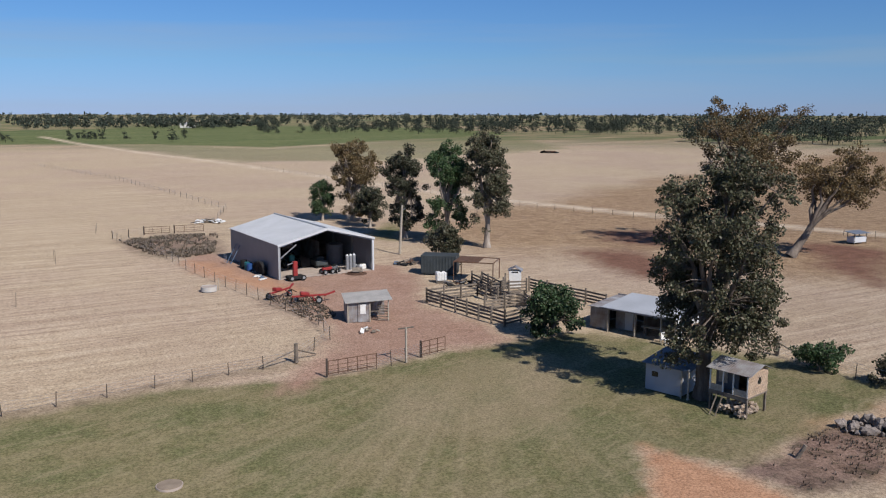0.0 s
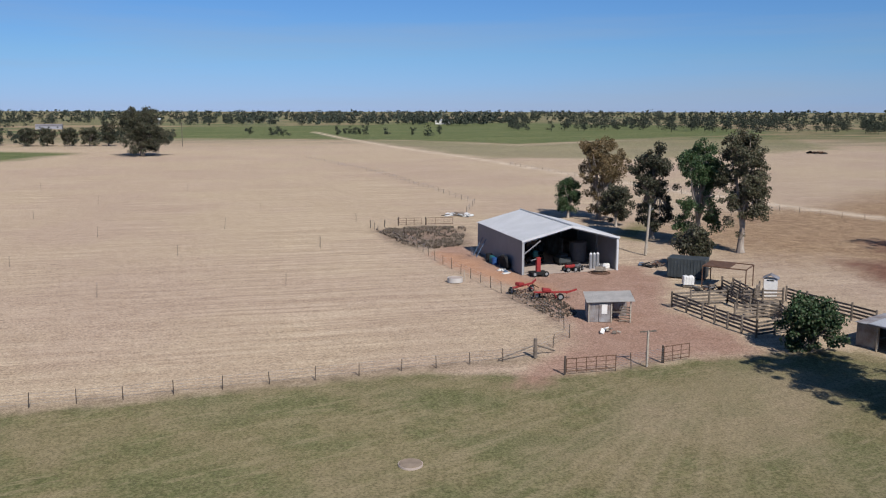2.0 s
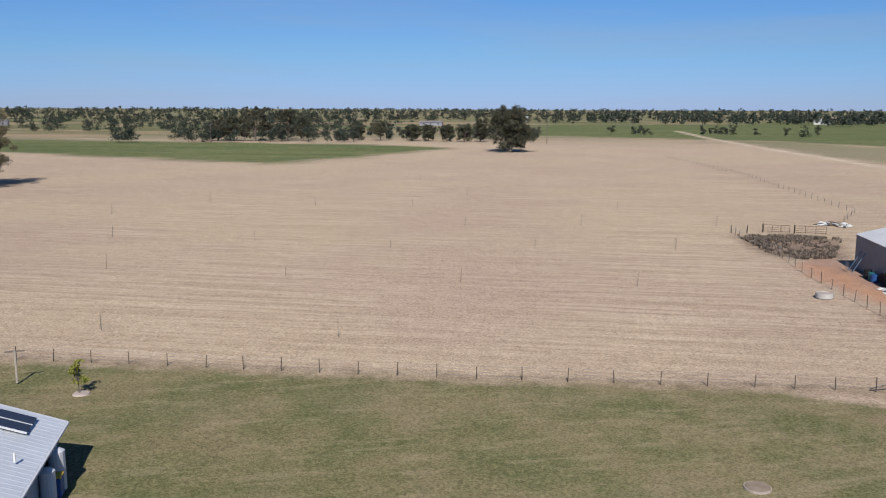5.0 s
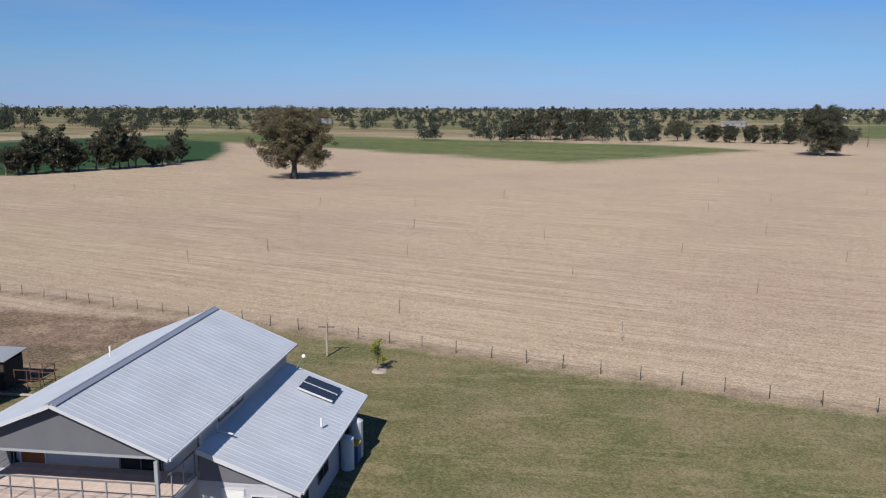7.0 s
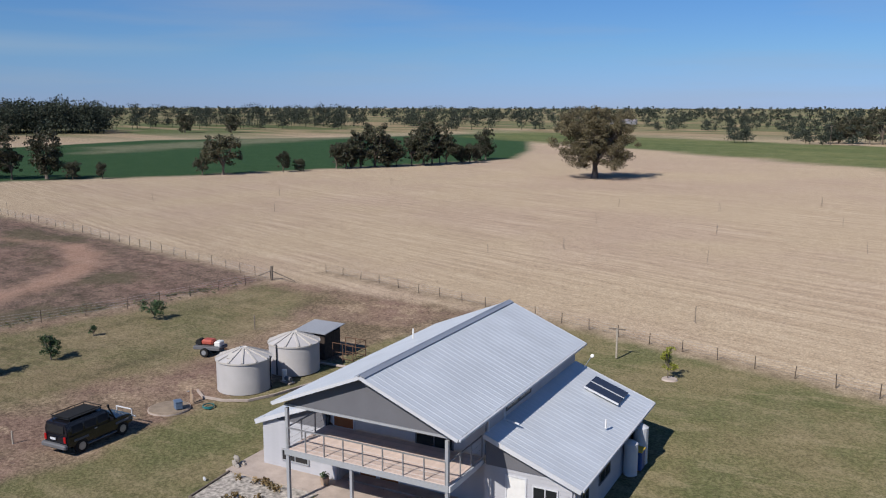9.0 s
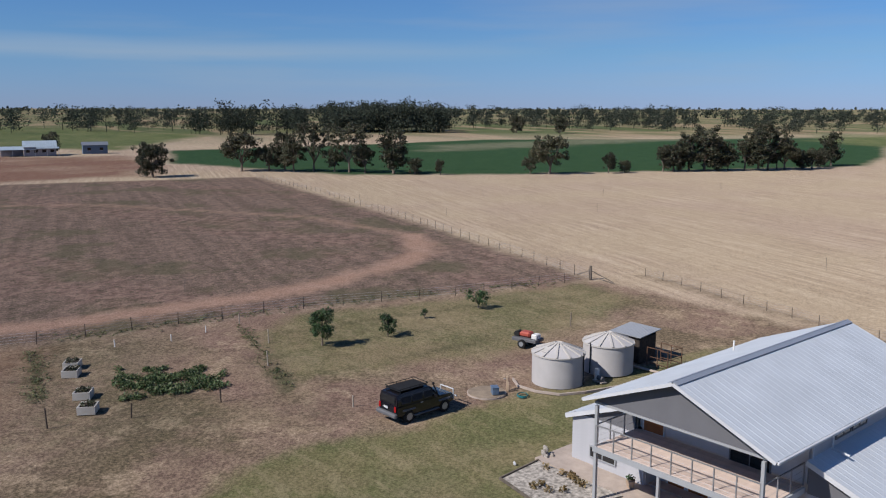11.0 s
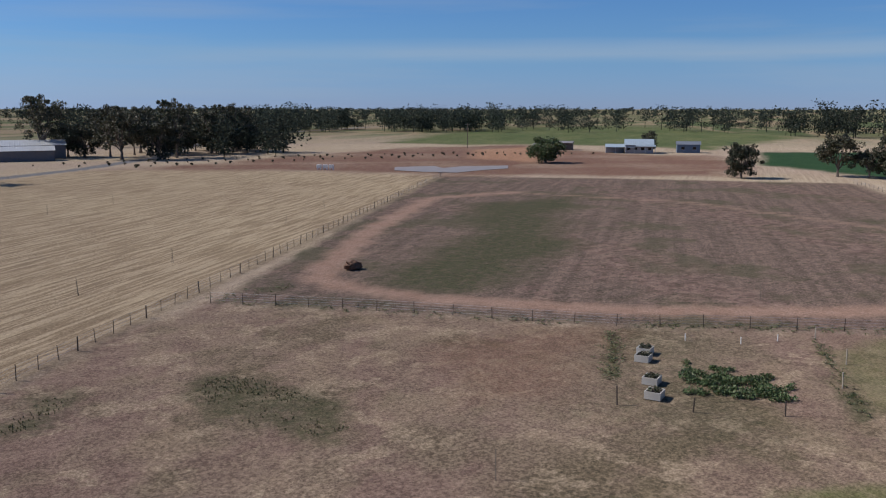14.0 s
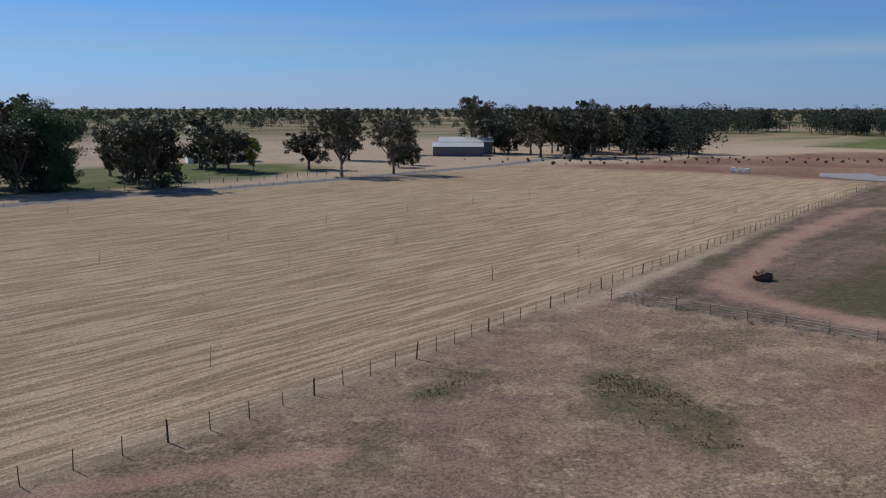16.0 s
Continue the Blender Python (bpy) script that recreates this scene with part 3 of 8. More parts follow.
STAKES_B = [(-204.21, 23.7), (-166.14, -51.6), (-142.74, -28.8), (-175.24, -27.4), (-153.39, -3.3), (-201.6, 23.1), (-27.54, -149.4), (-19.24, -114.5), (-41.74, -157.0), (-25.34, -87.6), (-40.04, -99.0), (-58.24, -171.8), (-98.74, -198.0), (-83.74, -133.7), (10.06, -147.1), (3.36, -123.5), (18.06, -106.9), (-4.04, -100.8), (-11.94, -138.1), (-19.44, -114.4), (-27.74, -149.8), (-42.04, -158.2), (-25.34, -87.8), (-39.84, -99.0), (3.66, -62.1), (31.46, -160.0), (-84.74, -135.9), (-68.34, -121.1), (-56.74, -167.3), (-20.44, -165.5), (-69.94, -63.5), (-75.64, -42.0), (-132.84, -53.2), (-27.84, -29.5), (-49.3, 106.2), (-41.6, 80.9), (-54.2, 131.4)]


def edge_distance(p, poly, closed=True):
    """Distance of points to a line of segments, and whether they lie inside it."""
    q = np.array(poly, float)
    a = q if closed else q[:-1]
    b = np.roll(q, -1, 0) if closed else q[1:]
    d = np.full(len(p), 1e9)
    inside = np.zeros(len(p), bool)
    for (ax, ay), (bx, by) in zip(a, b):
        ex, ey = bx - ax, by - ay
        t = np.clip(((p[:, 0] - ax) * ex + (p[:, 1] - ay) * ey) / (ex * ex + ey * ey + 1e-9), 0, 1)
        d = np.minimum(d, np.hypot(p[:, 0] - ax - t * ex, p[:, 1] - ay - t * ey))
        if closed:
            hit = ((ay > p[:, 1]) != (by > p[:, 1])) & (p[:, 0] < (bx - ax) * (p[:, 1] - ay) / (by - ay + 1e-12) + ax)
            inside ^= hit
    return np.where(inside, -d, d)


def wobble(p, size, seed):
    r = np.random.default_rng(seed)
    v = np.zeros(len(p))
    for o in range(9):
        a = r.random() * 6.28
        k = 6.28 / size * (0.6 * 1.45 ** o)
        v += np.sin((p[:, 0] * np.cos(a) + p[:, 1] * np.sin(a)) * k + r.random() * 6.28) / (1 + 0.55 * o)
    return v / 2.2


def inside_of(p, poly, soft, rough=0.0, seed=0):
    return np.clip(0.5 - (edge_distance(p, poly) + rough * wobble(p, max(rough * 6, 0.5), seed)) / soft, 0, 1)


def along(p, line, half, soft, rough=0.0, seed=0):
    return np.clip(0.5 - (edge_distance(p, line, False) - half + rough * wobble(p, max(rough * 6, 0.5), seed)) / soft, 0, 1)


ROCKWEEDS = [(16.2, 43.9), (18.8, 45.1), (21.3, 48.0), (24.5, 49.9), (27.5, 49.3), (24.2, 42.6), (19.9, 40.6), (18.5, 39.9), (17.6, 40.6), (16.4, 41.9)]


def build_ground():
    rings = 6.0 * 1.0155 ** np.arange(0, 435)
    rings = np.concatenate([rings, rings[-1] * 1.09 ** np.arange(1, 27)])
    turns = np.concatenate([np.arange(-32, 202, 0.33), np.arange(202, 328, 2.0)])
    az = np.radians(turns)
    rr, aa = np.meshgrid(rings, az, indexing="ij")
    p = np.stack([-np.sin(aa) * rr, np.cos(aa) * rr], -1).reshape(-1, 2)
    n_r, n_a = rr.shape
    dist = rr.ravel()
    z = 0.05 * wobble(p, 9, 3) * np.clip(dist / 40, 0, 1) - 0.05
    v = np.column_stack([p, z])
    v = np.vstack([v, [[0, 0, -0.05]]])
    i, j = np.meshgrid(np.arange(n_r - 1), np.arange(n_a), indexing="ij")
    j2 = (j + 1) % n_a
    f = np.stack([i * n_a + j, i * n_a + j2, (i + 1) * n_a + j2, (i + 1) * n_a + j], -1).reshape(-1, 4)[:, ::-1]
    me = bpy.data.meshes.new("ground")
    tri = np.stack([np.full(n_a, len(v) - 1), (np.arange(n_a) + 1) % n_a, np.arange(n_a)], -1)[:, ::-1]
    me.vertices.add(len(v))
    me.vertices.foreach_set("co", v.astype(np.float32).ravel())
    me.loops.add(f.size + tri.size)
    me.loops.foreach_set("vertex_index", np.concatenate([f.ravel(), tri.ravel()]).astype(np.int32))
    me.polygons.add(len(f) + len(tri))
    me.polygons.foreach_set("loop_start", np.concatenate([np.arange(0, f.size, 4), f.size + np.arange(0, tri.size, 3)]).astype(np.int32))
    me.update(calc_edges=True)
    far = np.clip((dist - 420) / 200, 0, 1)
    lawn = inside_of(p, LAWN, 1.2, 0.5, 1)
    lawn = np.maximum(lawn, 0.75 * inside_of(p, ORCH, 2.5, 0.8, 2))
    lawn = np.maximum(lawn, inside_of(p, LAWNPATCH, 3, 1, 5))
    dirt = inside_of(p, YARD, 2.2, 0.8, 6)
    dirt = np.maximum(dirt, along(p, LOOP, 1.9, 2.2, 0.9, 7))
    dirt = np.maximum(dirt, 0.75 * along(p, LOOP_FAR, 0.8, 1.6, 0.4, 7))
    dirt = np.maximum(dirt, 0.12 * inside_of(p, REDDIRT, 12, 4, 9))
    dirt = np.maximum(dirt, 0.95 * along(p, [(13.5, -41.8), (7.0, -43.2), (2.0, -44.0), (-3.6, -44.2)], 0.9, 1.1, 0.35, 77))
    scrub = inside_of(p, SCRUB, 2.0, 0.5, 10)
    weedy = inside_of(p, ROCKWEEDS, 1.6, 0.6, 75)
    scrub = np.maximum(scrub, weedy)
    scrub = np.maximum(scrub, 0.8 * inside_of(p, ENC, 3, 1.2, 11))
    scrub = np.maximum(scrub, 0.75 * inside_of(p, LOADERPATCH, 3, 1.2, 12))
    crop = inside_of(p, CROP11, 5, 1.5, 13)
    home = inside_of(p, HOMEBARE, 2.0, 0.8, 14)
    brown = inside_of(p, BROWN, 14, 5, 15)
    orange = np.maximum(inside_of(p, PIT, 1.2, 0.5, 16), 0.5 * inside_of(p, ROCKDIRT, 2.5, 1.2, 17))
    orange = orange * (1 - 0.85 * weedy)
    orange = np.maximum(orange, 0.8 * inside_of(p, DRIVESTRIP, 2, 0.8, 18))
    orange = np.maximum(orange, 0.7 * inside_of(p, REDMOUND, 8, 3, 19))
    dark = np.maximum(1.0 * inside_of(p, DARK, 8, 3.5, 20), inside_of(p, GPATCH1, 1.6, 0.9, 21) * 0.8)
    dark = np.maximum(dark, inside_of(p, GPATCH2, 1.8, 1.0, 22) * 0.75)
    dark = np.maximum(dark, 0.42 * inside_of(p, [(-55.94, -47.4), (-60.54, -37.3), (-48.44, -27.4), (-46.74, -17.7), (-40.64, -23.2), (-39.34, -34.0)], 5, 2, 78))
    ring = np.minimum(edge_distance(p, LOOP, False), edge_distance(p, LOOP_FAR, False))
    for k, q in enumerate(WEEDS):
        dark = np.maximum(dark, (0.9 if k < 2 else 0.5) * inside_of(p, q, 1.0, 0.5, 90 + k))
    for k, q in enumerate(RIDGES):
        dark = np.maximum(dark, 0.85 * along(p, q, 0.3, 0.9, 0.3, 95 + k) * np.clip(0.65 + 0.6 * wobble(p, 9, 98), 0, 1))
    dark = np.maximum(dark, 0.75 * np.clip(1 - np.abs(ring - 5.5) / 2.5, 0, 1) * np.clip(wobble(p, 12, 45) + 0.1, 0, 1) * scrub)
    # the three patches mix bare earth with tree shadow, both as soil colour
    soil = np.maximum.reduce([inside_of(p, q, 5, 2.2, 23 + k) for k, q in enumerate((PATCHA, PATCHB, PATCHC))])
    soil = np.maximum(soil, 0.95 * inside_of(p, REDDIRT, 12, 4, 9) * np.clip(0.92 + 0.35 * wobble(p, 30, 44), 0.3, 1))
    soil = np.maximum(soil, inside_of(p, PLOUGH, 4, 1.5, 46))
    soil = np.maximum(soil, 0.45 * inside_of(p, REDSOIL, 6, 2.5, 47))
    green = np.maximum.reduce([inside_of(p, q, 14, 5, 33 + k) for k, q in enumerate((GREENN, GREENW, GREENW2, NGREEN, RGREEN16))])
    green = np.maximum(green, 0.55 * inside_of(p, OLIVEN, 14, 5, 40))
    asphalt = along(p, ROAD, 2.9, 1.0, 0.2, 41)
    south = inside_of(p, SOUTHFIELD, 3, 0.8, 51)
    ang = np.arctan2(p[:, 1] - 67.5, p[:, 0] - 2.5)
    away = np.hypot(p[:, 0] - 2.5, p[:, 1] - 67.5)
    fan = np.zeros(len(p))
    fr = np.random.default_rng(5)
    for o in range(14):
        fan += np.sin(ang * (31 + 13 * o) + fr.random() * 6.28 + 0.05 * away * np.sin(o)) * fr.random()
    fan = np.clip(0.25 + fan * 0.28, 0, 1) * np.clip((away - 2) / 8, 0, 1) * np.clip((48 - away) / 25, 0, 1) * np.clip(1.15 - np.abs(ang + 1.75) / 1.1, 0, 1) * lawn
    worn = np.clip(0.62 * np.exp(-((p[:, 0] - 6) / 4.0) ** 2 - ((p[:, 1] - 57) / 11) ** 2) + 0.5 * np.exp(-((p[:, 0] + 1.5) / 3.5) ** 2 - ((p[:, 1] - 52) / 9) ** 2) + 0.25 * wobble(p, 9, 61), 0, 1) * lawn
    verge = np.maximum(along(p, [(-95.61, 3.5), (-71.5, 21.2), (-51.8, 34.3), (-35.2, 45.1), (-19.8, 56.2), (-11.1, 62.2)], 0.7, 1.6, 0.4, 62), along(p, [(22, -35), (12.26, -43.8), (-9.54, -59.1), (-31.14, -77.5), (-149.34, -177.7)], 0.6, 1.4, 0.4, 63))
    pale = along(p, TRACK_N, 2.3, 2.6, 0.5, 8) * (dist < 900)
    pale = np.maximum(pale, 0.22 * inside_of(p, STRAWTOP11, 16, 6, 52))
    patch = np.clip(0.5 + 0.75 * wobble(p, 17, 71) + 0.3 * wobble(p, 5, 72), 0, 1)
    bare = np.clip(1.6 * (wobble(p, 26, 81) + 0.45 * wobble(p, 8, 82)) - 0.15, 0, 1)
    sets = {"zone_e": (pale, patch, bare, 0 * pale), "zone_d": (south, fan, worn, verge), "zone_a": (lawn, dirt, scrub, crop), "zone_b": (home, brown, orange, dark), "zone_c": (soil, green, asphalt, far)}
    for name, four in sets.items():
        at = me.attributes.new(name, "FLOAT_COLOR", "POINT")
        data = np.zeros((len(v), 4), np.float32)
        data[:-1] = np.stack(four, -1)
        at.data.foreach_set("color", data.ravel())
    me.materials.append(ground_material())
    return tagged(new("ground", me), "flat dry farmland with mown lawn, straw paddocks and bare earth", "ground", kind="structure")


def ground_material():
    m = bpy.data.materials.new("farmland")
    m.use_nodes = True
    nt = m.node_tree
    L = nt.links.new
    b = nt.nodes["Principled BSDF"]
    b.inputs["Roughness"].default_value, b.inputs["Specular IOR Level"].default_value = 0.95, 0.05
    b.inputs["Diffuse Roughness"].default_value = 0.4
    co = nt.nodes.new("ShaderNodeTexCoord")

    def noise_of(scale, detail=5.0, rough=0.6, stretch=(1, 1, 1), turn=0.0):
        mp = nt.nodes.new("ShaderNodeMapping")
        mp.inputs["Rotation"].default_value = (0, 0, radians(turn))
        ms = nt.nodes.new("ShaderNodeMapping")
        ms.inputs["Scale"].default_value = stretch
        L(mp.outputs["Vector"], ms.inputs["Vector"])
        n = nt.nodes.new("ShaderNodeTexNoise")
        n.inputs["Scale"].default_value, n.inputs["Detail"].default_value, n.inputs["Roughness"].default_value = scale, detail, rough
        L(co.outputs["Object"], mp.inputs["Vector"])
        L(ms.outputs["Vector"], n.inputs["Vector"])
        return n.outputs["Fac"]

    def ramp(fac, stops):
        r = nt.nodes.new("ShaderNodeValToRGB")
        e = r.color_ramp.elements
        e[0].position, e[0].color = stops[0][0], (*stops[0][1], 1)
        e[1].position, e[1].color = stops[-1][0], (*stops[-1][1], 1)
        for pos, c in stops[1:-1]:
            x = e.new(pos)
            x.color = (*c, 1)
        L(fac, r.inputs["Fac"])
        return r.outputs["Color"]

    def mix(fac, a, c, mode="MIX"):
        x = nt.nodes.new("ShaderNodeMixRGB")
        x.blend_type = mode
        for k, val in enumerate((fac, a, c)):
            if isinstance(val, (int, float)):
                x.inputs[k].default_value = val
            elif isinstance(val, tuple):
                x.inputs[k].default_value = (*val, 1)
            else:
                L(val, x.inputs[k])
        return x.outputs["Color"]

    def calc(op, a, c=None):
        x = nt.nodes.new("ShaderNodeMath")
        x.operation = op
        x.use_clamp = True
        for k, val in enumerate((a, c)):
            if val is None:
                continue
            if isinstance(val, (int, float)):
                x.inputs[k].default_value = val
            else:
                L(val, x.inputs[k])
        return x.outputs[0]

    zones = {}
    for name, four in (("zone_a", ("lawn", "dirt", "scrub", "crop")), ("zone_b", ("home", "brown", "orange", "dark")), ("zone_c", ("soil", "green", "asphalt", "far")), ("zone_d", ("south", "fan", "worn", "verge")), ("zone_e", ("pale", "patch", "bare", "spare"))):
        at = nt.nodes.new("ShaderNodeAttribute")
        at.attribute_name = name
        sp = nt.nodes.new("ShaderNodeSeparateColor")
        L(at.outputs["Color"], sp.inputs["Color"])
        for k, ch in enumerate(("Red", "Green", "Blue")):
            zones[four[k]] = sp.outputs[ch]
        zones[four[3]] = at.outputs["Alpha"]

    big, mid, fine, grit = noise_of(0.02, 4), noise_of(0.16, 5), noise_of(1.3, 6, 0.7), noise_of(7.0, 4, 0.7)
    rows = noise_of(1.25, 5, 0.66, (0.03, 1.0, 1.0), -ROW_W)
    rows_s = noise_of(1.5, 5, 0.7, (0.05, 1.0, 1.0), -ROW_S)
    mow = noise_of(0.35, 3, 0.55, (0.1, 1.0, 1.0), -48)

    def edged(name, amount=0.55):
        """A zone whose soft edge is broken up by the grass."""
        z = zones[name]
        k = nt.nodes.new("ShaderNodeMapRange")
        k.inputs["From Min"].default_value, k.inputs["From Max"].default_value = 0.36, 0.64
        k.inputs["To Min"].default_value, k.inputs["To Max"].default_value = -amount, amount
        L(fine, k.inputs["Value"])
        s = nt.nodes.new("ShaderNodeMath")
        s.operation = "MULTIPLY_ADD"
        inner = nt.nodes.new("ShaderNodeMath")
        inner.operation = "MULTIPLY"
        one = calc("SUBTRACT", 1.0, z)
        L(z, inner.inputs[0])
        L(one, inner.inputs[1])
        L(inner.outputs[0], s.inputs[0])
        L(k.outputs["Result"], s.inputs[1])
        L(z, s.inputs[2])
        s.use_clamp = True
        return s.outputs[0]

    clump = noise_of(0.55, 6, 0.72)
    tuft = noise_of(3.2, 4, 0.75)
    straw = ramp(clump, [(0.41, (0.285, 0.212, 0.150)), (0.59, (0.425, 0.335, 0.242))])
    straw = mix(0.5, straw, ramp(big, [(0.41, (0.335, 0.240, 0.190)), (0.56, (0.420, 0.335, 0.215))]))
    straw = mix(0.35, straw, ramp(tuft, [(0.42, (0.225, 0.165, 0.115)), (0.58, (0.475, 0.385, 0.285))]))
    straw = mix(calc("MULTIPLY", ramp(noise_of(0.035, 3), [(0.40, (0.3, 0.3, 0.3)), (0.60, (1, 1, 1))]), 0.34), straw, ramp(rows, [(0.43, (0.245, 0.176, 0.127)), (0.5, (0.375, 0.288, 0.205)), (0.57, (0.530, 0.430, 0.318))]))
    straw = mix(1.0, straw, (1.07, 1.07, 1.09), "MULTIPLY")
    south = mix(0.5, ramp(tuft, [(0.42, (0.205, 0.145, 0.093)), (0.58, (0.470, 0.365, 0.245))]), ramp(big, [(0.42, (0.292, 0.211, 0.135)), (0.565, (0.398, 0.304, 0.193))]))
    south = mix(0.44, south, ramp(rows_s, [(0.44, (0.165, 0.115, 0.073)), (0.50, (0.315, 0.232, 0.150)), (0.56, (0.560, 0.445, 0.305))]))
    straw = mix(zones["south"], straw, south)
    farmix = ramp(noise_of(0.004, 3, 0.5, (0.6, 2.2, 1), -35), [(0.40, (0.27, 0.205, 0.13)), (0.46, (0.13, 0.135, 0.068)), (0.51, (0.15, 0.145, 0.075)), (0.54, (0.29, 0.22, 0.14)), (0.58, (0.10, 0.12, 0.055))])
    col = mix(zones["far"], straw, farmix)
    brown = mix(0.6, ramp(mid, [(0.415, (0.270, 0.176, 0.117)), (0.585, (0.396, 0.288, 0.184))]), ramp(clump, [(0.415, (0.198, 0.126, 0.086)), (0.575, (0.450, 0.333, 0.225))]))
    brown = mix(0.35, brown, ramp(tuft, [(0.415, (0.171, 0.108, 0.072)), (0.585, (0.468, 0.360, 0.243))]))
    brown = mix(1.0, brown, (0.86, 0.83, 0.80), "MULTIPLY")
    col = mix(edged("brown"), col, brown)
    home = mix(0.55, ramp(mid, [(0.425, (0.19, 0.125, 0.105)), (0.5, (0.25, 0.175, 0.135)), (0.575, (0.315, 0.24, 0.155))]), ramp(clump, [(0.415, (0.135, 0.09, 0.072)), (0.585, (0.34, 0.25, 0.18))]))
    home = mix(0.4, home, ramp(tuft, [(0.425, (0.11, 0.078, 0.058)), (0.575, (0.36, 0.265, 0.19))]))
    home = mix(calc("MULTIPLY", ramp(noise_of(0.09, 4), [(0.5, (0, 0, 0)), (0.575, (1, 1, 1))]), 0.8), home, ramp(tuft, [(0.42, (0.085, 0.072, 0.045)), (0.58, (0.20, 0.155, 0.10))]))
    home = mix(calc("MULTIPLY", zones["patch"], 0.5), home, ramp(tuft, [(0.42, (0.20, 0.14, 0.108)), (0.58, (0.34, 0.255, 0.19))]))
    home = mix(calc("MULTIPLY", zones["bare"], 0.75), home, mix(0.5, ramp(tuft, [(0.42, (0.15, 0.095, 0.078)), (0.58, (0.30, 0.205, 0.165))]), ramp(clump, [(0.41, (0.17, 0.108, 0.09)), (0.59, (0.285, 0.19, 0.155))])))
    home = mix(calc("MULTIPLY", ramp(noise_of(0.24, 5, 0.7), [(0.54, (0, 0, 0)), (0.60, (1, 1, 1))]), 0.6), home, ramp(tuft, [(0.43, (0.30, 0.225, 0.155)), (0.57, (0.45, 0.35, 0.25))]))
    home = mix(1.0, home, (0.93, 0.92, 0.91), "MULTIPLY")
    col = mix(edged("home"), col, home)
    scrub = mix(0.5, ramp(noise_of(0.55, 4, 0.6, (0.04, 1, 1), -35), [(0.43, (0.10, 0.072, 0.062)), (0.565, (0.235, 0.16, 0.132))]), ramp(clump, [(0.405, (0.075, 0.06, 0.045)), (0.52, (0.17, 0.12, 0.098)), (0.605, (0.27, 0.19, 0.15))]))
    scrub = mix(0.4, scrub, ramp(tuft, [(0.425, (0.07, 0.055, 0.042)), (0.575, (0.27, 0.19, 0.15))]))
    scrub = mix(calc("MULTIPLY", ramp(noise_of(0.06, 5), [(0.52, (0, 0, 0)), (0.575, (1, 1, 1))]), 0.5), scrub, (0.08, 0.082, 0.045))
    scrub = mix(calc("MULTIPLY", zones["bare"], 0.6), scrub, ramp(clump, [(0.41, (0.13, 0.082, 0.068)), (0.59, (0.27, 0.18, 0.148))]))
    scrub = mix(calc("MULTIPLY", ramp(noise_of(0.9, 5, 0.7), [(0.56, (0, 0, 0)), (0.61, (1, 1, 1))]), 0.7), scrub, (0.062, 0.056, 0.038))
    col = mix(edged("scrub"), col, scrub)
    lawn = mix(0.5, ramp(mow, [(0.425, (0.113, 0.113, 0.052)), (0.575, (0.172, 0.160, 0.084))]), ramp(clump, [(0.405, (0.088, 0.097, 0.042)), (0.595, (0.189, 0.168, 0.092))]))
    lawn = mix(0.55, lawn, ramp(mid, [(0.425, (0.084, 0.109, 0.044)), (0.50, (0.143, 0.139, 0.069)), (0.585, (0.210, 0.176, 0.105))]))
    lawn = mix(0.28, lawn, ramp(tuft, [(0.425, (0.076, 0.076, 0.035)), (0.575, (0.244, 0.214, 0.126))]))
    lawn = mix(calc("MULTIPLY", ramp(noise_of(0.75, 5, 0.7, (0.25, 1, 1), -48), [(0.53, (0, 0, 0)), (0.60, (1, 1, 1))]), 0.5), lawn, (0.235, 0.205, 0.125))
    lawn = mix(zones["worn"], lawn, (0.252, 0.206, 0.139))
    lawn = mix(calc("MULTIPLY", zones["fan"], 0.38), lawn, (0.277, 0.235, 0.155))
    lawn = mix(1.0, lawn, (1.06, 1.02, 1.0), "MULTIPLY")
    col = mix(edged("lawn"), col, lawn)
    col = mix(calc("MULTIPLY", edged("verge"), 0.7), col, ramp(clump, [(0.4, (0.14, 0.105, 0.075)), (0.565, (0.26, 0.20, 0.135))]))
    crop = mix(0.35, (0.030, 0.068, 0.030), ramp(mid, [(0.35, (0.022, 0.05, 0.022)), (0.65, (0.055, 0.09, 0.04))]))
    col = mix(zones["crop"], col, crop)
    green = mix(0.5, ramp(noise_of(0.03, 4, 0.6, (0.4, 1.3, 1), -35), [(0.36, (0.065, 0.10, 0.038)), (0.64, (0.16, 0.165, 0.075))]), ramp(mid, [(0.34, (0.07, 0.095, 0.038)), (0.66, (0.17, 0.17, 0.08))]))
    col = mix(edged("green", 0.8), col, green)
    patchy = ramp(noise_of(0.8, 5, 0.72), [(0.43, (0.62, 0.62, 0.62)), (0.53, (1, 1, 1))])
    col = mix(calc("MULTIPLY", edged("dark", 1.0), patchy), col, mix(0.5, (0.062, 0.068, 0.036), ramp(tuft, [(0.36, (0.03, 0.035, 0.018)), (0.64, (0.15, 0.125, 0.075))])))
    col = mix(edged("soil"), col, mix(0.5, (0.175, 0.088, 0.062), ramp(clump, [(0.34, (0.09, 0.05, 0.038)), (0.66, (0.25, 0.145, 0.105))])))
    dirt = mix(0.5, ramp(mid, [(0.38, (0.273, 0.163, 0.119)), (0.62, (0.352, 0.233, 0.180))]), ramp(clump, [(0.34, (0.246, 0.145, 0.106)), (0.66, (0.387, 0.264, 0.207))]))
    dirt = mix(0.22, dirt, ramp(tuft, [(0.38, (0.176, 0.110, 0.079)), (0.62, (0.405, 0.282, 0.220))]))
    col = mix(edged("dirt"), col, dirt)
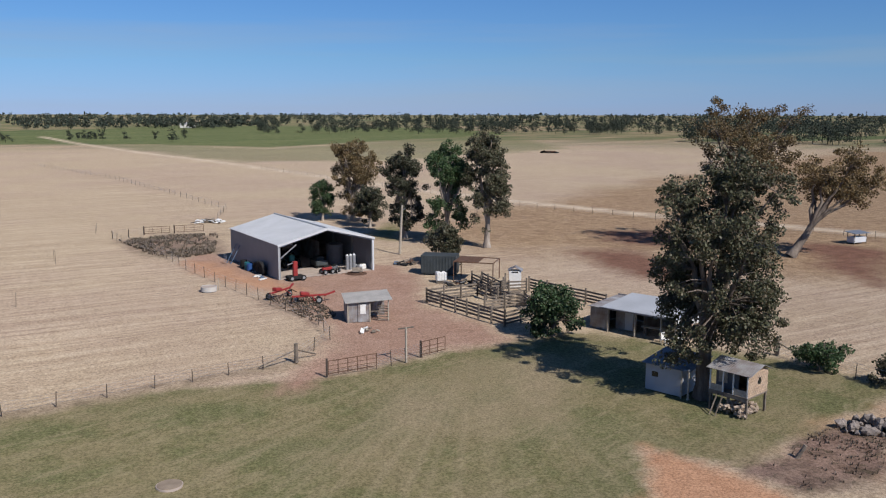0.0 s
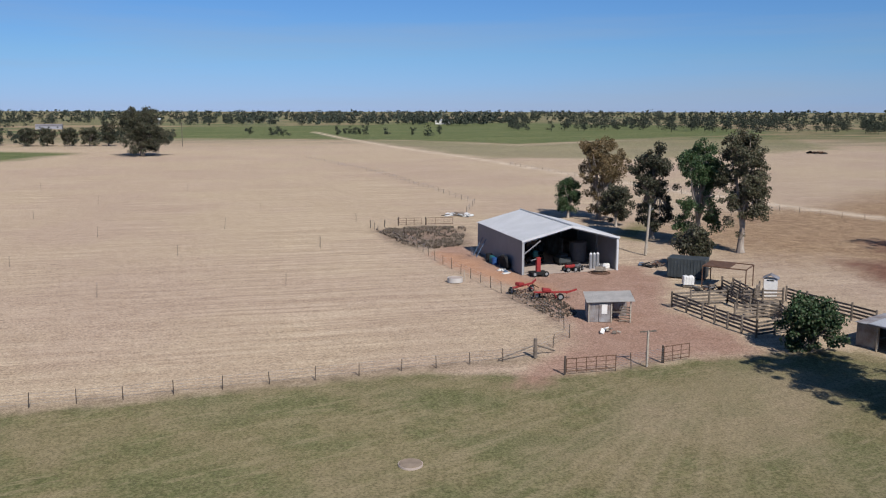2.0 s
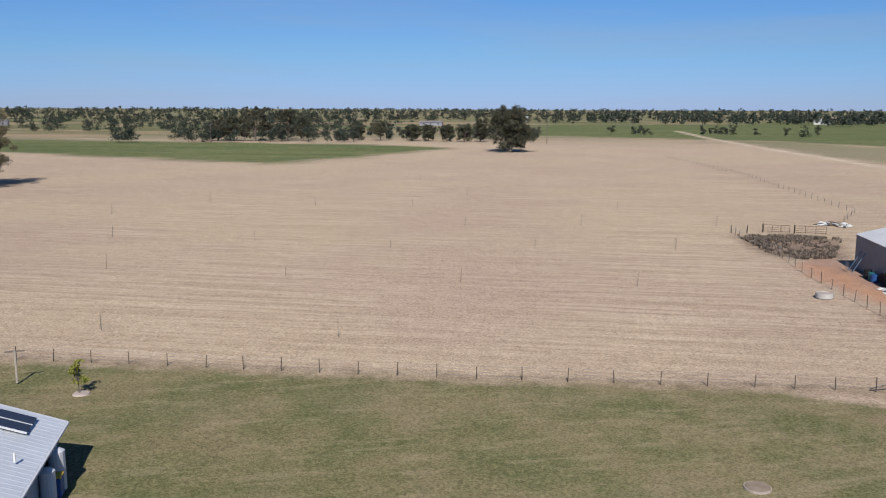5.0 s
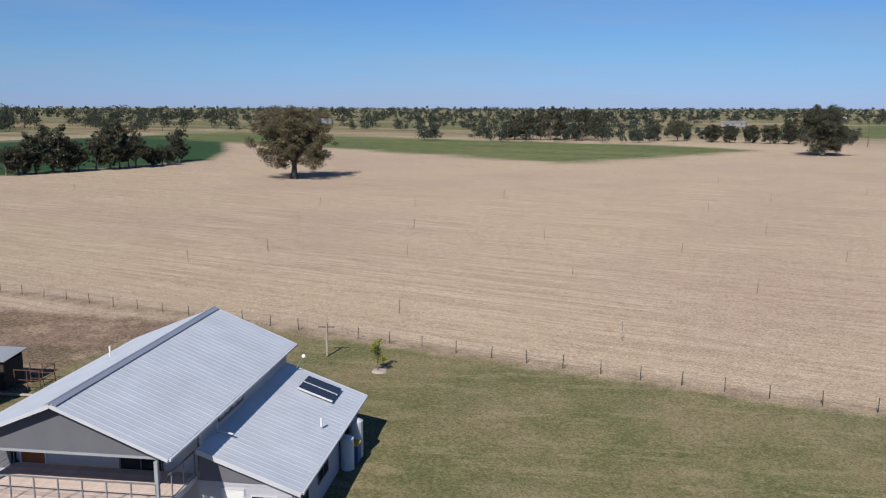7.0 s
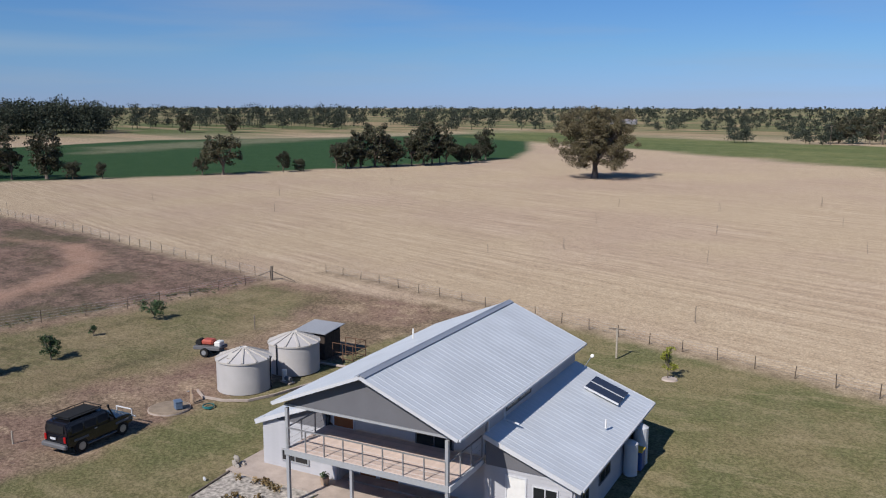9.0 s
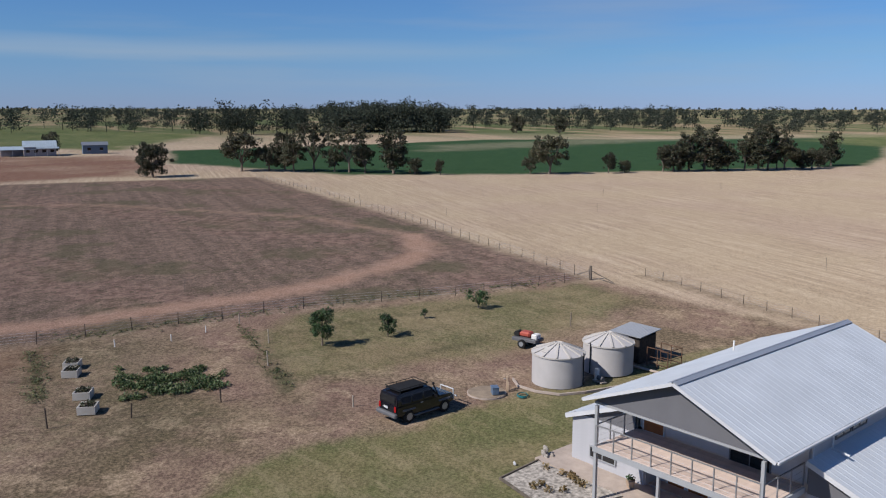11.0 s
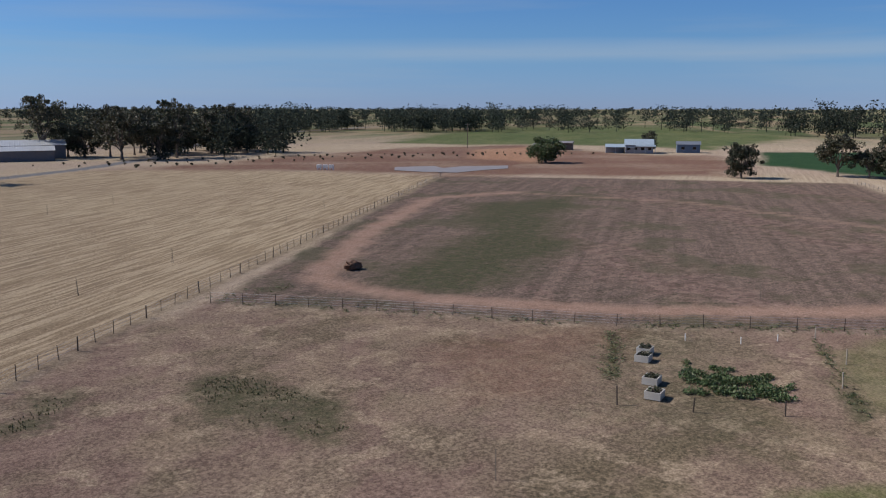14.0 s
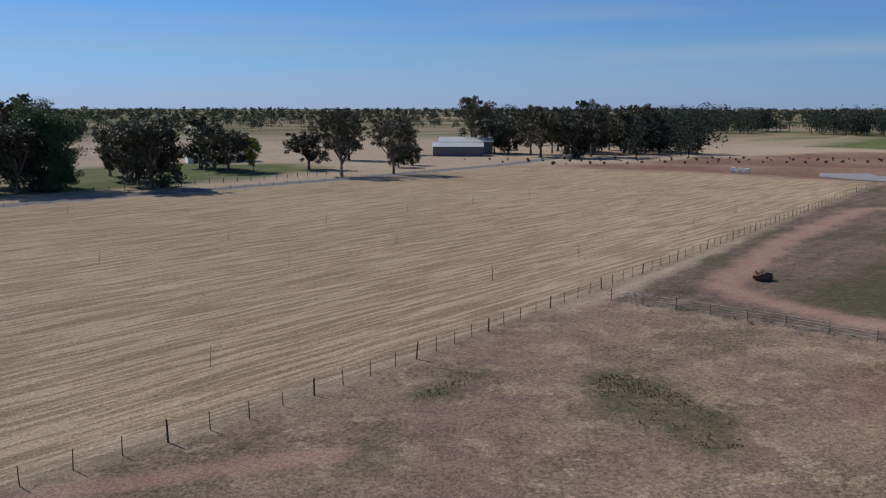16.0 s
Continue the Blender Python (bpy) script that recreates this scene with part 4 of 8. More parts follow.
    col = mix(edged("orange"), col, mix(0.5, (0.42, 0.235, 0.14), ramp(clump, [(0.34, (0.30, 0.16, 0.10)), (0.66, (0.50, 0.30, 0.195))])))
    col = mix(zones["pale"], col, ramp(mid, [(0.42, (0.42, 0.335, 0.25)), (0.58, (0.54, 0.44, 0.335))]))
    col = mix(zones["asphalt"], col, mix(0.4, (0.17, 0.165, 0.17), ramp(fine, [(0.3, (0.12, 0.12, 0.12)), (0.7, (0.24, 0.23, 0.23))])))
    col = mix(0.75, col, ramp(grit, [(0.38, (0.52, 0.52, 0.52)), (0.58, (1.16, 1.16, 1.16))]), "MULTIPLY")
    L(col, b.inputs["Base Color"])
    bp = nt.nodes.new("ShaderNodeBump")
    bp.inputs["Strength"].default_value, bp.inputs["Distance"].default_value = 0.7, 0.15
    L(tuft, bp.inputs["Height"])
    L(bp.outputs["Normal"], b.inputs["Normal"])
    return m


build_ground()


# ---- the house ----
def build_house():
    h = root("house", pose(-38.46, -0.53, 0, 0, 0, 52.24), "two-storey grey farmhouse with pale ribbed steel roofs and balcony", "house")
    EZ, RZ, RX = 5.13, 7.12, 4.32
    X0, X1, Y0, Y1 = -0.57, 9.15, -0.38, 16.14
    # main gable roof
    part("roof", ribbed((RX, Y0, RZ), (RX, Y1, RZ), (X1, Y0, EZ), 0.42, 0.009), M_ROOF, h, "pale ribbed steel roof slope")
    part("roof", ribbed((RX, Y0, RZ), (RX, Y1, RZ), (X0, Y0, EZ), 0.42, 0.009), M_ROOF, h, "pale ribbed steel roof slope")
    bm = slab([(RX - 0.02, Y0 - 0.02, RZ + 0.075), (RX + 0.26, Y0 - 0.02, RZ - 0.035), (RX + 0.26, Y1, RZ - 0.035), (RX - 0.02, Y1, RZ + 0.075)], 0.02)
    slab([(RX + 0.02, Y0 - 0.02, RZ + 0.075), (RX + 0.02, Y1, RZ + 0.075), (RX - 0.26, Y1, RZ - 0.035), (RX - 0.26, Y0 - 0.02, RZ - 0.035)], 0.02, bm)
    part("ridge_cap", bm, M_RIDGE, h)
    for xe in (X0, X1):
        part("barge_board", beam((RX, Y0 - 0.03, RZ - 0.07), (xe, Y0 - 0.03, EZ - 0.07), 0.05, 0.15), M_TRIM, h)
        part("barge_board", beam((RX, Y1 + 0.03, RZ - 0.07), (xe, Y1 + 0.03, EZ - 0.07), 0.05, 0.15), M_TRIM, h)
        part("gutter", box((0.13, Y1 - Y0, 0.12), (xe + (0.05 if xe > 0 else -0.05), (Y0 + Y1) / 2, EZ - 0.07), 0.02), M_TRIM, h)
    # gable faces, front and back
    for y in (0.05, 15.45):
        bm = bmesh.new()
        ring = [(X0 + 0.35, EZ - 0.12), (X1 - 0.35, EZ - 0.12), (RX, RZ - 0.14)]
        a = [bm.verts.new((x, y, z)) for x, z in ring]
        c = [bm.verts.new((x, y + 0.1, z)) for x, z in ring]
        bm.faces.new(a), bm.faces.new(c[::-1])
        for k in range(3):
            bm.faces.new((a[k], a[(k + 1) % 3], c[(k + 1) % 3], c[k]))
        bmesh.ops.recalc_face_normals(bm, faces=bm.faces)
        part("gable_panel", bm, M_GABLE, h, "dark grey gable cladding")
    # the ceiling's shade is put into its darker grey
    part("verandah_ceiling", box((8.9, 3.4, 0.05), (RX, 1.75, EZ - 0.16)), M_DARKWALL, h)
    part("verandah_beam", box((9.0, 0.14, 0.1), (RX, 0.08, EZ - 0.19)), M_POSTGREY, h)
    # upper storey walls as stacked boards
    def wall(name, a, b, z0, z1, mat, step=0.19):
        """A wall core with lapped weatherboards on its outer side, board by board."""
        a, b = Vector((*a, 0)), Vector((*b, 0))
        n = max(1, round((z1 - z0) / step))
        d = (b - a).normalized()
        mid, ln = (a + b) / 2, (b - a).length
        out = Vector((d.y, -d.x, 0))
        if out.dot(mid - Vector((4.35, 9.0, 0))) < 0:
            out = -out
        ang = math.degrees(math.atan2(d.y, d.x))
        sgn = 1 if (Matrix.Rotation(math.radians(ang), 3, "Z") @ Vector((0, -1, 0))).dot(out) > 0 else -1
        core = part(name, box((ln, 0.14, z1 - z0)), mat, h, m=pose(mid.x, mid.y, (z0 + z1) / 2, 0, 0, ang))
        first = None
        for k in range(n):
            zc = -(z1 - z0) / 2 + (k + 0.5) * (z1 - z0) / n
            m = pose(0, -0.085 * sgn, zc, 7 * sgn * -1, 0, 0)
            if first is None:
                first = part("weatherboard", box((ln, 0.03, (z1 - z0) / n * 0.97)), mat, core, m=m)
            else:
                again(first, m)
        return core
    wall("upper_wall", (0.05, 3.5), (8.65, 3.5), 2.9, EZ - 0.1, M_SIDING)
    wall("upper_wall", (0.05, 15.4), (8.65, 15.4), 0, EZ - 0.1, M_SIDING)
    wall("upper_wall", (0.0, 3.5), (0.0, 15.4), 2.9, EZ - 0.05, M_SIDING)
    wall("upper_wall", (8.7, 3.5), (8.7, 15.4), 2.9, EZ - 0.05, M_SIDING)
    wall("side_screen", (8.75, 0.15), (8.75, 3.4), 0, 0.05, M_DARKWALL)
    # lower storey under the deck
    wall("lower_wall", (-4.1, 3.2), (0.55, 3.2), 0, 2.62, M_SIDING)
    wall("lower_wall", (0.55, 4.3), (8.7, 4.3), 0, 2.62, M_SIDING)
    wall("lower_wall", (0.55, 3.2), (0.55, 4.3), 0, 2.62, M_SIDING)
    wall("lower_wall", (-4.1, 3.2), (-4.1, 15.0), 0, 2.5, M_SIDING)
    wall("lower_wall", (-4.1, 15.0), (0.0, 15.0), 0, 2.5, M_SIDING)
    wall("lower_wall", (8.7, 3.3), (12.95, 3.3), 0, 2.62, M_SIDING)
    wall("lower_wall", (12.95, 3.3), (12.95, 14.7), 0, 2.45, M_SIDING)
    wall("lower_wall", (8.7, 14.7), (12.95, 14.7), 0, 2.5, M_SIDING)
    part("floor_slab", box((17.0, 11.6, 0.1), (4.4, 9.2, 0.05)), M_CONCRETE, h)
    # lean-to roofs
    WZ, TZ = 2.44, 4.15
    part("lower_roof", ribbed((8.8, 2.92, TZ), (8.8, 15.46, TZ), (13.45, 2.92, WZ), 0.42, 0.009), M_ROOF, h, "pale ribbed steel lean-to roof")
    part("lower_roof", ribbed((-0.1, 2.92, TZ), (-0.1, 15.46, TZ), (-4.45, 2.92, WZ), 0.42, 0.009), M_ROOF, h, "pale ribbed steel lean-to roof")
    for xa, xb in ((8.8, 13.45), (-0.1, -4.45)):
        for y in (2.89, 15.49):
            part("barge_board", beam((xa, y, TZ - 0.1), (xb, y, WZ - 0.1), 0.05, 0.22), M_TRIM, h)
        s = 1 if xb > 0 else -1
        part("gutter", box((0.13, 12.5, 0.12), (xb + 0.05 * s, 9.2, WZ - 0.06), 0.02), M_TRIM, h)
        for y in (3.16, 14.85):
            bm = bmesh.new()
            ring = [(xa, 2.6), (xb - 0.55 * s, 2.6), (xb - 0.55 * s, WZ + 0.05), (xa, TZ - 0.12)]
            a = [bm.verts.new((x, y, z)) for x, z in ring]
            c = [bm.verts.new((x, y + 0.08, z)) for x, z in ring]
            bm.faces.new(a), bm.faces.new(c[::-1])
            for k in range(4):
                bm.faces.new((a[k], a[(k + 1) % 4], c[(k + 1) % 4], c[k]))
            bmesh.ops.recalc_face_normals(bm, faces=bm.faces)
            part("gable_panel", bm, M_GABLE, h, "dark grey infill panel")
    # balcony deck: boards one by one over joists
    board = None
    for k in range(23):
        m = pose(RX - 0.1, 0.02 + k * 0.149, 2.8)
        if board is None:
            board = part("deck_board", box((8.6, 0.142, 0.04), (0, 0, 0), 0.006), M_DECK, h, m=m)
        else:
            again(board, m)
    part("deck_beam", box((8.7, 0.1, 0.26), (RX - 0.1, -0.09, 2.66)), M_POSTGREY, h, "grey deck fascia")
    part("deck_beam", box((0.1, 3.4, 0.26), (-0.1, 1.6, 2.66)), M_TRIM, h)
    part("deck_beam", box((0.1, 3.4, 0.26), (8.6, 1.6, 2.66)), M_TRIM, h)
    for k in range(6):
        part("joist", box((0.07, 3.2, 0.18), (1.3 + k * 1.25, 1.6, 2.68)), M_TIMBER, h)
    part("deck_edge_strip", box((8.5, 0.35, 0.012), (RX - 0.1, 0.55, 2.829)), M_DECK, h)
    for x in (-0.02, 8.45):
        part("verandah_post", box((0.16, 0.16, EZ - 0.3), (x, 0.0, (EZ - 0.3) / 2), 0.01), M_POSTGREY, h, "grey steel verandah post")
    part("verandah_post", box((0.14, 0.14, 2.6), (3.55, 0.0, 1.3), 0.01), M_POSTGREY, h)
    # railing
    def railing(a, b, n):
        a, b = Vector(a), Vector(b)
        for k in range(n + 1):
            p = a.lerp(b, k / n)
            part("rail_post", box((0.05, 0.05, 1.05), (p.x, p.y, 2.8 + 0.54)), M_RAIL, h)
        up = Vector((0, 0, 1))
        part("top_rail", beam(a + up * 3.86, b + up * 3.86, 0.06, 0.05), M_RAIL, h)
        for z in (2.98, 3.24, 3.52):
            part("rail_wire", rod(a + up * z, b + up * z, 0.006, 4), M_STEEL, h)
    railing((0.0, -0.06, 0), (8.4, -0.06, 0), 8)
    railing((-0.05, 0.0, 0), (-0.05, 3.3, 0), 3)
    railing((8.52, 0.0, 0), (8.52, 3.3, 0), 3)
    # doors and windows
    def opening(name, at, size, mat, turn=0, label="", frame_mat=None):
        x, y, z = at
        w, hh = size
        base = part(name, box((w, 0.06, hh), (0, 0, 0)), mat, h, label, m=pose(x, y, z, 0, 0, turn))
        bm = bmesh.new()
        for sx in (-1, 1):
            box((0.07, 0.1, hh + 0.14), (sx * (w / 2 + 0.035), 0, 0), bm=bm)
            box((w, 0.1, 0.07), (0, 0, sx * (hh / 2 + 0.035)), bm=bm)
        part("frame", bm, frame_mat or M_TRIM, base)
        if mat is M_GLASS:
            part("mullion", box((0.05, 0.09, hh)), frame_mat or M_TRIM, base)
        return base
    opening("door", (0.85, 3.39, 3.84), (1.15, 2.0), M_DOOR, 0, "reddish timber door")
    opening("window", (6.0, 3.39, 3.75), (1.9, 1.9), M_GLASS, 0, "dark sliding glass door", M_GABLE)
    opening("window", (-2.0, 3.06, 0.8), (1.6, 0.5), M_GLASS, 0, "low wide window", M_POSTGREY)
    d = opening("door", (1.75, 4.19, 1.05), (0.95, 2.05), M_DOOR, 0, "reddish panelled timber door")
    part("door_panel", box((0.7, 0.03, 0.06), (0, -0.04, 0.35)), M_GABLE, d)
    d = opening("door", (3.0, 4.19, 1.05), (1.1, 2.05), M_DOOR, 0, "reddish panelled timber door")
    part("door_panel", box((0.8, 0.03, 0.06), (0, -0.04, 0.35)), M_GABLE, d)
    opening("window", (5.4, 4.19, 1.2), (2.0, 1.6), M_GLASS, 0, "dark ground-floor window")
    opening("window", (10.3, 3.19, 1.3), (0.9, 1.9), M_WHITE, 0, "pale door panel")
    opening("window", (11.7, 3.19, 1.35), (1.1, 1.3), M_GLASS, 0, "dark ground-floor window")
    for y in (6.1, 7.7):
        opening("window", (8.83, y, 4.75), (1.35, 0.5), M_GLASS, 90, "high clerestory window", M_GABLE)
    for y, w in ((4.6, 0.9), (7.6, 1.6), (12.6, 1.2)):
        opening("window", (13.06, y, 1.5), (w, 0.9), M_GLASS, 90, "side window", M_GABLE)
    # downpipe and flues
    part("downpipe", rod((8.95, 4.9, 4.15), (8.95, 4.9, 5.1), 0.05, 8), M_TRIM, h)
    part("downpipe", rod((8.95, 4.9, 4.22), (9.7, 4.9, 4.08), 0.05, 8), M_TRIM, h)
    part("downpipe", rod((8.85, 3.3, 0), (8.85, 3.3, 5.0), 0.05, 8), M_TRIM, h)
    part("vent_pipe", rod((12.55, 9.3, 2.9), (12.55, 9.3, 3.35), 0.05, 8), M_WHITE, h, "white plastic vent pipe")
    part("vent_pipe", rod((0.8, 10.5, 5.6), (0.8, 10.5, 6.25), 0.05, 8), M_WHITE, h, "white plastic vent pipe")
    # solar hot-water panels on the lean-to roof
    slope = math.degrees(math.atan2(TZ - WZ, 4.75))
    for y in (13.0, 14.05):
        p = part("solar_panel", box((2.0, 0.95, 0.08), (0, 0, 0), 0.01), M_SOLAR, h, "black solar collector", m=pose(11.3, y, TZ - (11.3 - 8.8) * (TZ - WZ) / 4.75 + 0.14, 0, slope, 0))
        part("panel_frame", box((2.05, 0.05, 0.1), (0, -0.5, 0)), M_TRIM, p)
    # satellite dish bracket at the back corner
    part("aerial", rod((9.5, 15.0, 4.0), (9.9, 15.0, 4.7), 0.025, 6), M_STEEL, h)
    bm = bmesh.new()
    bmesh.ops.create_uvsphere(bm, u_segments=12, v_segments=6, radius=0.11, matrix=pose(9.95, 15.0, 4.75, 60, 0, 0) @ Matrix.Diagonal((1, 1, 0.35, 1)))
    part("dish", bm, M_WHITE, h, "small white dish")
    return h


build_house()


def build_tank(x, y, turn):
    """Round concrete rainwater tank with a ribbed cone lid."""
    t = root("water_tank", pose(x, y, 0, 0, 0, turn), "round pale concrete rainwater tank with ribbed cone lid", "tank", "rainwater tanks")
    R, HT = 1.8, 2.12
    part("shell", rod((0, 0, 0), (0, 0, HT), R, 120), M_TANK, t, smooth=False)
    bm = bmesh.new()
    bmesh.ops.create_cone(bm, cap_ends=True, segments=96, radius1=R + 0.06, radius2=0.22, depth=0.62, matrix=pose(0, 0, HT + 0.31))
    part("lid", bm, M_TANK, t)
    part("rim", rod((0, 0, HT - 0.07), (0, 0, HT + 0.02), R + 0.07, 96), M_TANKRIB, t)
    rib = None
    for k in range(12):
        a = k * 30
        m = pose(0, 0, 0, 0, 0, a)
        if rib is None:
            rib = part("rib", beam((0.22, 0, HT + 0.645), (R + 0.05, 0, HT + 0.045), 0.12, 0.09), M_TANKRIB, t, m=m)
        else:
            again(rib, m)
    part("hatch", box((0.6, 0.5, 0.08), (-1.1, 0.2, HT + 0.33), 0.02, turn=(0, -20, 0)), M_TANKRIB, t)
    part("inlet_pipe", rod((0.3, -R - 0.06, 0.1), (0.3, -R - 0.06, HT + 0.15), 0.045, 8), M_BLACK, t, "dark downpipe")
    return t


build_tank(-56.34, -3.55, 150)
build_tank(-59.76, -0.2, 40)


# ---- machinery shed ----
def build_shed():
    W, D, EZ, RZ = 12.0, 16.5, 3.95, 5.5
    a = Vector((-18.5, 94.2))
    b = Vector((-8.3, 100.6))
    ang = math.degrees(math.atan2(b.y - a.y, b.x - a.x))
    s = root("machinery_shed", pose(a.x, a.y, 0, 0, 0, ang), "large open-fronted grey steel machinery shed with gable roof", "shed")
    part("side_wall", ribbed((0, 0, 0), (0, D, 0), (0, 0, EZ), 0.3, 0.03, 0.02), M_SHEDWALL, s)
    part("side_wall", ribbed((W, D, 0), (W, 0, 0), (W, D, EZ), 0.3, 0.03, 0.02), M_SHEDWALL, s)
    part("back_wall", ribbed((0, D, 0), (W, D, 0), (0, D, EZ), 0.3, 0.03, 0.02), M_SHEDWALL, s)
    bm = bmesh.new()
    for y in (D, D + 0.03):
        bm.faces.new([bm.verts.new(p) for p in ((0, y, EZ), (W, y, EZ), (W / 2, y, RZ))])
    part("back_gable", bm, M_SHEDWALL, s)
    part("roof", ribbed((W / 2, -0.15, RZ), (W / 2, D + 0.1, RZ), (-0.12, -0.15, EZ + 0.02), 0.35, 0.03), M_SHEDROOF, s)
    part("roof", ribbed((W / 2, -0.15, RZ), (W / 2, D + 0.1, RZ), (W + 0.12, -0.15, EZ + 0.02), 0.35, 0.03), M_SHEDROOF, s)
    part("ridge_cap", rod((W / 2, -0.15, RZ + 0.01), (W / 2, D + 0.1, RZ + 0.01), 0.13, 6), M_SHEDROOF, s)
    for x in (-0.12, W + 0.12):
        part("barge", beam((W / 2, -0.19, RZ - 0.08), (x, -0.19, EZ - 0.06), 0.06, 0.26), M_TRIM, s, "pale edge flashing")
    for y in (0.05, D / 3, 2 * D / 3, D - 0.15):
        for x in (0.14, W - 0.14):
            part("column", box((0.2, 0.2, EZ), (x, y, EZ / 2)), M_STEEL, s)
            part("rafter", beam((x, y, EZ - 0.18), (W / 2, y, RZ - 0.2), 0.12, 0.25), M_STEEL, s)
    part("front_trim", box((0.22, 0.06, EZ), (W - 0.05, -0.06, EZ / 2)), M_TRIM, s)
    part("front_trim", box((0.2, 0.06, EZ), (0.05, -0.06, EZ / 2)), M_POSTGREY, s)
    part("brace", beam((0.2, 0.0, 2.4), (2.2, 0.0, 3.9), 0.1, 0.12), M_STEEL, s)
    part("partition", box((0.06, 5.5, 2.7), (8.6, 11, 1.35)), M_OLDIRON, s)
    part("floor_slab", box((W, D, 0.04), (W / 2, D / 2, 0.01)), M_CONCRETE, s)
    return s, ang, a


shed, SHED_ANG, SHED_O = build_shed()


# ---- trees ----
def build_trees():
    # tall dark gum by the cubby house
    tree("gum_tree", pose(17.3, 54.3, 0), 11, 16.1, 4.5, 0.42, 5.2, 500, 120, 0.19, M_LEAF_GUM, M_BARK, "tall dense dark gum tree with drooping grey-green foliage", crown_low=0.2, clump_r=0.62, limbs=12, shape=0.55, gap=0.05, centre=(0.7, 0.3))
    # pale spreading gum and a leaning one behind
    tree("gum_tree", pose(41.0, 117.0, 0), 12, 20.5, 7.8, 0.45, 7.5, 190, 110, 0.25, M_LEAF_BROWN, M_BARK, "spreading gum with thin golden-brown foliage", crown_low=0.5, clump_r=1.0, limbs=10, gap=0.14)
    tree("gum_tree", pose(45.9, 110.6, 0), 13, 14.5, 5.8, 0.45, 5.0, 120, 120, 0.27, M_LEAF_BROWN, M_BARK, "old leaning gum with thin brownish foliage and bare limbs", crown_low=0.42, lean=(0.66, 0.1), clump_r=1.0, limbs=8, gap=0.1)
    # group behind the machinery shed
    spec = ((-15.6, 146.8, 21, 13.8, 4.4, 0.4, M_LEAF_BROWN, "open gum tree with brownish foliage"),
            (-21.0, 147.5, 22, 7.0, 2.0, 0.2, M_LEAF_GREEN, "small dark tree beside the shed"),
            (-5.8, 127.0, 23, 13.9, 3.1, 0.32, M_LEAF_DARK, "tall narrow dark gum tree"),
            (0.6, 122.0, 24, 14.6, 3.7, 0.36, M_LEAF_GREEN, "tall green gum tree by the shed"),
            (6.2, 118.0, 25, 16.6, 3.4, 0.36, M_LEAF_GUM, "tallest gum tree of the shed group"),
            (-12.0, 139.0, 26, 6.5, 2.4, 0.2, M_LEAF_DARK, "low dark tree behind the shed"),
            (0.2, 105.0, 27, 5.0, 2.2, 0.18, M_LEAF_GUM, "low scrubby gum under the taller trees"))
    for x, y, sd, hh, sp, tr, lm, lab in spec:
        tree("gum_tree", pose(x, y, 0), sd, hh, sp, tr, hh * 0.3, int(40 + hh * sp * 3.4), 125, 0.24, lm, M_PALEBARK, lab, crown_low=0.1, clump_r=0.75, limbs=9, group="trees behind the shed", shape=0.5, gap=0.09)
    # lone paddock trees
    tree("paddock_tree", pose(-211.0, 77.6, 0), 31, 18.2, 10.4, 0.75, 4.5, 420, 150, 0.31, M_LEAF_OAK, M_BARK, "lone broad olive-brown tree in the straw paddock", crown_low=0.17, clump_r=1.35, limbs=11, shape=0.8)
    tree("paddock_tree", pose(-211.3, 291.7, 0), 32, 18.6, 10.5, 0.8, 4.0, 420, 130, 0.36, M_LEAF_DARK, M_BARK, "lone dense dark round tree at the paddock edge", crown_low=0.10, clump_r=1.5, limbs=11, shape=0.8)
    tree("roadside_tree", pose(42.66, -205.5, 0), 33, 20.0, 9.0, 0.6, 5.0, 380, 130, 0.36, M_LEAF_GREEN, M_BARK, "tall leafy green tree beside the road", crown_low=0.06, clump_r=1.6, limbs=9, shape=0.7)
    # garden trees and bushes
    tree("orchard_tree", pose(-61.44, -22.5, 0), 41, 3.0, 1.05, 0.06, 0.9, 60, 70, 0.13, M_LEAF_GREEN, M_BARK, "small dark green orchard tree with bare stem", crown_low=0.2, clump_r=0.33, limbs=5)
    tree("orchard_tree", pose(-65.24, -18.15, 0), 42, 1.9, 0.75, 0.04, 0.5, 36, 60, 0.12, M_LEAF_GREEN, M_BARK, "small round green orchard tree", crown_low=0.15, clump_r=0.3, limbs=5)
    tree("orchard_tree", pose(-76.54, -12.4, 0), 43, 1.6, 1.15, 0.04, 0.4, 26, 50, 0.14, M_LEAF_GREEN, M_BARK, "low spreading green orchard shrub", crown_low=0.15, clump_r=0.34, limbs=5)
    tree("orchard_tree", pose(-71.74, -16.5, 0), 44, 0.8, 0.4, 0.02, 0.25, 12, 40, 0.1, M_LEAF_GREEN, M_BARK, "tiny green orchard sapling", crown_low=0.15, clump_r=0.2, limbs=3)
    tree("sapling", pose(-53.1, 25.4, 0), 45, 2.3, 0.5, 0.03, 0.8, 24, 34, 0.12, M_LEAF_GOLD, M_BARK, "yellow-green sapling in a ring of mulch", crown_low=0.3, clump_r=0.26, limbs=4)
    tree("bush", pose(9.4, 70.2, 0), 46, 4.4, 2.5, 0.14, 0.6, 170, 80, 0.22, M_LEAF_GREEN, M_BARK, "dense dark green bush by the stock yard", crown_low=0.04, clump_r=0.62, limbs=7, shape=0.9)
    tree("bush", pose(27.9, 60.6, 0), 47, 2.1, 1.9, 0.08, 0.3, 70, 70, 0.18, M_LEAF_GREEN, M_BARK, "low dark green shrub by the fence", crown_low=0.02, clump_r=0.5, limbs=6)
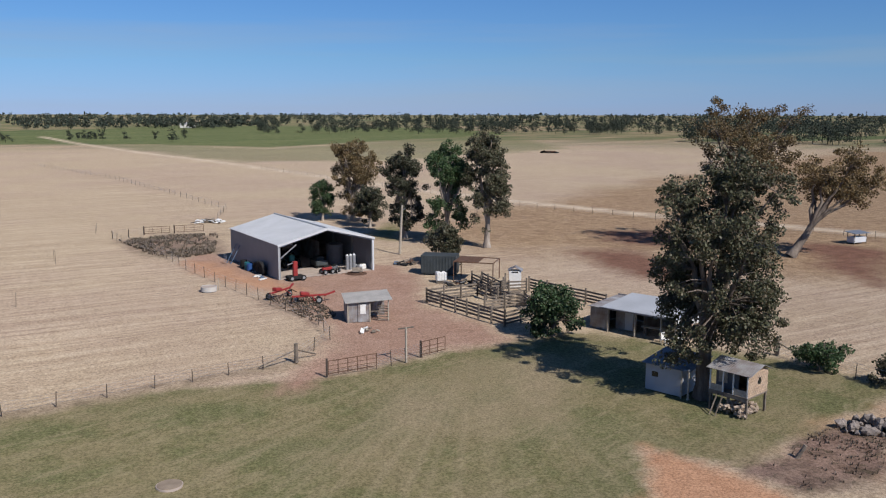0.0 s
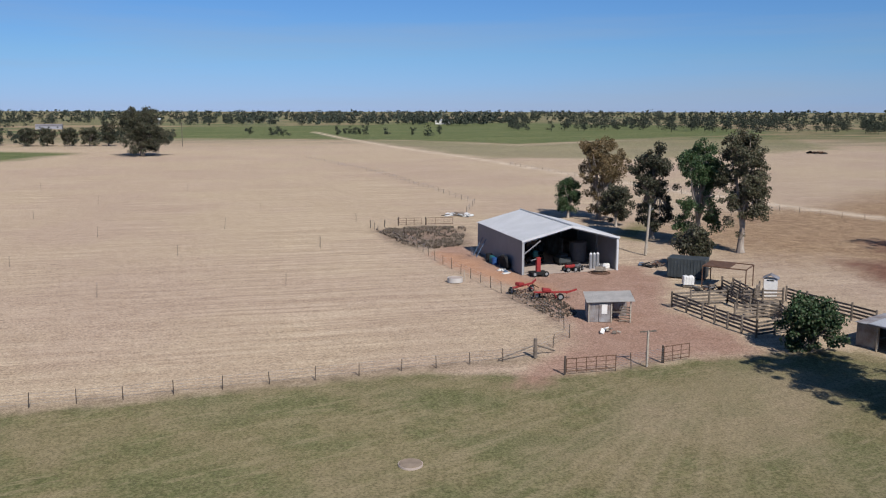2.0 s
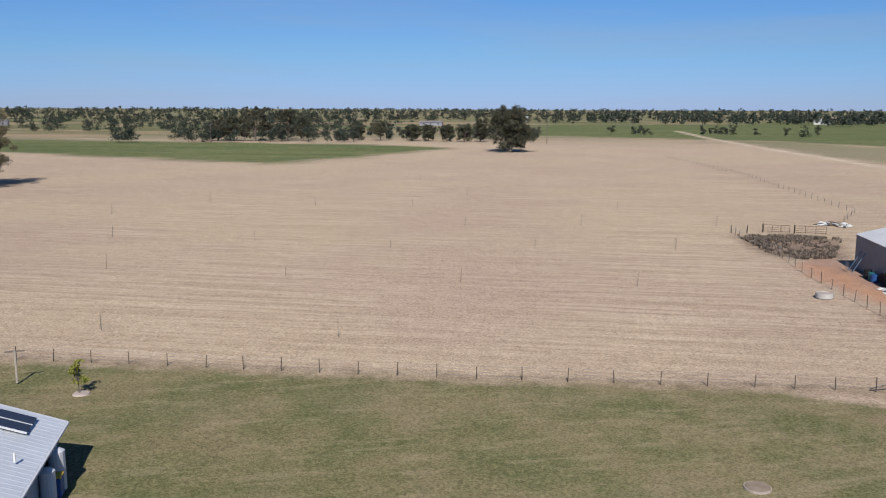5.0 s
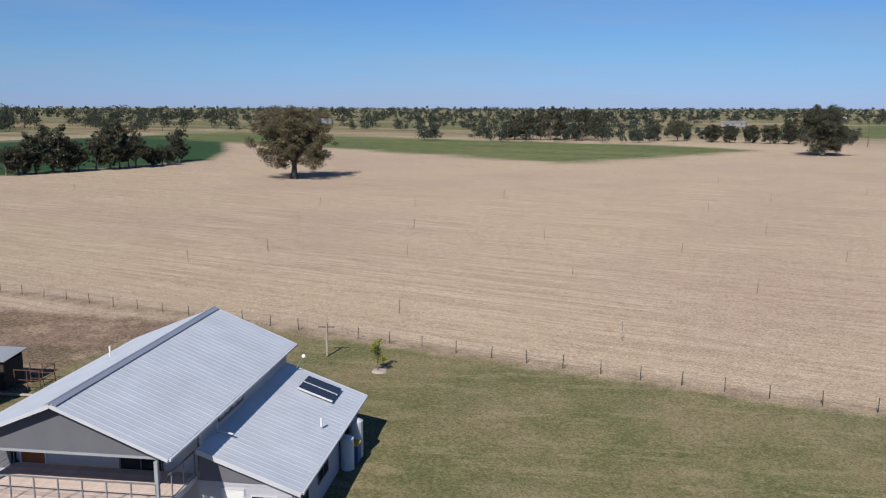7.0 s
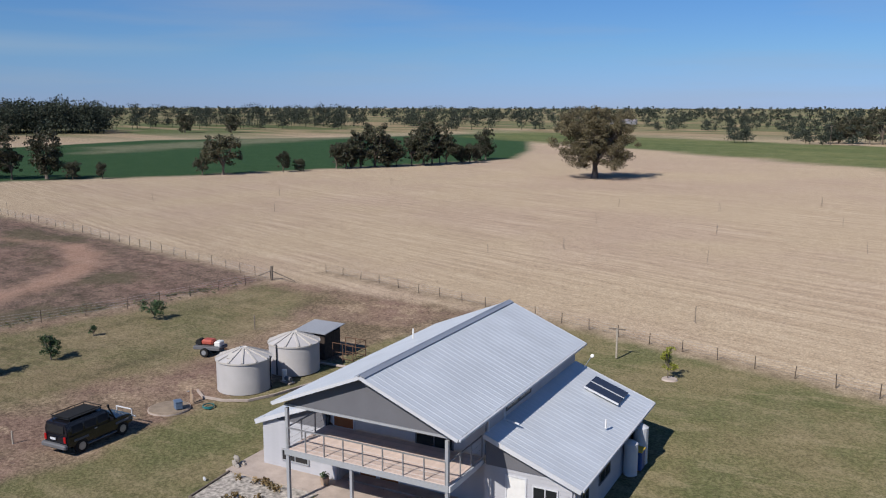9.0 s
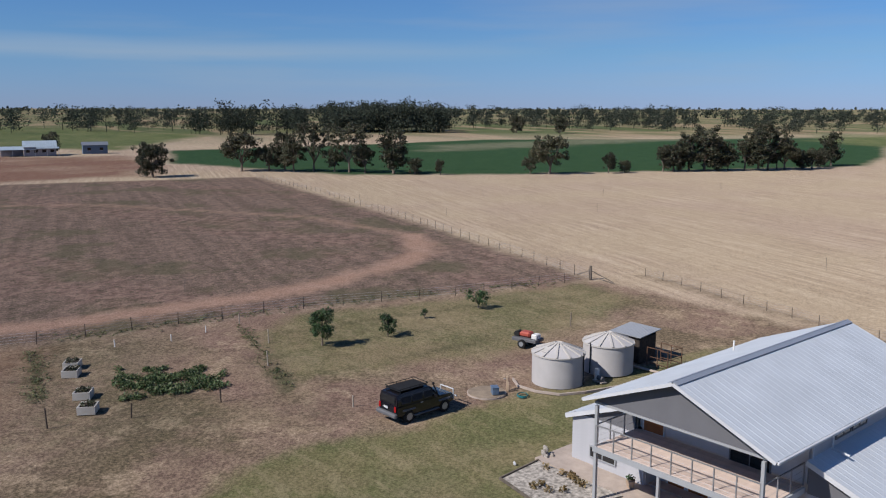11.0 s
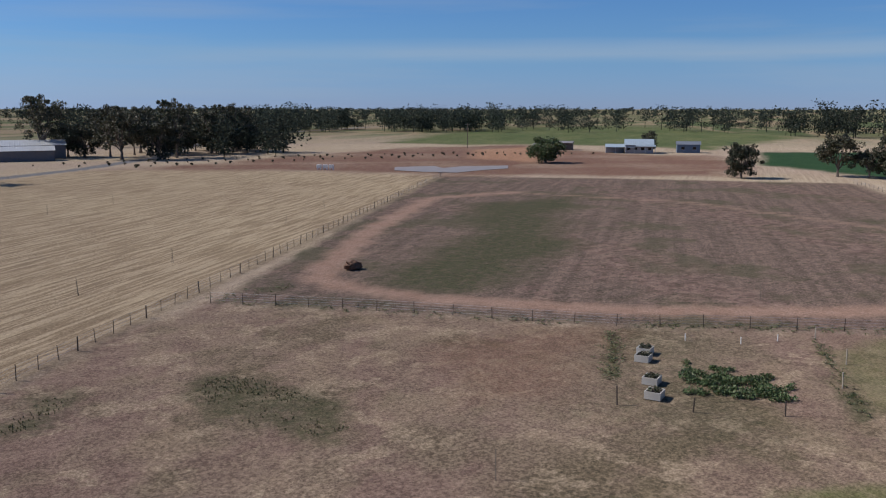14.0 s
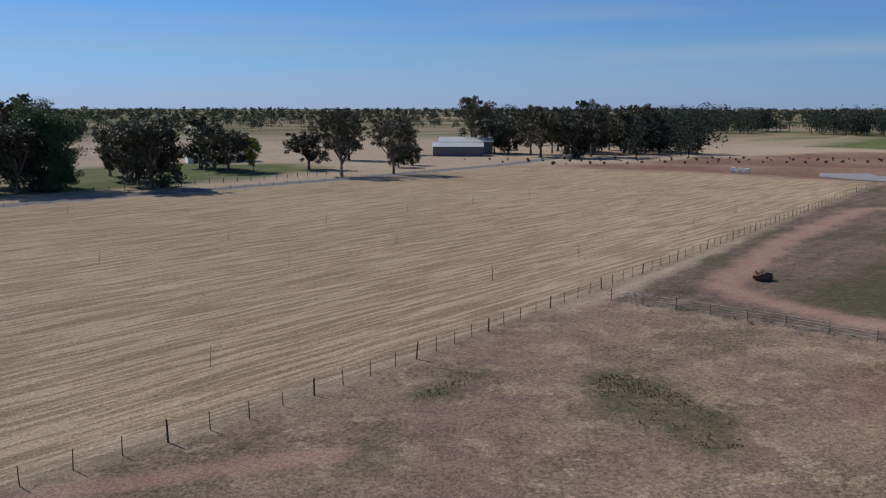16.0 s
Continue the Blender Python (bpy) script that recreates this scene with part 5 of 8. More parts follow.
    tree("bush", pose(31.2, 57.2, 0), 48, 1.9, 1.2, 0.08, 0.3, 40, 60, 0.18, M_LEAF_GUM, M_BARK, "straggly grey-green shrub by the fence", crown_low=0.02, clump_r=0.45, limbs=6)

    # models for the tree rows farther out
    models = []
    for k, (hh, sp, low, lm) in enumerate(((12, 4.6, 0.16, M_LEAF_DARK), (11, 5.2, 0.22, M_LEAF_DARK), (12, 4.0, 0.1, M_LEAF_DARK), (11, 5.6, 0.3, M_LEAF_GUM), (9, 4.4, 0.06, M_LEAF_DARK), (16, 6.5, 0.25, M_LEAF_DARK))):
        models.append(tree("field_tree", pose(0, 0, -50), 60 + k, hh, sp, 0.3, hh * 0.24, 125, 52, 0.46, lm, M_BARK, "dark gum tree in a row along the paddock", crown_low=low, clump_r=1.0, limbs=8, group="paddock tree rows", shape=0.7))
    rng = random.Random(5)
    used = set()

    def put(x, y, size, k):
        m = pose(x, y, 0, 0, 0, rng.uniform(0, 360)) @ Matrix.Diagonal((size * rng.uniform(0.9, 1.1), size * rng.uniform(0.9, 1.1), size, 1))
        if k in used:
            copy_thing(models[k], m)
        else:
            used.add(k)
            models[k].matrix_world = m
    # row between straw paddock and green crop (along the west)
    for x, y, size, k in ((-205.7, -121.3, 0.98, 4), (-229, -106.5, 1.0, 3), (-231, -99, 0.75, 1), (-230, -91, 0.8, 0), (-233.7, -80, 0.85, 1), (-232, -75, 0.9, 5), (-230.6, -61.6, 1.02, 2), (-229, -55, 0.5, 4), (-230, -48, 0.45, 0),
                          (-238, -24, 0.65, 1), (-238.5, -18.5, 0.95, 3), (-245, -2.5, 0.62, 0), (-256, 16, 0.88, 4), (-258, 20.5, 0.9, 2), (-263, 32, 0.8, 1), (-265, 37, 1.0, 0), (-268, 44, 1.02, 5), (-270, 49, 0.8, 3), (-274, 55, 0.62, 4), (-292, 67, 0.85, 2),
                          (-604, -71, 1.35, 4), (-600, -40, 1.3, 4), (-345, 333, 1.0, 4), (-335, 340, 1.0, 3), (-380, 282, 1.1, 1), (-372, 290, 1.2, 0), (-366, 300, 1.2, 5), (-390, 272, 0.9, 2), (-300, 356, 1.0, 4), (-292, 361, 1.05, 4), (-310, 352, 1.0, 4), (-284, 365, 1.0, 2), (-318, 348, 1.0, 4),
                          (-255, 13, 0.8, 0), (-260, 25, 1.05, 2), (-262, 29, 1.0, 4), (-266, 41, 1.0, 2), (-271, 47, 0.95, 0), (-276, 58, 0.8, 1), (-233, -95, 0.9, 2), (-233, -86, 1.0, 5), (-231, -70, 0.85, 0), (-247, 2, 0.4, 4), (-284, 62, 0.6, 4), (-376, 286, 1.3, 5), (-385, 276, 1.2, 3), (-360, 306, 1.1, 2), (-292, -214, 0.7, 2),
                          (-24.8, -231.1, 1.28, 5), (-39.9, -235.8, 1.15, 5), (36.3, -244.2, 1.5, 0), (29.6, -228.3, 1.5, 1), (21.7, -203.7, 1.75, 4), (25.5, -214, 1.5, 1), (54, -217, 1.7, 2), (60, -204, 1.7, 0), (49, -200, 1.7, 4), (13.9, -269.8, 1.3, 2), (5.3, -251.8, 1.55, 1), (9.5, -262, 1.4, 4), (-18.0, -258.2, 1.5, 1), (66, -194, 1.4, 4), (-46, -262, 0.8, 4), (-52, -270, 0.7, 4),
                          (-102.8, -328.9, 1.3, 4), (-99, -336, 1.5, 1), (-110.2, -323, 1.35, 5), (-121.8, -330, 1.3, 5), (-138.6, -341, 1.4, 1), (-154.4, -347, 1.5, 0), (-173.1, -362, 1.4, 1), (-171.7, -334, 1.3, 4), (-163, -350, 1.5, 2), (-130, -345, 1.6, 3), (-118, -296, 1.5, 4), (-127, -302, 1.5, 5), (-108, -305, 1.5, 3), (-135, -318, 1.5, 1), (-150, -322, 1.4, 2), (-165, -330, 1.4, 5), (-90, -335, 1.6, 5), (-60, -330, 1.5, 1), (-35, -300, 1.3, 2)):
        put(x, y, size, k)


build_trees()


def far_woods(name, seed, spots, label, leaf=1.5, per=150, mat=None):
    """Far woodland as one sheet of leaves and trunks: spots are (x, y, height, radius)."""
    rng = np.random.default_rng(seed)
    vs, fs, n = [], [], 0
    paths = []
    for x, y, hh, r in spots:
        k = 8
        cs = np.column_stack([x + rng.normal(size=k) * r * 0.45, y + rng.normal(size=k) * r * 0.45, hh * (0.12 + 0.68 * rng.random(k))])
        v, f = leaves(rng, cs, np.full(k, r * 0.56), per // k, leaf * (0.5 + r / 8), wide=0.75)
        v[:, 2] = np.clip(v[:, 2], hh * 0.1, hh * 1.03)
        vs.append(v)
        fs.append(f + n)
        n += len(v)
        paths.append([((x, y, 0), hh * 0.014), ((x, y, hh * 0.5), hh * 0.008)])
    tv, tf = tubes(paths, 4)
    vs.append(np.array([tuple(q) for q in tv]))
    fs.append(np.array(tf) + n)
    ob = quads(name, np.vstack(vs), np.vstack(fs), mat or M_FAR_LEAF)
    return tagged(ob, label, "woodland", kind="stuff")


def polar(az, d):
    return -math.sin(radians(az)) * d, math.cos(radians(az)) * d


def build_woods():
    rng = random.Random(77)
    # belts: from azimuth, to azimuth, distance near and far, count, height range
    belts = ((-32, 202, 5000, 10000, 1500, 12, 17), (-32, 202, 2500, 3600, 1500, 11, 16), (-32, 202, 1500, 2400, 2400, 10, 15), (-32, 202, 1050, 1450, 560, 8, 14), (-32, 12, 720, 950, 300, 10, 16), (12, 30, 950, 1250, 200, 9, 15), (30, 80, 900, 1250, 240, 8, 14), (74, 100, 640, 900, 110, 12, 21),
             (101.5, 111.5, 600, 680, 200, 18, 24), (111.5, 118, 560, 700, 36, 14, 22), (118, 137, 620, 860, 60, 14, 22), (135, 152, 620, 720, 190, 16, 21), (150, 164, 420, 560, 100, 13, 19), (150, 158, 330, 390, 46, 11, 17),
             (163, 202, 620, 1000, 100, 12, 19), (-32, -16, 540, 620, 80, 14, 20), (34, 46, 480, 540, 40, 6, 10), (46, 62, 450, 520, 60, 7, 12), (44, 74, 640, 760, 80, 8, 13), (16, 30, 560, 640, 14, 6, 9))
    for k, (a0, a1, d0, d1, count, h0, h1) in enumerate(belts):
        spots = []
        for _ in range(count):
            az, d = rng.uniform(a0, a1), rng.uniform(d0, d1)
            if noise.noise(Vector((az * 0.35, d * 0.004, k))) < -0.34:
                continue
            hh = rng.uniform(h0, h1) * (1 + 0.35 * noise.noise(Vector((az * 1.3, d * 0.02, k + 9))))
            spots.append((*polar(az, d), hh, hh * rng.uniform(0.28, 0.5)))
        if spots:
            far_woods("far_woods", 100 + k, spots, "dark belt of gum trees on the far plain", (4.5 if d0 > 4000 else 2.4 if d0 > 2000 else 1.5) if d0 > 900 else 0.5, (24 if d0 > 2000 else 48) if d0 > 900 else 380)


build_woods()


# ---- fences ----
fence([(-95.61, 3.5), (-71.5, 21.2), (-51.8, 34.3), (-35.2, 45.1), (-19.8, 56.2), (-11.1, 62.2)], 2.95, 0.95, "post-and-wire fence between lawn and straw paddock", seed=1)
fence([(-92.27, -2.6), (-131.94, -30.9), (-174.34, -63), (-211.94, -94.4)], 3.1, 1.1, "post-and-wire fence along the bare paddock", seed=2)
fence([(-92.27, -2.6), (-81.14, -15.5), (-73.04, -28.5), (-62.64, -39.9), (-57.04, -44.9), (-44.54, -63), (-34.04, -75.9)], 3.6, 1.05, "post-and-wire fence round the house paddock", seed=3)
fence([(22, -35), (12.26, -43.8), (0.96, -50.9), (-9.54, -59.1), (-20.84, -68.9), (-31.14, -77.5), (-91.34, -128.5), (-149.34, -177.7)], 2.6, 1.1, "post-and-wire fence beside the mown paddock", seed=4, thick_every=4)


# ---- things round the machinery shed ----
def small_shed():
    ang = math.degrees(math.atan2(0.9, 3.7))
    s = root("pump_shed", pose(-8.6, 74.6, 0, 0, 0, ang), "small corrugated iron pump shed with skillion roof, one bay open", "shed")
    part("wall", ribbed((0, 0, 0), (2.0, 0, 0), (0, 0, 1.8), 0.16, 0.02, 0.02), M_OLDIRON, s)
    part("wall", ribbed((0, 2.4, 0), (0, 0, 0), (0, 2.4, 1.75), 0.16, 0.02, 0.02), M_OLDIRON, s)
    part("wall", ribbed((0, 2.4, 0), (3.8, 2.4, 0), (0, 2.4, 2.15), 0.16, 0.02, 0.02), M_OLDIRON, s)
    part("wall", ribbed((2.0, 0.05, 0), (2.0, 2.4, 0), (2.0, 0.05, 1.9), 0.16, 0.02, 0.02), M_OLDIRON, s)
    part("roof", ribbed((-0.2, -0.35, 1.86), (4.1, -0.35, 2.02), (-0.2, 2.6, 2.2), 0.16, 0.02, 0.03), M_PALEIRON, s, "pale weathered corrugated roof")
    for x in (0.06, 2.06, 3.75):
        part("corner_post", box((0.1, 0.1, 1.95), (x, -0.05, 0.97)), M_PALEPOST, s)
    d = part("door", box((0.75, 0.05, 1.65), (1.35, -0.08, 0.85)), M_OLDIRON, s)
    part("panel", box((0.5, 0.05, 0.85), (1.42, -0.13, 1.2), 0.01), M_WHITE, d, "white meter panel")
    for k in range(6):
        part("slat", beam((2.8, 0.1 + k * 0.02, 0.15 + k * 0.26), (3.75, 0.1, 0.1 + k * 0.24), 0.04, 0.09), M_TIMBER, s)
    part("cross_rail", beam((2.1, -0.05, 0.95), (3.7, -0.05, 0.95), 0.05, 0.1), M_TIMBER, s)


small_shed()


def pipe_gate(a, b, name, label, height=1.15, uprights=5, mat=None):
    a, b = Vector((*a, 0)), Vector((*b, 0))
    g = root(name, pose(a.x, a.y, 0), label, "gate")
    d = b - a
    mat = mat or M_RUST
    for z in (0.22, 0.5, 0.8, height):
        part("rail", rod((0, 0, z), d + Vector((0, 0, z)), 0.032 if z in (0.22, height) else 0.02, 6), mat, g)
    for k in range(uprights + 1):
        p = d * (k / uprights)
        part("upright", rod(p + Vector((0, 0, 0.1)), p + Vector((0, 0, height)), 0.032, 6), mat, g)
    part("hinge_post", rod((-0.1, 0, 0), (-0.1, 0, 1.35), 0.08, 8), M_POST, g)
    return g


pipe_gate((-8.2, 58.8), (-4.9, 60.8), "farm_gate", "open rusty pipe-framed farm gate on the drive")
pipe_gate((-1.6, 63.7), (0.2, 65.3), "farm_gate", "narrow rusty pipe gate at the lawn's corner", 1.25, 3)
fence([(-4.9, 60.8), (-2.8, 62.4), (-1.6, 63.7)], 1.3, 1.2, "short mesh fence beside the gate", wires=8, seed=7, name="mesh_fence")


def tee_post(x, y, h, arm, label, turn):
    p = root("clothes_post", pose(x, y, 0, 0, 0, turn), label, "post")
    part("post", box((0.13, 0.13, h), (0, 0, h / 2), 0.01), M_PALEPOST, p)
    part("cross_arm", box((arm, 0.1, 0.1), (0, 0, h - 0.05), 0.01), M_TIMBER, p)


tee_post(-2.76, 62.33, 2.75, 1.3, "pale timber tee post by the gate", 30)
tee_post(-58.4, 23.7, 2.3, 1.25, "pale timber tee post for a clothes line", 60)


def strainer(x, y, ends):
    p = root("strainer_post", pose(x, y, 0), "thick grey timber strainer post with stay rails", "post")
    part("post", rod((0, 0, 0), (0, 0, 1.5), 0.16, 10, 0.14), M_TIMBER, p)
    for ex, ey in ends:
        part("stay", rod((0, 0, 1.0), (ex - x, ey - y, 0.12), 0.06, 6), M_TIMBER, p)


strainer(-11.1, 62.3, ((-13.6, 60.6), (-9.9, 64.2)))
strainer(-92.37, -2.5, ((-90.47, 0), (-94.34, -4)))
strainer(26.3, 64.6, ((28, 62),))
fence([(-11.1, 62.3), (-9.4, 68.8), (-11.1, 74.0), (-17.0, 82.0), (-23.7, 90.8), (-31.0, 100.9), (-37.6, 111.6), (-46.5, 121.5), (-49.5, 126.0)], 3.0, 1.15, "old wire fence curving past the machinery shed", seed=8)
fence([(-49.5, 126.0), (-46, 129.5)], 2.5, 1.2, "short timber fence at the yard's corner", radius=0.08, seed=9)
fence([(-142.8, 297.5), (-91.3, 237.1), (-63.1, 195.7), (-42.2, 164.5), (-40, 150)], 4.2, 1.1, "far wire fence across the straw paddock", seed=10)
fence([(-60, 282), (-8, 205), (15.5, 170.6), (40.7, 146.1), (90, 108)], 4.5, 1.1, "wire fence beside the pale track", seed=11)
fence([(20.5, 66.5), (26.1, 64.7), (30.8, 56.7), (38, 45)], 2.2, 1.15, "wire fence along the lawn's edge", seed=12)
fence([(48.66, -171), (20.66, -190), (-22.34, -218), (-59.34, -245)], 4.0, 1.0, "low roadside wire fence", seed=13)
fence([(36.66, -199), (12.66, -214), (-7.34, -226), (-21.34, -238)], 3.6, 1.1, "timber-post fence before the neighbour's lawn", radius=0.09, seed=14)
pipe_gate((-45.9, 129.5), (-42.5, 131), "farm_gate", "rusty pipe gate by the weedy enclosure", 1.2, 3)
pipe_gate((-41.8, 131.3), (-37.8, 133.0), "farm_gate", "rusty pipe gate by the weedy enclosure", 1.2, 3)


def concrete_ring():
    r = root("stock_trough", pose(-24.8, 88.3, 0, 0, 0, 20), "round pale concrete stock trough on the dry grass", "trough")
    bm = bmesh.new()
    for ra, rb, z0, z1 in ((0.85, 0.85, 0, 0.5),):
        bmesh.ops.create_cone(bm, cap_ends=False, segments=28, radius1=ra, radius2=rb, depth=z1 - z0, matrix=pose(0, 0, (z0 + z1) / 2))
        bmesh.ops.create_cone(bm, cap_ends=True, segments=28, radius1=ra - 0.1, radius2=rb - 0.1, depth=0.3, matrix=pose(0, 0, 0.15))
    bmesh.ops.solidify(bm, geom=list(bm.faces), thickness=0.04)
    part("wall", bm, M_TANKRIB, r)
    part("rim", rod((0, 0, 0.44), (0, 0, 0.46), 0.84, 28), M_CONCRETE, r)
    part("pipe", rod((1.0, 0, 0), (1.0, 0, 1.3), 0.04, 6), M_PALEPOST, r)


concrete_ring()


def wheel(parent, at, r, w, turn=0, rim_mat=None):
    t = part("wheel", rod((0, -w / 2, 0), (0, w / 2, 0), r, 18), M_BLACK, parent, m=pose(*at, 0, 0, turn))
    part("rim", rod((0, -w / 2 - 0.01, 0), (0, w / 2 + 0.01, 0), r * 0.58, 14), rim_mat or M_STEEL, t)
    return t


def red_rake(x, y, turn, arms, label, seed):
    rng = random.Random(seed)
    t = root("farm_implement", pose(x, y, 0, 0, 0, turn), label, "implement")
    part("main_beam", box((3.4, 0.16, 0.18), (0, 0, 0.75), 0.02), M_RED, t)
    part("drawbar", beam((1.6, 0, 0.7), (2.7, 0.3, 0.95), 0.14, 0.16), M_RED, t)
    for k in range(arms):
        xx = -1.5 + k * 3.0 / max(1, arms - 1)
        part("arm", beam((xx, 0, 0.72), (xx + rng.uniform(-0.4, 0.4), rng.choice((-1, 1)) * 0.9, 0.4), 0.09, 0.09), M_RED if k % 2 else M_RUST, t)
        part("tine", rod((xx, -0.3, 0.5), (xx + 0.1, -0.35, 0.02), 0.03, 5), M_RUST, t)
    wheel(t, (-1.3, 0.5, 0.36), 0.36, 0.2)
    wheel(t, (0.9, -0.5, 0.36), 0.36, 0.2)
    part("guard", box((0.9, 0.6, 0.35), (-0.4, 0.1, 0.95), 0.06, turn=(0, 8, 0)), M_RED, t)


red_rake(-13.3, 82.6, 20, 6, "red steel farm implement on the weedy ground", 1)
red_rake(-16.6, 85.0, 65, 5, "rusty red hay implement on the weedy ground", 2)


def shed_point(u, v, z=0.0):
    a = radians(SHED_ANG)
    return (SHED_O.x + u * math.cos(a) - v * math.sin(a), SHED_O.y + u * math.sin(a) + v * math.cos(a), z)


def shed_clutter():
    # leaning frame ladder and drums along the side wall
    l = root("stock_ladder", pose(*shed_point(-0.9, 13.4), 0, 0, SHED_ANG), "grey-blue steel stock frame leaning on the shed wall", "frame")
    for dy in (-0.7, 0.7):
        part("stile", beam((-0.5, dy, 0.0), (0.78, dy, 2.3), 0.06, 0.08), M_BLUEGREY, l)
    for k in range(5):
        part("rung", beam((-0.42 + k * 0.25, -0.7, 0.15 + k * 0.45), (-0.42 + k * 0.25, 0.7, 0.15 + k * 0.45), 0.05, 0.05), M_BLUEGREY, l)
    for k in range(5):
        part("panel_bar", beam((-1.0, -0.9, 0.25 + k * 0.22), (-0.9, 0.6, 0.25 + k * 0.22), 0.04, 0.05), M_STEEL, l)
    for v, r, hh, mat, lab in ((9.6, 0.42, 0.95, M_BLACK, "black plastic drum beside the shed"), (8.2, 0.4, 0.9, M_TEAL, "teal plastic drum beside the shed"), (7.4, 0.38, 0.85, M_BLUE, "blue plastic drum beside the shed")):
        d = root("drum", pose(*shed_point(-0.75, v)), lab, "drum", "drums by the shed")
        part("body", rod((0, 0, 0), (0, 0, hh), r, 16), mat, d)
        part("ring", rod((0, 0, hh * 0.62), (0, 0, hh * 0.68), r + 0.025, 16), mat, d)
    for v, sz in ((4.9, 1.0), (4.0, 1.05), (5.6, 0.85)):
        d = root("tyre", pose(*shed_point(-0.5, v, 0.75 * sz), 0, 78, SHED_ANG), "large black tractor tyre leaning on the shed", "tyre", "tyres by the shed")
        bm = bmesh.new()
        bmesh.ops.create_cone(bm, cap_ends=False, segments=20, radius1=0.8 * sz, radius2=0.8 * sz, depth=0.36)
        bmesh.ops.create_cone(bm, cap_ends=False, segments=20, radius1=0.45 * sz, radius2=0.45 * sz, depth=0.36)
        bm.edges.ensure_lookup_table()
        rings = [e for e in bm.edges if e.is_boundary]
        bmesh.ops.bridge_loops(bm, edges=[e for e in rings if e.verts[0].co.z > 0])
        bmesh.ops.bridge_loops(bm, edges=[e for e in rings if e.verts[0].co.z < 0])
        part("tread", bm, M_BLACK, d)
        part("hub", rod((0, 0, -0.08), (0, 0, 0.08), 0.45 * sz, 16), M_RUST, d)
    rng = random.Random(4)
    for k in range(7):
        b = root("scrap", pose(*shed_point(-0.9 - rng.random() * 0.8, 1.2 + rng.random() * 2.6), 0, 0, rng.uniform(0, 180)), "pale scrap sheet lying by the shed", "scrap", "scrap by the shed")
        part("sheet", box((rng.uniform(0.4, 1.0), rng.uniform(0.25, 0.5), 0.12), (0, 0, 0.06), 0.02, turn=(rng.uniform(-6, 6), 0, 0)), rng.choice((M_WHITE, M_TRIM, M_BLUEGREY)), b)
    # red post machine at the front
    r = root("post_driver", pose(*shed_point(1.6, -0.9), 0, 0, SHED_ANG), "red upright post driver on a dark base", "machine")
    part("mast", box((0.5, 0.45, 1.8), (0, 0, 1.25), 0.05), M_RED, r)
    part("base", box((1.9, 1.2, 0.35), (0, 0, 0.35), 0.05), M_BLACK, r)
    part("arm", beam((-0.9, 0, 1.8), (0.2, 0, 2.1), 0.08, 0.1), M_STEEL, r)
    wheel(r, (0.8, -0.55, 0.3), 0.3, 0.18)
    wheel(r, (-0.6, -0.55, 0.3), 0.3, 0.18)
    # ring of bent pipe with a box on it
    q = root("pipe_ring", pose(*shed_point(9.1, -1.2), 0, 0, 0), "flat coil of dark pipe with a tilted board", "pipe coil")
    for k in range(3):
        pts = [((1.25 - k * 0.12) * math.cos(a / 16 * 6.283), (0.85 - k * 0.1) * math.sin(a / 16 * 6.283), 0.06 + k * 0.05) for a in range(17)]
        vs, fs = tubes([[(p, 0.04) for p in pts]], 5)
        o = mesh_object("coil", vs, fs, M_RUST)
        o.parent = q
    part("board", box((1.2, 0.7, 0.06), (0.1, 0.3, 0.45), 0.01, turn=(38, 0, 15)), M_TIMBER, q)
    # vehicles and goods inside
    def quad(u, v, turn, col, lab):
        b = root("quad_bike", pose(*shed_point(u, v), 0, 0, turn), lab, "quad bike")
        part("body", box((1.3, 0.5, 0.4), (0, 0, 0.62), 0.1), col, b)
        part("seat", box((0.7, 0.35, 0.16), (-0.15, 0, 0.9), 0.05), M_BLACK, b)
        part("handlebar", rod((0.35, -0.4, 1.1), (0.35, 0.4, 1.1), 0.03, 6), M_BLACK, b)
        for sx in (-0.5, 0.5):
            for sy in (-0.42, 0.42):
                wheel(b, (sx, sy, 0.3), 0.3, 0.22)
    quad(6.2, 0.6, 40, M_RED, "small red quad bike inside the shed")
    quad(7.3, 0.9, 80, M_CARGREY, "small grey quad bike inside the shed")
    for k in range(3):
        d = root("gas_bottle", pose(*shed_point(9.3 + k * 0.45, 1.6)), "tall pale gas bottle standing in the shed", "bottle", "gas bottles in the shed")
        part("body", rod((0, 0, 0), (0, 0, 1.75), 0.2, 12), M_STEEL, d)
        part("shoulder", rod((0, 0, 1.75), (0, 0, 1.95), 0.2, 12, 0.05), M_TRIM, d)
    for k in range(6):
        d = root("bag", pose(*shed_point(10.5 + rng.random() * 0.9, 0.9 + rng.random() * 0.8, 0.0), 0, 0, rng.uniform(0, 90)), "white feed bag slumped in the shed", "bag", "feed bags in the shed")
        part("sack", box((0.8, 0.5, 0.45 + 0.2 * rng.random()), (0, 0, 0.3), 0.12), rng.choice((M_WHITE, M_TRIM, M_CARGREY)), d)
    t = root("stored_tank", pose(*shed_point(9.9, 6.5)), "grey tank standing inside the shed", "tank")
    part("body", rod((0, 0, 0), (0, 0, 2.5), 1.1, 20), M_CARGREY, t)
    part("lid", rod((0, 0, 2.5), (0, 0, 2.75), 1.1, 20, 0.3), M_CARGREY, t)
    tr = root("tractor", pose(*shed_point(4.2, 8.0), 0, 0, SHED_ANG - 90), "dark green tractor parked inside the shed", "tractor")
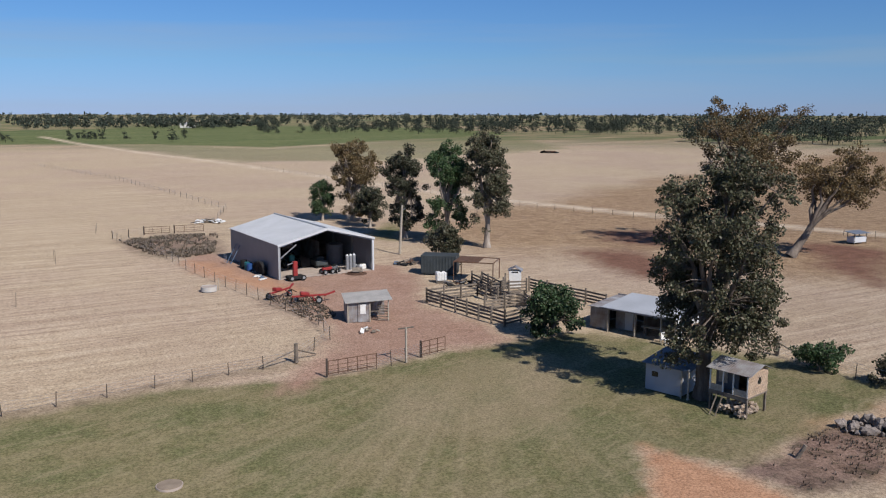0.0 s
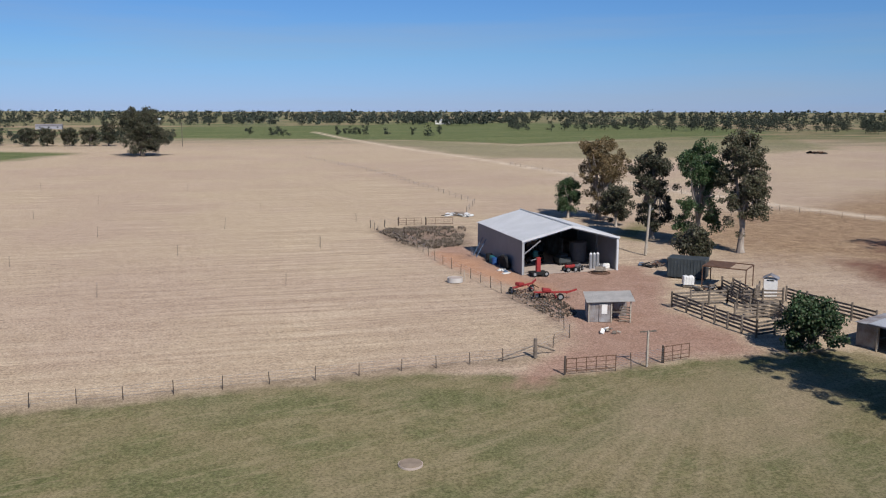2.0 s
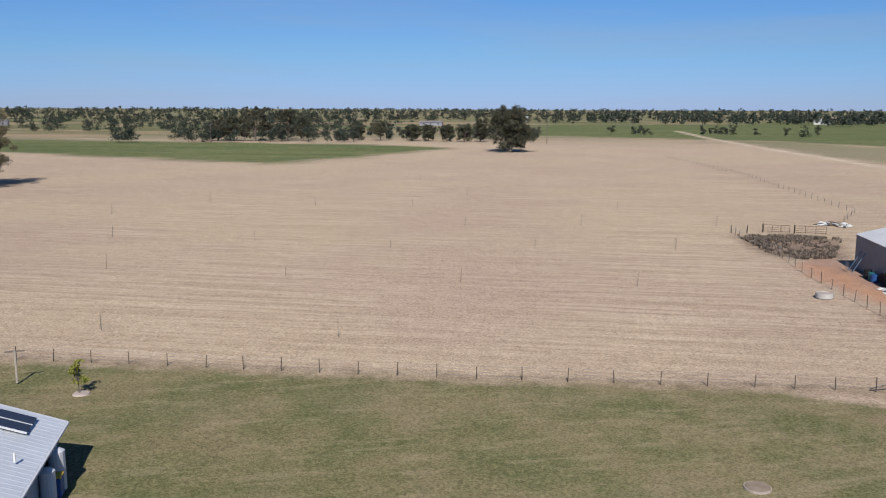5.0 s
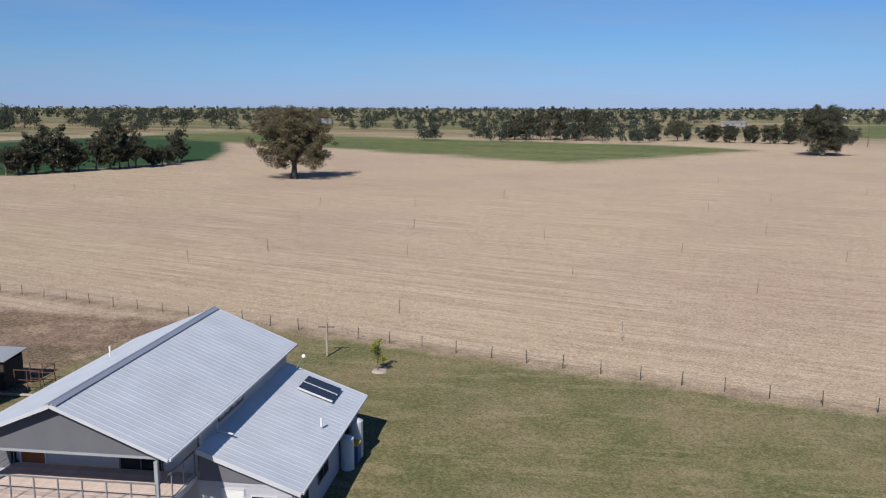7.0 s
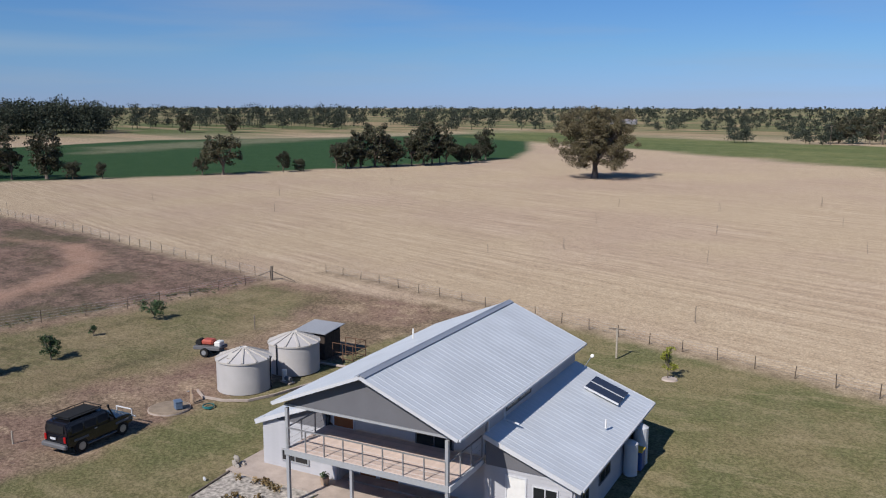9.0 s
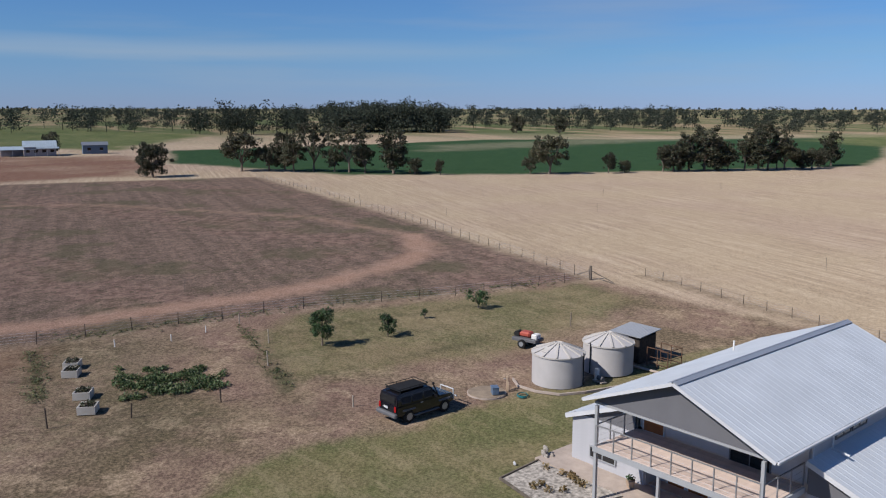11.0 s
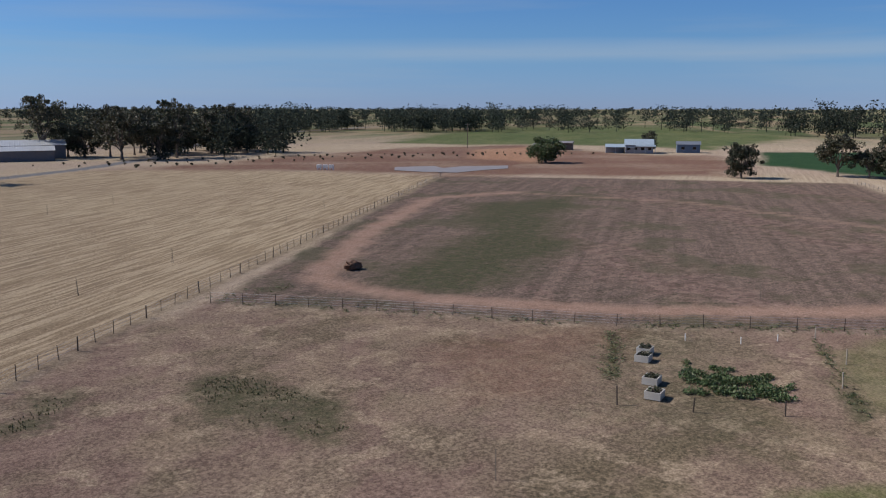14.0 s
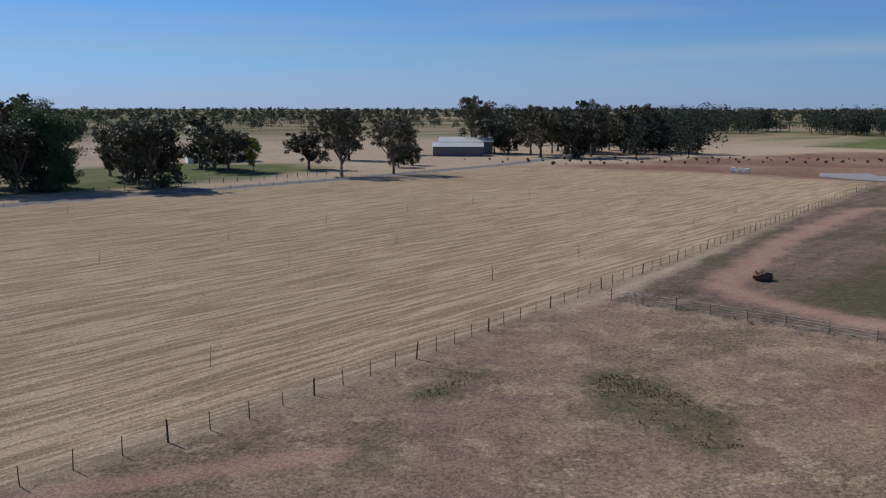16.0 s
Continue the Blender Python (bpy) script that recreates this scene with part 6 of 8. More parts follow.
    part("bonnet", box((1.7, 0.7, 0.8), (0.9, 0, 1.2), 0.1), M_TEAL, tr)
    part("cab", box((1.3, 1.4, 1.5), (-0.6, 0, 1.9), 0.1), M_GLASS, tr)
    part("cab_roof", box((1.5, 1.5, 0.12), (-0.6, 0, 2.7), 0.04), M_TRIM, tr)
    for sy in (-0.85, 0.85):
        wheel(tr, (-0.7, sy, 0.8), 0.8, 0.4)
        wheel(tr, (1.4, sy, 0.5), 0.5, 0.3)

    # made-up dark blocks, added to deepen the gloom inside the shed
    for u, v, w, d, hh, mat, lab in ((2.4, 13.0, 3.2, 3.0, 2.2, M_RUST, "dark rusty block added to darken the back of the shed"), (6.3, 13.5, 3.0, 2.6, 1.8, M_CONTAINER, "plain dark block added to darken the back of the shed"), (10.3, 12.5, 2.2, 3.4, 2.0, M_TIMBER, "dark timber-coloured block added to darken the back of the shed"), (7.2, 5.2, 1.6, 2.2, 1.3, M_CONTAINER, "low dark block added to darken the inside of the shed")):
        q = root("stored_machine", pose(*shed_point(u, v), 0, 0, SHED_ANG), lab, "machine", "stored machines")
        part("body", box((w, d, hh * 0.6), (0, 0, hh * 0.5), 0.15), mat, q)
        part("hopper", box((w * 0.7, d * 0.5, hh * 0.4), (0, 0, hh * 0.85), 0.12), mat, q)
        for sx in (-0.4, 0.4):
            part("foot", box((0.2, d * 0.8, hh * 0.25), (sx * w, 0, hh * 0.125)), M_BLACK, q)


shed_clutter()


def power_pole(x, y, h, label, lean=0, arms=0, r=0.19):
    p = root("power_pole", pose(x, y, 0, 0, lean, 0), label, "pole")
    part("pole", rod((0, 0, 0), (0, 0, h), r, 10, r * 0.75), M_PALEPOST if not arms else M_TIMBER, p)
    for k in range(arms):
        part("cross_arm", box((2.2, 0.12, 0.14), (0, 0, h - 0.5 - k * 0.9)), M_TIMBER, p)
        for s in (-0.9, 0, 0.9):
            part("insulator", rod((s, 0, h - 0.42 - k * 0.9), (s, 0, h - 0.2 - k * 0.9), 0.06, 6), M_STEEL, p)
    if not arms:
        part("bracket", beam((0, 0, h - 0.7), (0.5, -0.4, h - 0.35), 0.08, 0.08), M_STEEL, p)


power_pole(-5.75, 112.2, 6.6, "thick pale timber power pole behind the yard", 3)
power_pole(-159, -360, 13.5, "tall timber power pole with cross arm by the road", 0, 1)
power_pole(-262, -293, 11.0, "timber power pole with cross arm", 0, 1)
power_pole(-246, 372, 11.5, "distant timber power pole", 0, 1)
power_pole(-560, 205, 13, "distant timber power pole", 0, 1)
power_pole(-372, 255, 9.5, "distant pale power pole", 0, 1)


def junk_pile(x, y, label, seed, mats, n=14, spread=2.2, size=1.2):
    rng = random.Random(seed)
    t = root("rubbish_pile", pose(x, y, 0), label, "pile")
    for k in range(n):
        a, d = rng.uniform(0, 6.28), spread * rng.random() ** 0.7
        part("piece", box((size * rng.uniform(0.4, 1.2), size * rng.uniform(0.2, 0.6), 0.12), (math.cos(a) * d, math.sin(a) * d * 0.6, 0.1 + 0.5 * rng.random() * (1 - d / spread)), 0.02, turn=(rng.uniform(-25, 25), rng.uniform(-25, 25), rng.uniform(0, 180))), rng.choice(mats), t)


junk_pile(-39.8, 145.0, "heap of white sheets and broken boards behind the shed", 3, (M_WHITE, M_TRIM, M_TIMBER, M_WHITE), 22, 2.8, 1.7)
junk_pile(-6.4, 71.4, "small heap of pale pipes and weeds beside the drive", 5, (M_WHITE, M_TIMBER, M_PALEPOST), 8, 0.9, 0.6)
junk_pile(2.4, 92.0, "dark jumble of farm scrap by the container", 6, (M_RUST, M_BLACK, M_TIMBER, M_CARGREY), 22, 2.2, 0.9)
junk_pile(-3.6, 104.5, "dark jumble of stored scrap under the trees", 7, (M_RUST, M_BLACK, M_TIMBER, M_BLUEGREY), 20, 2.6, 1.0)
junk_pile(50.5, 399, "dark overturned machinery far out in the paddock", 8, (M_RUST, M_BLACK), 14, 6, 4.5)


def stock_yard():
    """Rail-and-post stock yard: each panel of rails is a thing of posts and rails."""
    runs = (((-1.6, 82.8), (1.2, 78.9), (3.3, 76.1), (5.5, 73.2)), ((5.5, 73.2), (8.6, 76.2)), ((-1.6, 82.8), (3.6, 86.0)), ((3.6, 86.0), (4.4, 84.2), (6.6, 81.2), (8.6, 79.8)), ((9.2, 88.6), (12.5, 84.3), (15.8, 80.2)),
            ((4.0, 79.2), (8.0, 81.4)), ((8.0, 81.4), (8.6, 76.2)), ((3.2, 91.4), (5.0, 86.4)), ((4.3, 91.8), (6.1, 86.6)), ((5.0, 86.4), (8.8, 87.4)), ((6.8, 90.5), (6.1, 86.6)), ((8.6, 76.2), (12.5, 77.4)))
    rng = random.Random(9)
    for run in runs:
        y = root("rail_fence", pose(*run[0], 0), "weathered grey timber rail fence of the stock yard", "fence", "stock yard rails")
        o = Vector((*run[0], 0))
        pts = []
        for a, b in zip(run, run[1:]):
            a, b = Vector((*a, 0)), Vector((*b, 0))
            n = max(1, round((b - a).length / 2.2))
            pts += [a.lerp(b, k / n) for k in range(n)]
        pts.append(Vector((*run[-1], 0)))
        for p in pts:
            part("post", rod(p - o, p - o + Vector((0, 0, 1.45 + 0.2 * rng.random())), 0.1, 7), M_TIMBER, y)
        for a, b in zip(pts, pts[1:]):
            for z in (0.3, 0.62, 0.94, 1.28):
                part("rail", beam(a - o + Vector((0.06, 0.06, z + rng.uniform(-0.03, 0.03))), b - o + Vector((0.06, 0.06, z + rng.uniform(-0.03, 0.03))), 0.06, 0.17), M_TIMBER, y)


stock_yard()


def loading_frame():
    f = root("pipe_shelter", pose(1.2, 93.3, 0, 0, 0, -15), "rusty pipe-framed shelter over the cattle crush", "shelter")
    for x, y in ((0, 0), (4.5, 0), (0, 3.6), (4.5, 3.6)):
        part("leg", rod((x, y, 0), (x, y, 2.3), 0.06, 6), M_RUST, f)
    for a, b in (((0, 0), (4.5, 0)), ((0, 3.6), (4.5, 3.6)), ((0, 0), (0, 3.6)), ((4.5, 0), (4.5, 3.6))):
        part("rail", rod((*a, 2.3), (*b, 2.3), 0.06, 6), M_RUST, f)
    part("shade_sheet", box((2.8, 3.6, 0.05), (1.4, 1.8, 2.36)), M_RUST, f)
    c = root("container", pose(-0.9, 98.6, 0, 0, 0, -10), "dark grey-green steel container under the trees", "container")
    part("body", box((4.2, 2.4, 2.2), (0.6, 0, 1.2), 0.04), M_CONTAINER, c)
    for k in range(12):
        part("rib", box((0.12, 0.06, 2.0), (-1.35 + k * 0.36, -1.22, 1.2)), M_CONTAINER, c)
    part("skid", box((4.0, 0.2, 0.14), (0.6, 0.8, 0.07)), M_TIMBER, c)
    i = root("ibc_tank", pose(-0.2, 93.2, 0, 0, 0, 12), "white cube tank in a wire cage on a pallet", "tank")
    part("bladder", box((1.15, 0.95, 1.0), (0, 0, 0.68), 0.1), M_WHITE, i)
    part("pallet", box((1.25, 1.05, 0.15), (0, 0, 0.08), 0.01), M_TIMBER, i)
    for k in range(5):
        part("cage_bar", rod((-0.6 + k * 0.3, -0.5, 0.15), (-0.6 + k * 0.3, -0.5, 1.2), 0.012, 5), M_STEEL, i)
    part("cap", rod((0, 0, 1.18), (0, 0, 1.25), 0.12, 10), M_BLACK, i)
    o = root("outhouse", pose(7.9, 90.9, 0, 0, 0, -8), "little white outhouse with grey gable roof", "outhouse")
    part("walls", box((1.25, 1.25, 1.8), (0, 0, 0.9)), M_WHITE, o)
    part("side_wall", box((0.04, 1.2, 1.75), (-0.65, 0, 0.9)), M_CARGREY, o)
    for s in (-1, 1):
        part("roof", slab([(0, -0.75, 2.25), (0, 0.75, 2.25), (s * 0.8, 0.75, 1.85), (s * 0.8, -0.75, 1.85)], 0.03), M_OLDIRON, o)
    part("vent", box((0.7, 0.03, 0.12), (0, -0.64, 1.7)), M_BLACK, o)


loading_frame()


# ---- low shed, shack and cubby under the big gum ----
def low_shed():
    ang = math.degrees(math.atan2(68.0 - 73.4, 19.3 - 13.1))
    s = root("low_shed", pose(13.1, 73.4, 0, 0, 0, ang), "long low iron shed with pale skillion roof and open bays", "shed")
    W, D = 8.3, 4.8
    part("back_wall", ribbed((0, D, 0), (W, D, 0), (0, D, 2.25), 0.18, 0.02, 0.02), M_OLDIRON, s)
    part("end_wall", ribbed((0, D, 0), (0, 0, 0), (0, D, 2.0), 0.18, 0.02, 0.02), M_OLDIRON, s)
    part("end_wall", ribbed((W, 0, 0), (W, D, 0), (W, 0, 2.0), 0.18, 0.02, 0.02), M_WHITE, s, "pale painted iron end wall")
    part("front_wall", ribbed((0, 0, 0), (1.9, 0, 0), (0, 0, 1.9), 0.18, 0.02, 0.02), M_OLDIRON, s)
    part("front_wall", box((2.0, 0.06, 2.0), (3.0, 1.0, 1.0)), M_OLDIRON, s)
    part("partition", box((0.06, 3.6, 2.0), (4.6, 3.0, 1.0)), M_OLDIRON, s)
    part("roof", ribbed((1.3, -0.6, 2.12), (W + 0.25, -0.6, 2.12), (1.3, D + 0.25, 2.45), 0.18, 0.02, 0.03), M_SHEDROOF, s, "pale grey steel roof")
    part("roof", ribbed((-0.15, -0.15, 1.92), (1.35, -0.15, 1.92), (-0.15, D, 2.1), 0.18, 0.02, 0.03), M_OLDIRON, s)
    part("gutter", box((7.3, 0.1, 0.1), (4.9, -0.65, 2.05)), M_GABLE, s)
    for x in (2.0, 4.6, 7.0, W):
        part("post", box((0.1, 0.1, 2.1), (x, -0.45, 1.05)), M_PALEPOST, s)
    part("door", box((0.75, 0.05, 1.85), (3.3, 0.94, 0.95)), M_TRIM, s, "pale grey door")
    part("shelf", box((2.4, 0.5, 0.06), (6.0, 0.6, 0.75)), M_PALEPOST, s)
    part("bench_leg", box((0.08, 0.4, 0.72), (5.2, 0.6, 0.36)), M_TIMBER, s)
    part("bench_leg", box((0.08, 0.4, 0.72), (7.0, 0.6, 0.36)), M_TIMBER, s)
    c = root("garden_chair", pose(18.2, 67.5, 0, 0, 0, 40), "old white garden chair by the shed", "chair")
    part("seat", box((0.5, 0.5, 0.05), (0, 0, 0.45), 0.02), M_WHITE, c)
    part("backrest", box((0.5, 0.05, 0.5), (0, 0.25, 0.72), 0.02), M_WHITE, c)
    for sx in (-0.2, 0.2):
        for sy in (-0.2, 0.2):
            part("leg", rod((sx, sy, 0), (sx, sy, 0.45), 0.025, 6), M_WHITE, c)
    f = root("wood_fence", pose(20.0, 68.7, 0, 0, 0, 25), "short weathered paling fence beside the low shed", "fence")
    for k in range(9):
        part("paling", box((0.17, 0.03, 1.35), (k * 0.2, 0, 0.68)), M_PINE if k % 3 else M_TIMBER, f)
    part("rail", box((1.8, 0.05, 0.08), (0.8, 0.04, 1.0)), M_TIMBER, f)


low_shed()


def shack():
    ang = math.degrees(math.atan2(54.2 - 56.0, 15.9 - 14.0))
    s = root("garden_shack", pose(14.0, 56.3, 0, 0, 0, ang), "grey-walled garden shack with carport under the gum", "shack")
    part("wall", box((2.6, 0.08, 1.85), (1.3, 0, 0.95)), M_SIDING, s)
    part("wall", box((0.08, 2.6, 1.85), (0, 1.3, 0.95)), M_SIDING, s)
    part("wall", box((0.08, 2.6, 1.85), (2.6, 1.3, 0.95)), M_SIDING, s)
    part("wall", box((2.6, 0.08, 1.85), (1.3, 2.6, 0.95)), M_SIDING, s)
    part("roof", ribbed((-0.2, -0.35, 1.95), (3.35, -0.35, 1.95), (-0.2, 3.0, 2.35), 0.18, 0.02, 0.03), M_GREYROOF, s, "blue-grey steel roof")
    part("window", box((0.45, 0.03, 0.35), (0.7, -0.05, 1.2)), M_GLASS, s)
    for x, y in ((2.75, -0.2), (3.25, -0.2), (3.25, 2.7)):
        part("post", box((0.1, 0.1, 2.0), (x, y, 1.0)), M_PALEPOST, s)


shack()


def cubby():
    """Cubby house on stilts with a little verandah, shingled end wall and firewood below."""
    a, b = Vector((17.1, 52.3)), Vector((18.8, 50.4))
    ang = math.degrees(math.atan2(b.y - a.y, b.x - a.x))
    c = root("cubby_house", pose(17.1, 52.3, 0, 0, 0, ang), "timber cubby house on stilts with shingled end and tin roof", "cubby house")
    L, D, FZ, EZ = 2.6, 2.4, 1.3, 2.75
    for x in (0.05, L / 2, L - 0.05):
        for y in (0.05, D - 0.05):
            part("stilt", box((0.13, 0.13, FZ), (x, y, FZ / 2)), M_TIMBER, c)
    part("floor", box((L + 0.1, D + 0.1, 0.1), (L / 2, D / 2, FZ)), M_TIMBER, c)
    part("floor_beam", box((L, 0.1, 0.18), (L / 2, 0.0, FZ - 0.12)), M_TIMBER, c)
    part("back_wall", box((L, 0.06, 1.45), (L / 2, D, FZ + 0.75)), M_PINE, c)
    part("front_wall", box((L * 0.6, 0.06, 1.4), (L * 0.3, 0.8, FZ + 0.75)), M_GABLE, c)
    part("front_wall", box((0.06, 1.6, 1.45), (0, 1.6, FZ + 0.75)), M_PINE, c)
    part("window_frame", box((0.6, 0.05, 0.75), (0.5, 0.74, FZ + 0.8)), M_PALEPOST, c)
    for x in (0.02, L * 0.35, L * 0.62, L - 0.02):
        part("verandah_post", box((0.08, 0.08, 1.35), (x, 0.02, FZ + 0.7)), M_WHITE, c)
    part("verandah_rail", box((L * 0.35, 0.05, 0.4), (L * 0.18, 0.02, FZ + 0.25)), M_PALEPOST, c)
    part("verandah_rail", box((L * 0.36, 0.05, 0.4), (L * 0.8, 0.02, FZ + 0.25)), M_PALEPOST, c)
    # end wall of small shingles, one by one
    w = part("end_wall", box((0.06, D, 1.5), (L, D / 2, FZ + 0.78)), M_PINE, c)
    sh = None
    for r in range(8):
        for k in range(9):
            y, z = 0.14 + k * 0.265 + (0.13 if r % 2 else 0), FZ + 0.12 + r * 0.18
            if y > D - 0.05 or (1.1 < y < 1.55 and 0.65 < z - FZ < 1.2):
                continue
            m = pose(L + 0.045, y, z, 0, 6, 0)
            if sh is None:
                sh = part("shingle", box((0.025, 0.25, 0.2), (0, 0, 0)), M_PINE, w, m=m)
            else:
                again(sh, m)
    part("window", box((0.05, 0.4, 0.45), (L + 0.03, 1.33, FZ + 0.92)), M_GLASS, w)
    part("gable", slab([(L, 0.0, EZ), (L, D, EZ), (L, D * 0.62, EZ + 0.45)], 0.02), M_PINE, c)
    part("roof", ribbed((-0.2, D * 0.62, EZ + 0.48), (L + 0.25, D * 0.62, EZ + 0.48), (-0.2, -0.2, EZ + 0.02), 0.15, 0.02, 0.02), M_OLDIRON, c)
    part("roof", ribbed((-0.2, D * 0.62, EZ + 0.48), (L + 0.25, D * 0.62, EZ + 0.48), (-0.2, D + 0.2, EZ + 0.05), 0.15, 0.02, 0.02), M_OLDIRON, c)
    part("ladder_stile", beam((0.6, -0.9, 0.02), (0.6, 0.0, FZ), 0.05, 0.08), M_TIMBER, c)
    part("ladder_stile", beam((1.0, -0.9, 0.02), (1.0, 0.0, FZ), 0.05, 0.08), M_TIMBER, c)
    p = root("firewood_stack", pose(18.3, 51.6, 0, 0, 0, ang), "loose stack of split firewood under the cubby", "firewood")
    rng = random.Random(3)
    lg = None
    for k in range(90):
        x, y = rng.uniform(-0.5, 1.3), rng.uniform(-0.7, 1.3)
        z = 0.1 + 0.75 * rng.random() * max(0.2, 1 - abs(x - 0.4) * 0.7)
        m = pose(x, y, z, 90 + rng.uniform(-25, 25), rng.uniform(-20, 20), rng.uniform(0, 180))
        if lg is None:
            lg = part("log", rod((0, 0, -0.19), (0, 0, 0.19), 0.09, 6), M_LOG, p, m=m)
        else:
            again(lg, m)


cubby()


def rock_pile(x, y, label, n, spread, seed, mat=None, size=0.3):
    rng = random.Random(seed)
    p = root("stone_pile", pose(x, y, 0), label, "stones")
    base = None
    for k in range(n):
        a, d = rng.uniform(0, 6.28), spread * rng.random() ** 0.6
        s = size * rng.uniform(0.5, 1.4)
        m = pose(math.cos(a) * d, math.sin(a) * d * 0.7, s * 0.4 + 0.5 * (1 - d / spread) * rng.random(), rng.uniform(0, 90), rng.uniform(0, 90), rng.uniform(0, 90)) @ Matrix.Diagonal((s * 1.2, s * 0.9, s * 0.7, 1))
        if base is None:
            bm = bmesh.new()
            bmesh.ops.create_icosphere(bm, subdivisions=1, radius=1.0)
            for v in bm.verts:
                v.co *= rng.uniform(0.75, 1.15)
            base = part("stone", bm, mat or M_STONE, p, m=m)
        else:
            again(base, m)


rock_pile(25.9, 48.6, "heap of grey and rusty field stones on bare earth", 70, 2.0, 1)
rock_pile(-41.94, -4.8, "single pale stone on the lawn", 1, 0.05, 2, M_TRIM, 0.2)
rock_pile(-43.34, -3.2, "small stones beside the gravel bed", 8, 0.5, 3, M_GRAVEL, 0.14)

st = root("leaning_stump", pose(19.6, 44.5, 0, 12, 25, 0), "leaning grey broken fence post", "post")
part("post", rod((0, 0, -0.1), (0, 0, 0.85), 0.13, 8, 0.1), M_TIMBER, st)


def feeder(x, y):
    f = root("stock_feeder", pose(x, y, 0, 0, 0, 25), "small grey covered stock feeder in the paddock", "feeder")
    part("bin", box((2.6, 1.3, 0.8), (0, 0, 0.55), 0.05), M_TRIM, f)
    part("roof", slab([(-1.6, -1.0, 1.55), (1.6, -1.0, 1.55), (1.6, 1.0, 1.75), (-1.6, 1.0, 1.75)], 0.06), M_GREYROOF, f)
    for sx in (-1.2, 1.2):
        part("post", box((0.1, 0.1, 1.6), (sx, -0.6, 0.8)), M_TIMBER, f)
        part("post", box((0.1, 0.1, 1.7), (sx, 0.6, 0.85)), M_TIMBER, f)


feeder(60.4, 122.6)


def cover(x, y, r, label):
    c = root("well_cover", pose(x, y, 0.0), label, "cover")
    part("slab", rod((0, 0, -0.1), (0, 0, 0.06), r, 28), M_COVER, c)
    part("edge", rod((0, 0, -0.1), (0, 0, 0.03), r + 0.06, 28), M_CONCRETE, c)
    return c


cover(-13.9, 40.8, 0.62, "round pale concrete cover set in the lawn")


# ---- things round the house ----
M_GREYTUFT = leaf_material("grey_weeds", (0.17, 0.135, 0.11), (0.24, 0.18, 0.14), 0.3)
M_GREENTUFT = leaf_material("weed_green", (0.10, 0.115, 0.05), (0.2, 0.17, 0.09), 0.3)
def four_wheel_drive():
    """Boxy off-road wagon with roof rack, snorkel and bull bar."""
    rear, front = Vector((-46.79, -12.0)), Vector((-49.09, -10.3))
    d = (front - rear).normalized()
    ang = math.degrees(math.atan2(d.y, d.x))
    side = Vector((-d.y, d.x))
    mid = (rear + front) / 2 + side * 0.6
    c = root("off_road_wagon", pose(mid.x, mid.y, 0, 0, 0, ang), "black off-road wagon with roof rack parked on dry grass", "car")

    def shell(rows, mat, name, bevel=0.05, label=""):
        """A hull from cross sections: x, half width low, half width high, z low, z high."""
        bm = bmesh.new()
        loops = []
        for x, w0, w1, z0, z1 in rows:
            loops.append([bm.verts.new(p) for p in ((x, -w0, z0), (x, -w0, (z0 + z1) / 2), (x, -w1, z1), (x, w1, z1), (x, w0, (z0 + z1) / 2), (x, w0, z0))])
        for p, q in zip(loops, loops[1:]):
            for k in range(6):
                bm.faces.new((p[k], p[(k + 1) % 6], q[(k + 1) % 6], q[k]))
        bm.faces.new(loops[0]), bm.faces.new(loops[-1][::-1])
        bmesh.ops.recalc_face_normals(bm, faces=bm.faces)
        bmesh.ops.bevel(bm, geom=list(bm.edges), offset=bevel, segments=2, affect="EDGES")
        return part(name, bm, mat, c, label, smooth=False)
    body = shell(((-2.32, 0.88, 0.90, 0.55, 1.12), (-1.5, 0.95, 0.95, 0.45, 1.16), (0.9, 0.95, 0.94, 0.45, 1.14), (1.7, 0.93, 0.88, 0.48, 1.10), (2.28, 0.86, 0.78, 0.52, 0.98)), M_CARPAINT, "body")
    shell(((-2.28, 0.88, 0.74, 1.12, 1.82), (-1.9, 0.9, 0.76, 1.12, 1.86), (0.35, 0.9, 0.76, 1.12, 1.86), (1.05, 0.88, 0.86, 1.12, 1.18)), M_CARPAINT, "cabin")
    for s in (-1, 1):
        for x0, x1 in ((-2.0, -1.25), (-1.15, -0.35), (-0.25, 0.5)):
            part("side_window", box((x1 - x0, 0.03, 0.44), ((x0 + x1) / 2, s * 0.885, 1.45), 0.01, turn=(s * 11, 0, 0)), M_GLASS, c)
        part("mirror", box((0.14, 0.2, 0.2), (0.62, s * 1.05, 1.25), 0.03), M_CARPAINT, c)
        part("tail_light", box((0.05, 0.16, 0.34), (-2.35, s * 0.74, 0.98), 0.01), M_TAIL, c, "red tail light")
        part("headlight", box((0.05, 0.28, 0.18), (2.28, s * 0.6, 0.86), 0.01), M_WHITE, c, "clear headlight")
        part("sill_step", box((2.0, 0.16, 0.06), (-0.1, s * 1.0, 0.42), 0.01), M_CARGREY, c)
        part("door_handle", box((0.16, 0.03, 0.04), (-0.45, s * 0.965, 1.08)), M_TRIM, c, "chrome door handle")
        for x in (-1.42, 1.42):
            wheel(c, (x, s * 0.83, 0.39), 0.39, 0.27)
            part("wheel_arch", box((0.98, 0.1, 0.14), (x, s * 0.93, 0.83), 0.04), M_CARGREY, c)
    part("windscreen", box((0.78, 1.5, 0.03), (0.72, 0, 1.52), 0.01, turn=(0, 44, 0)), M_GLASS, c)
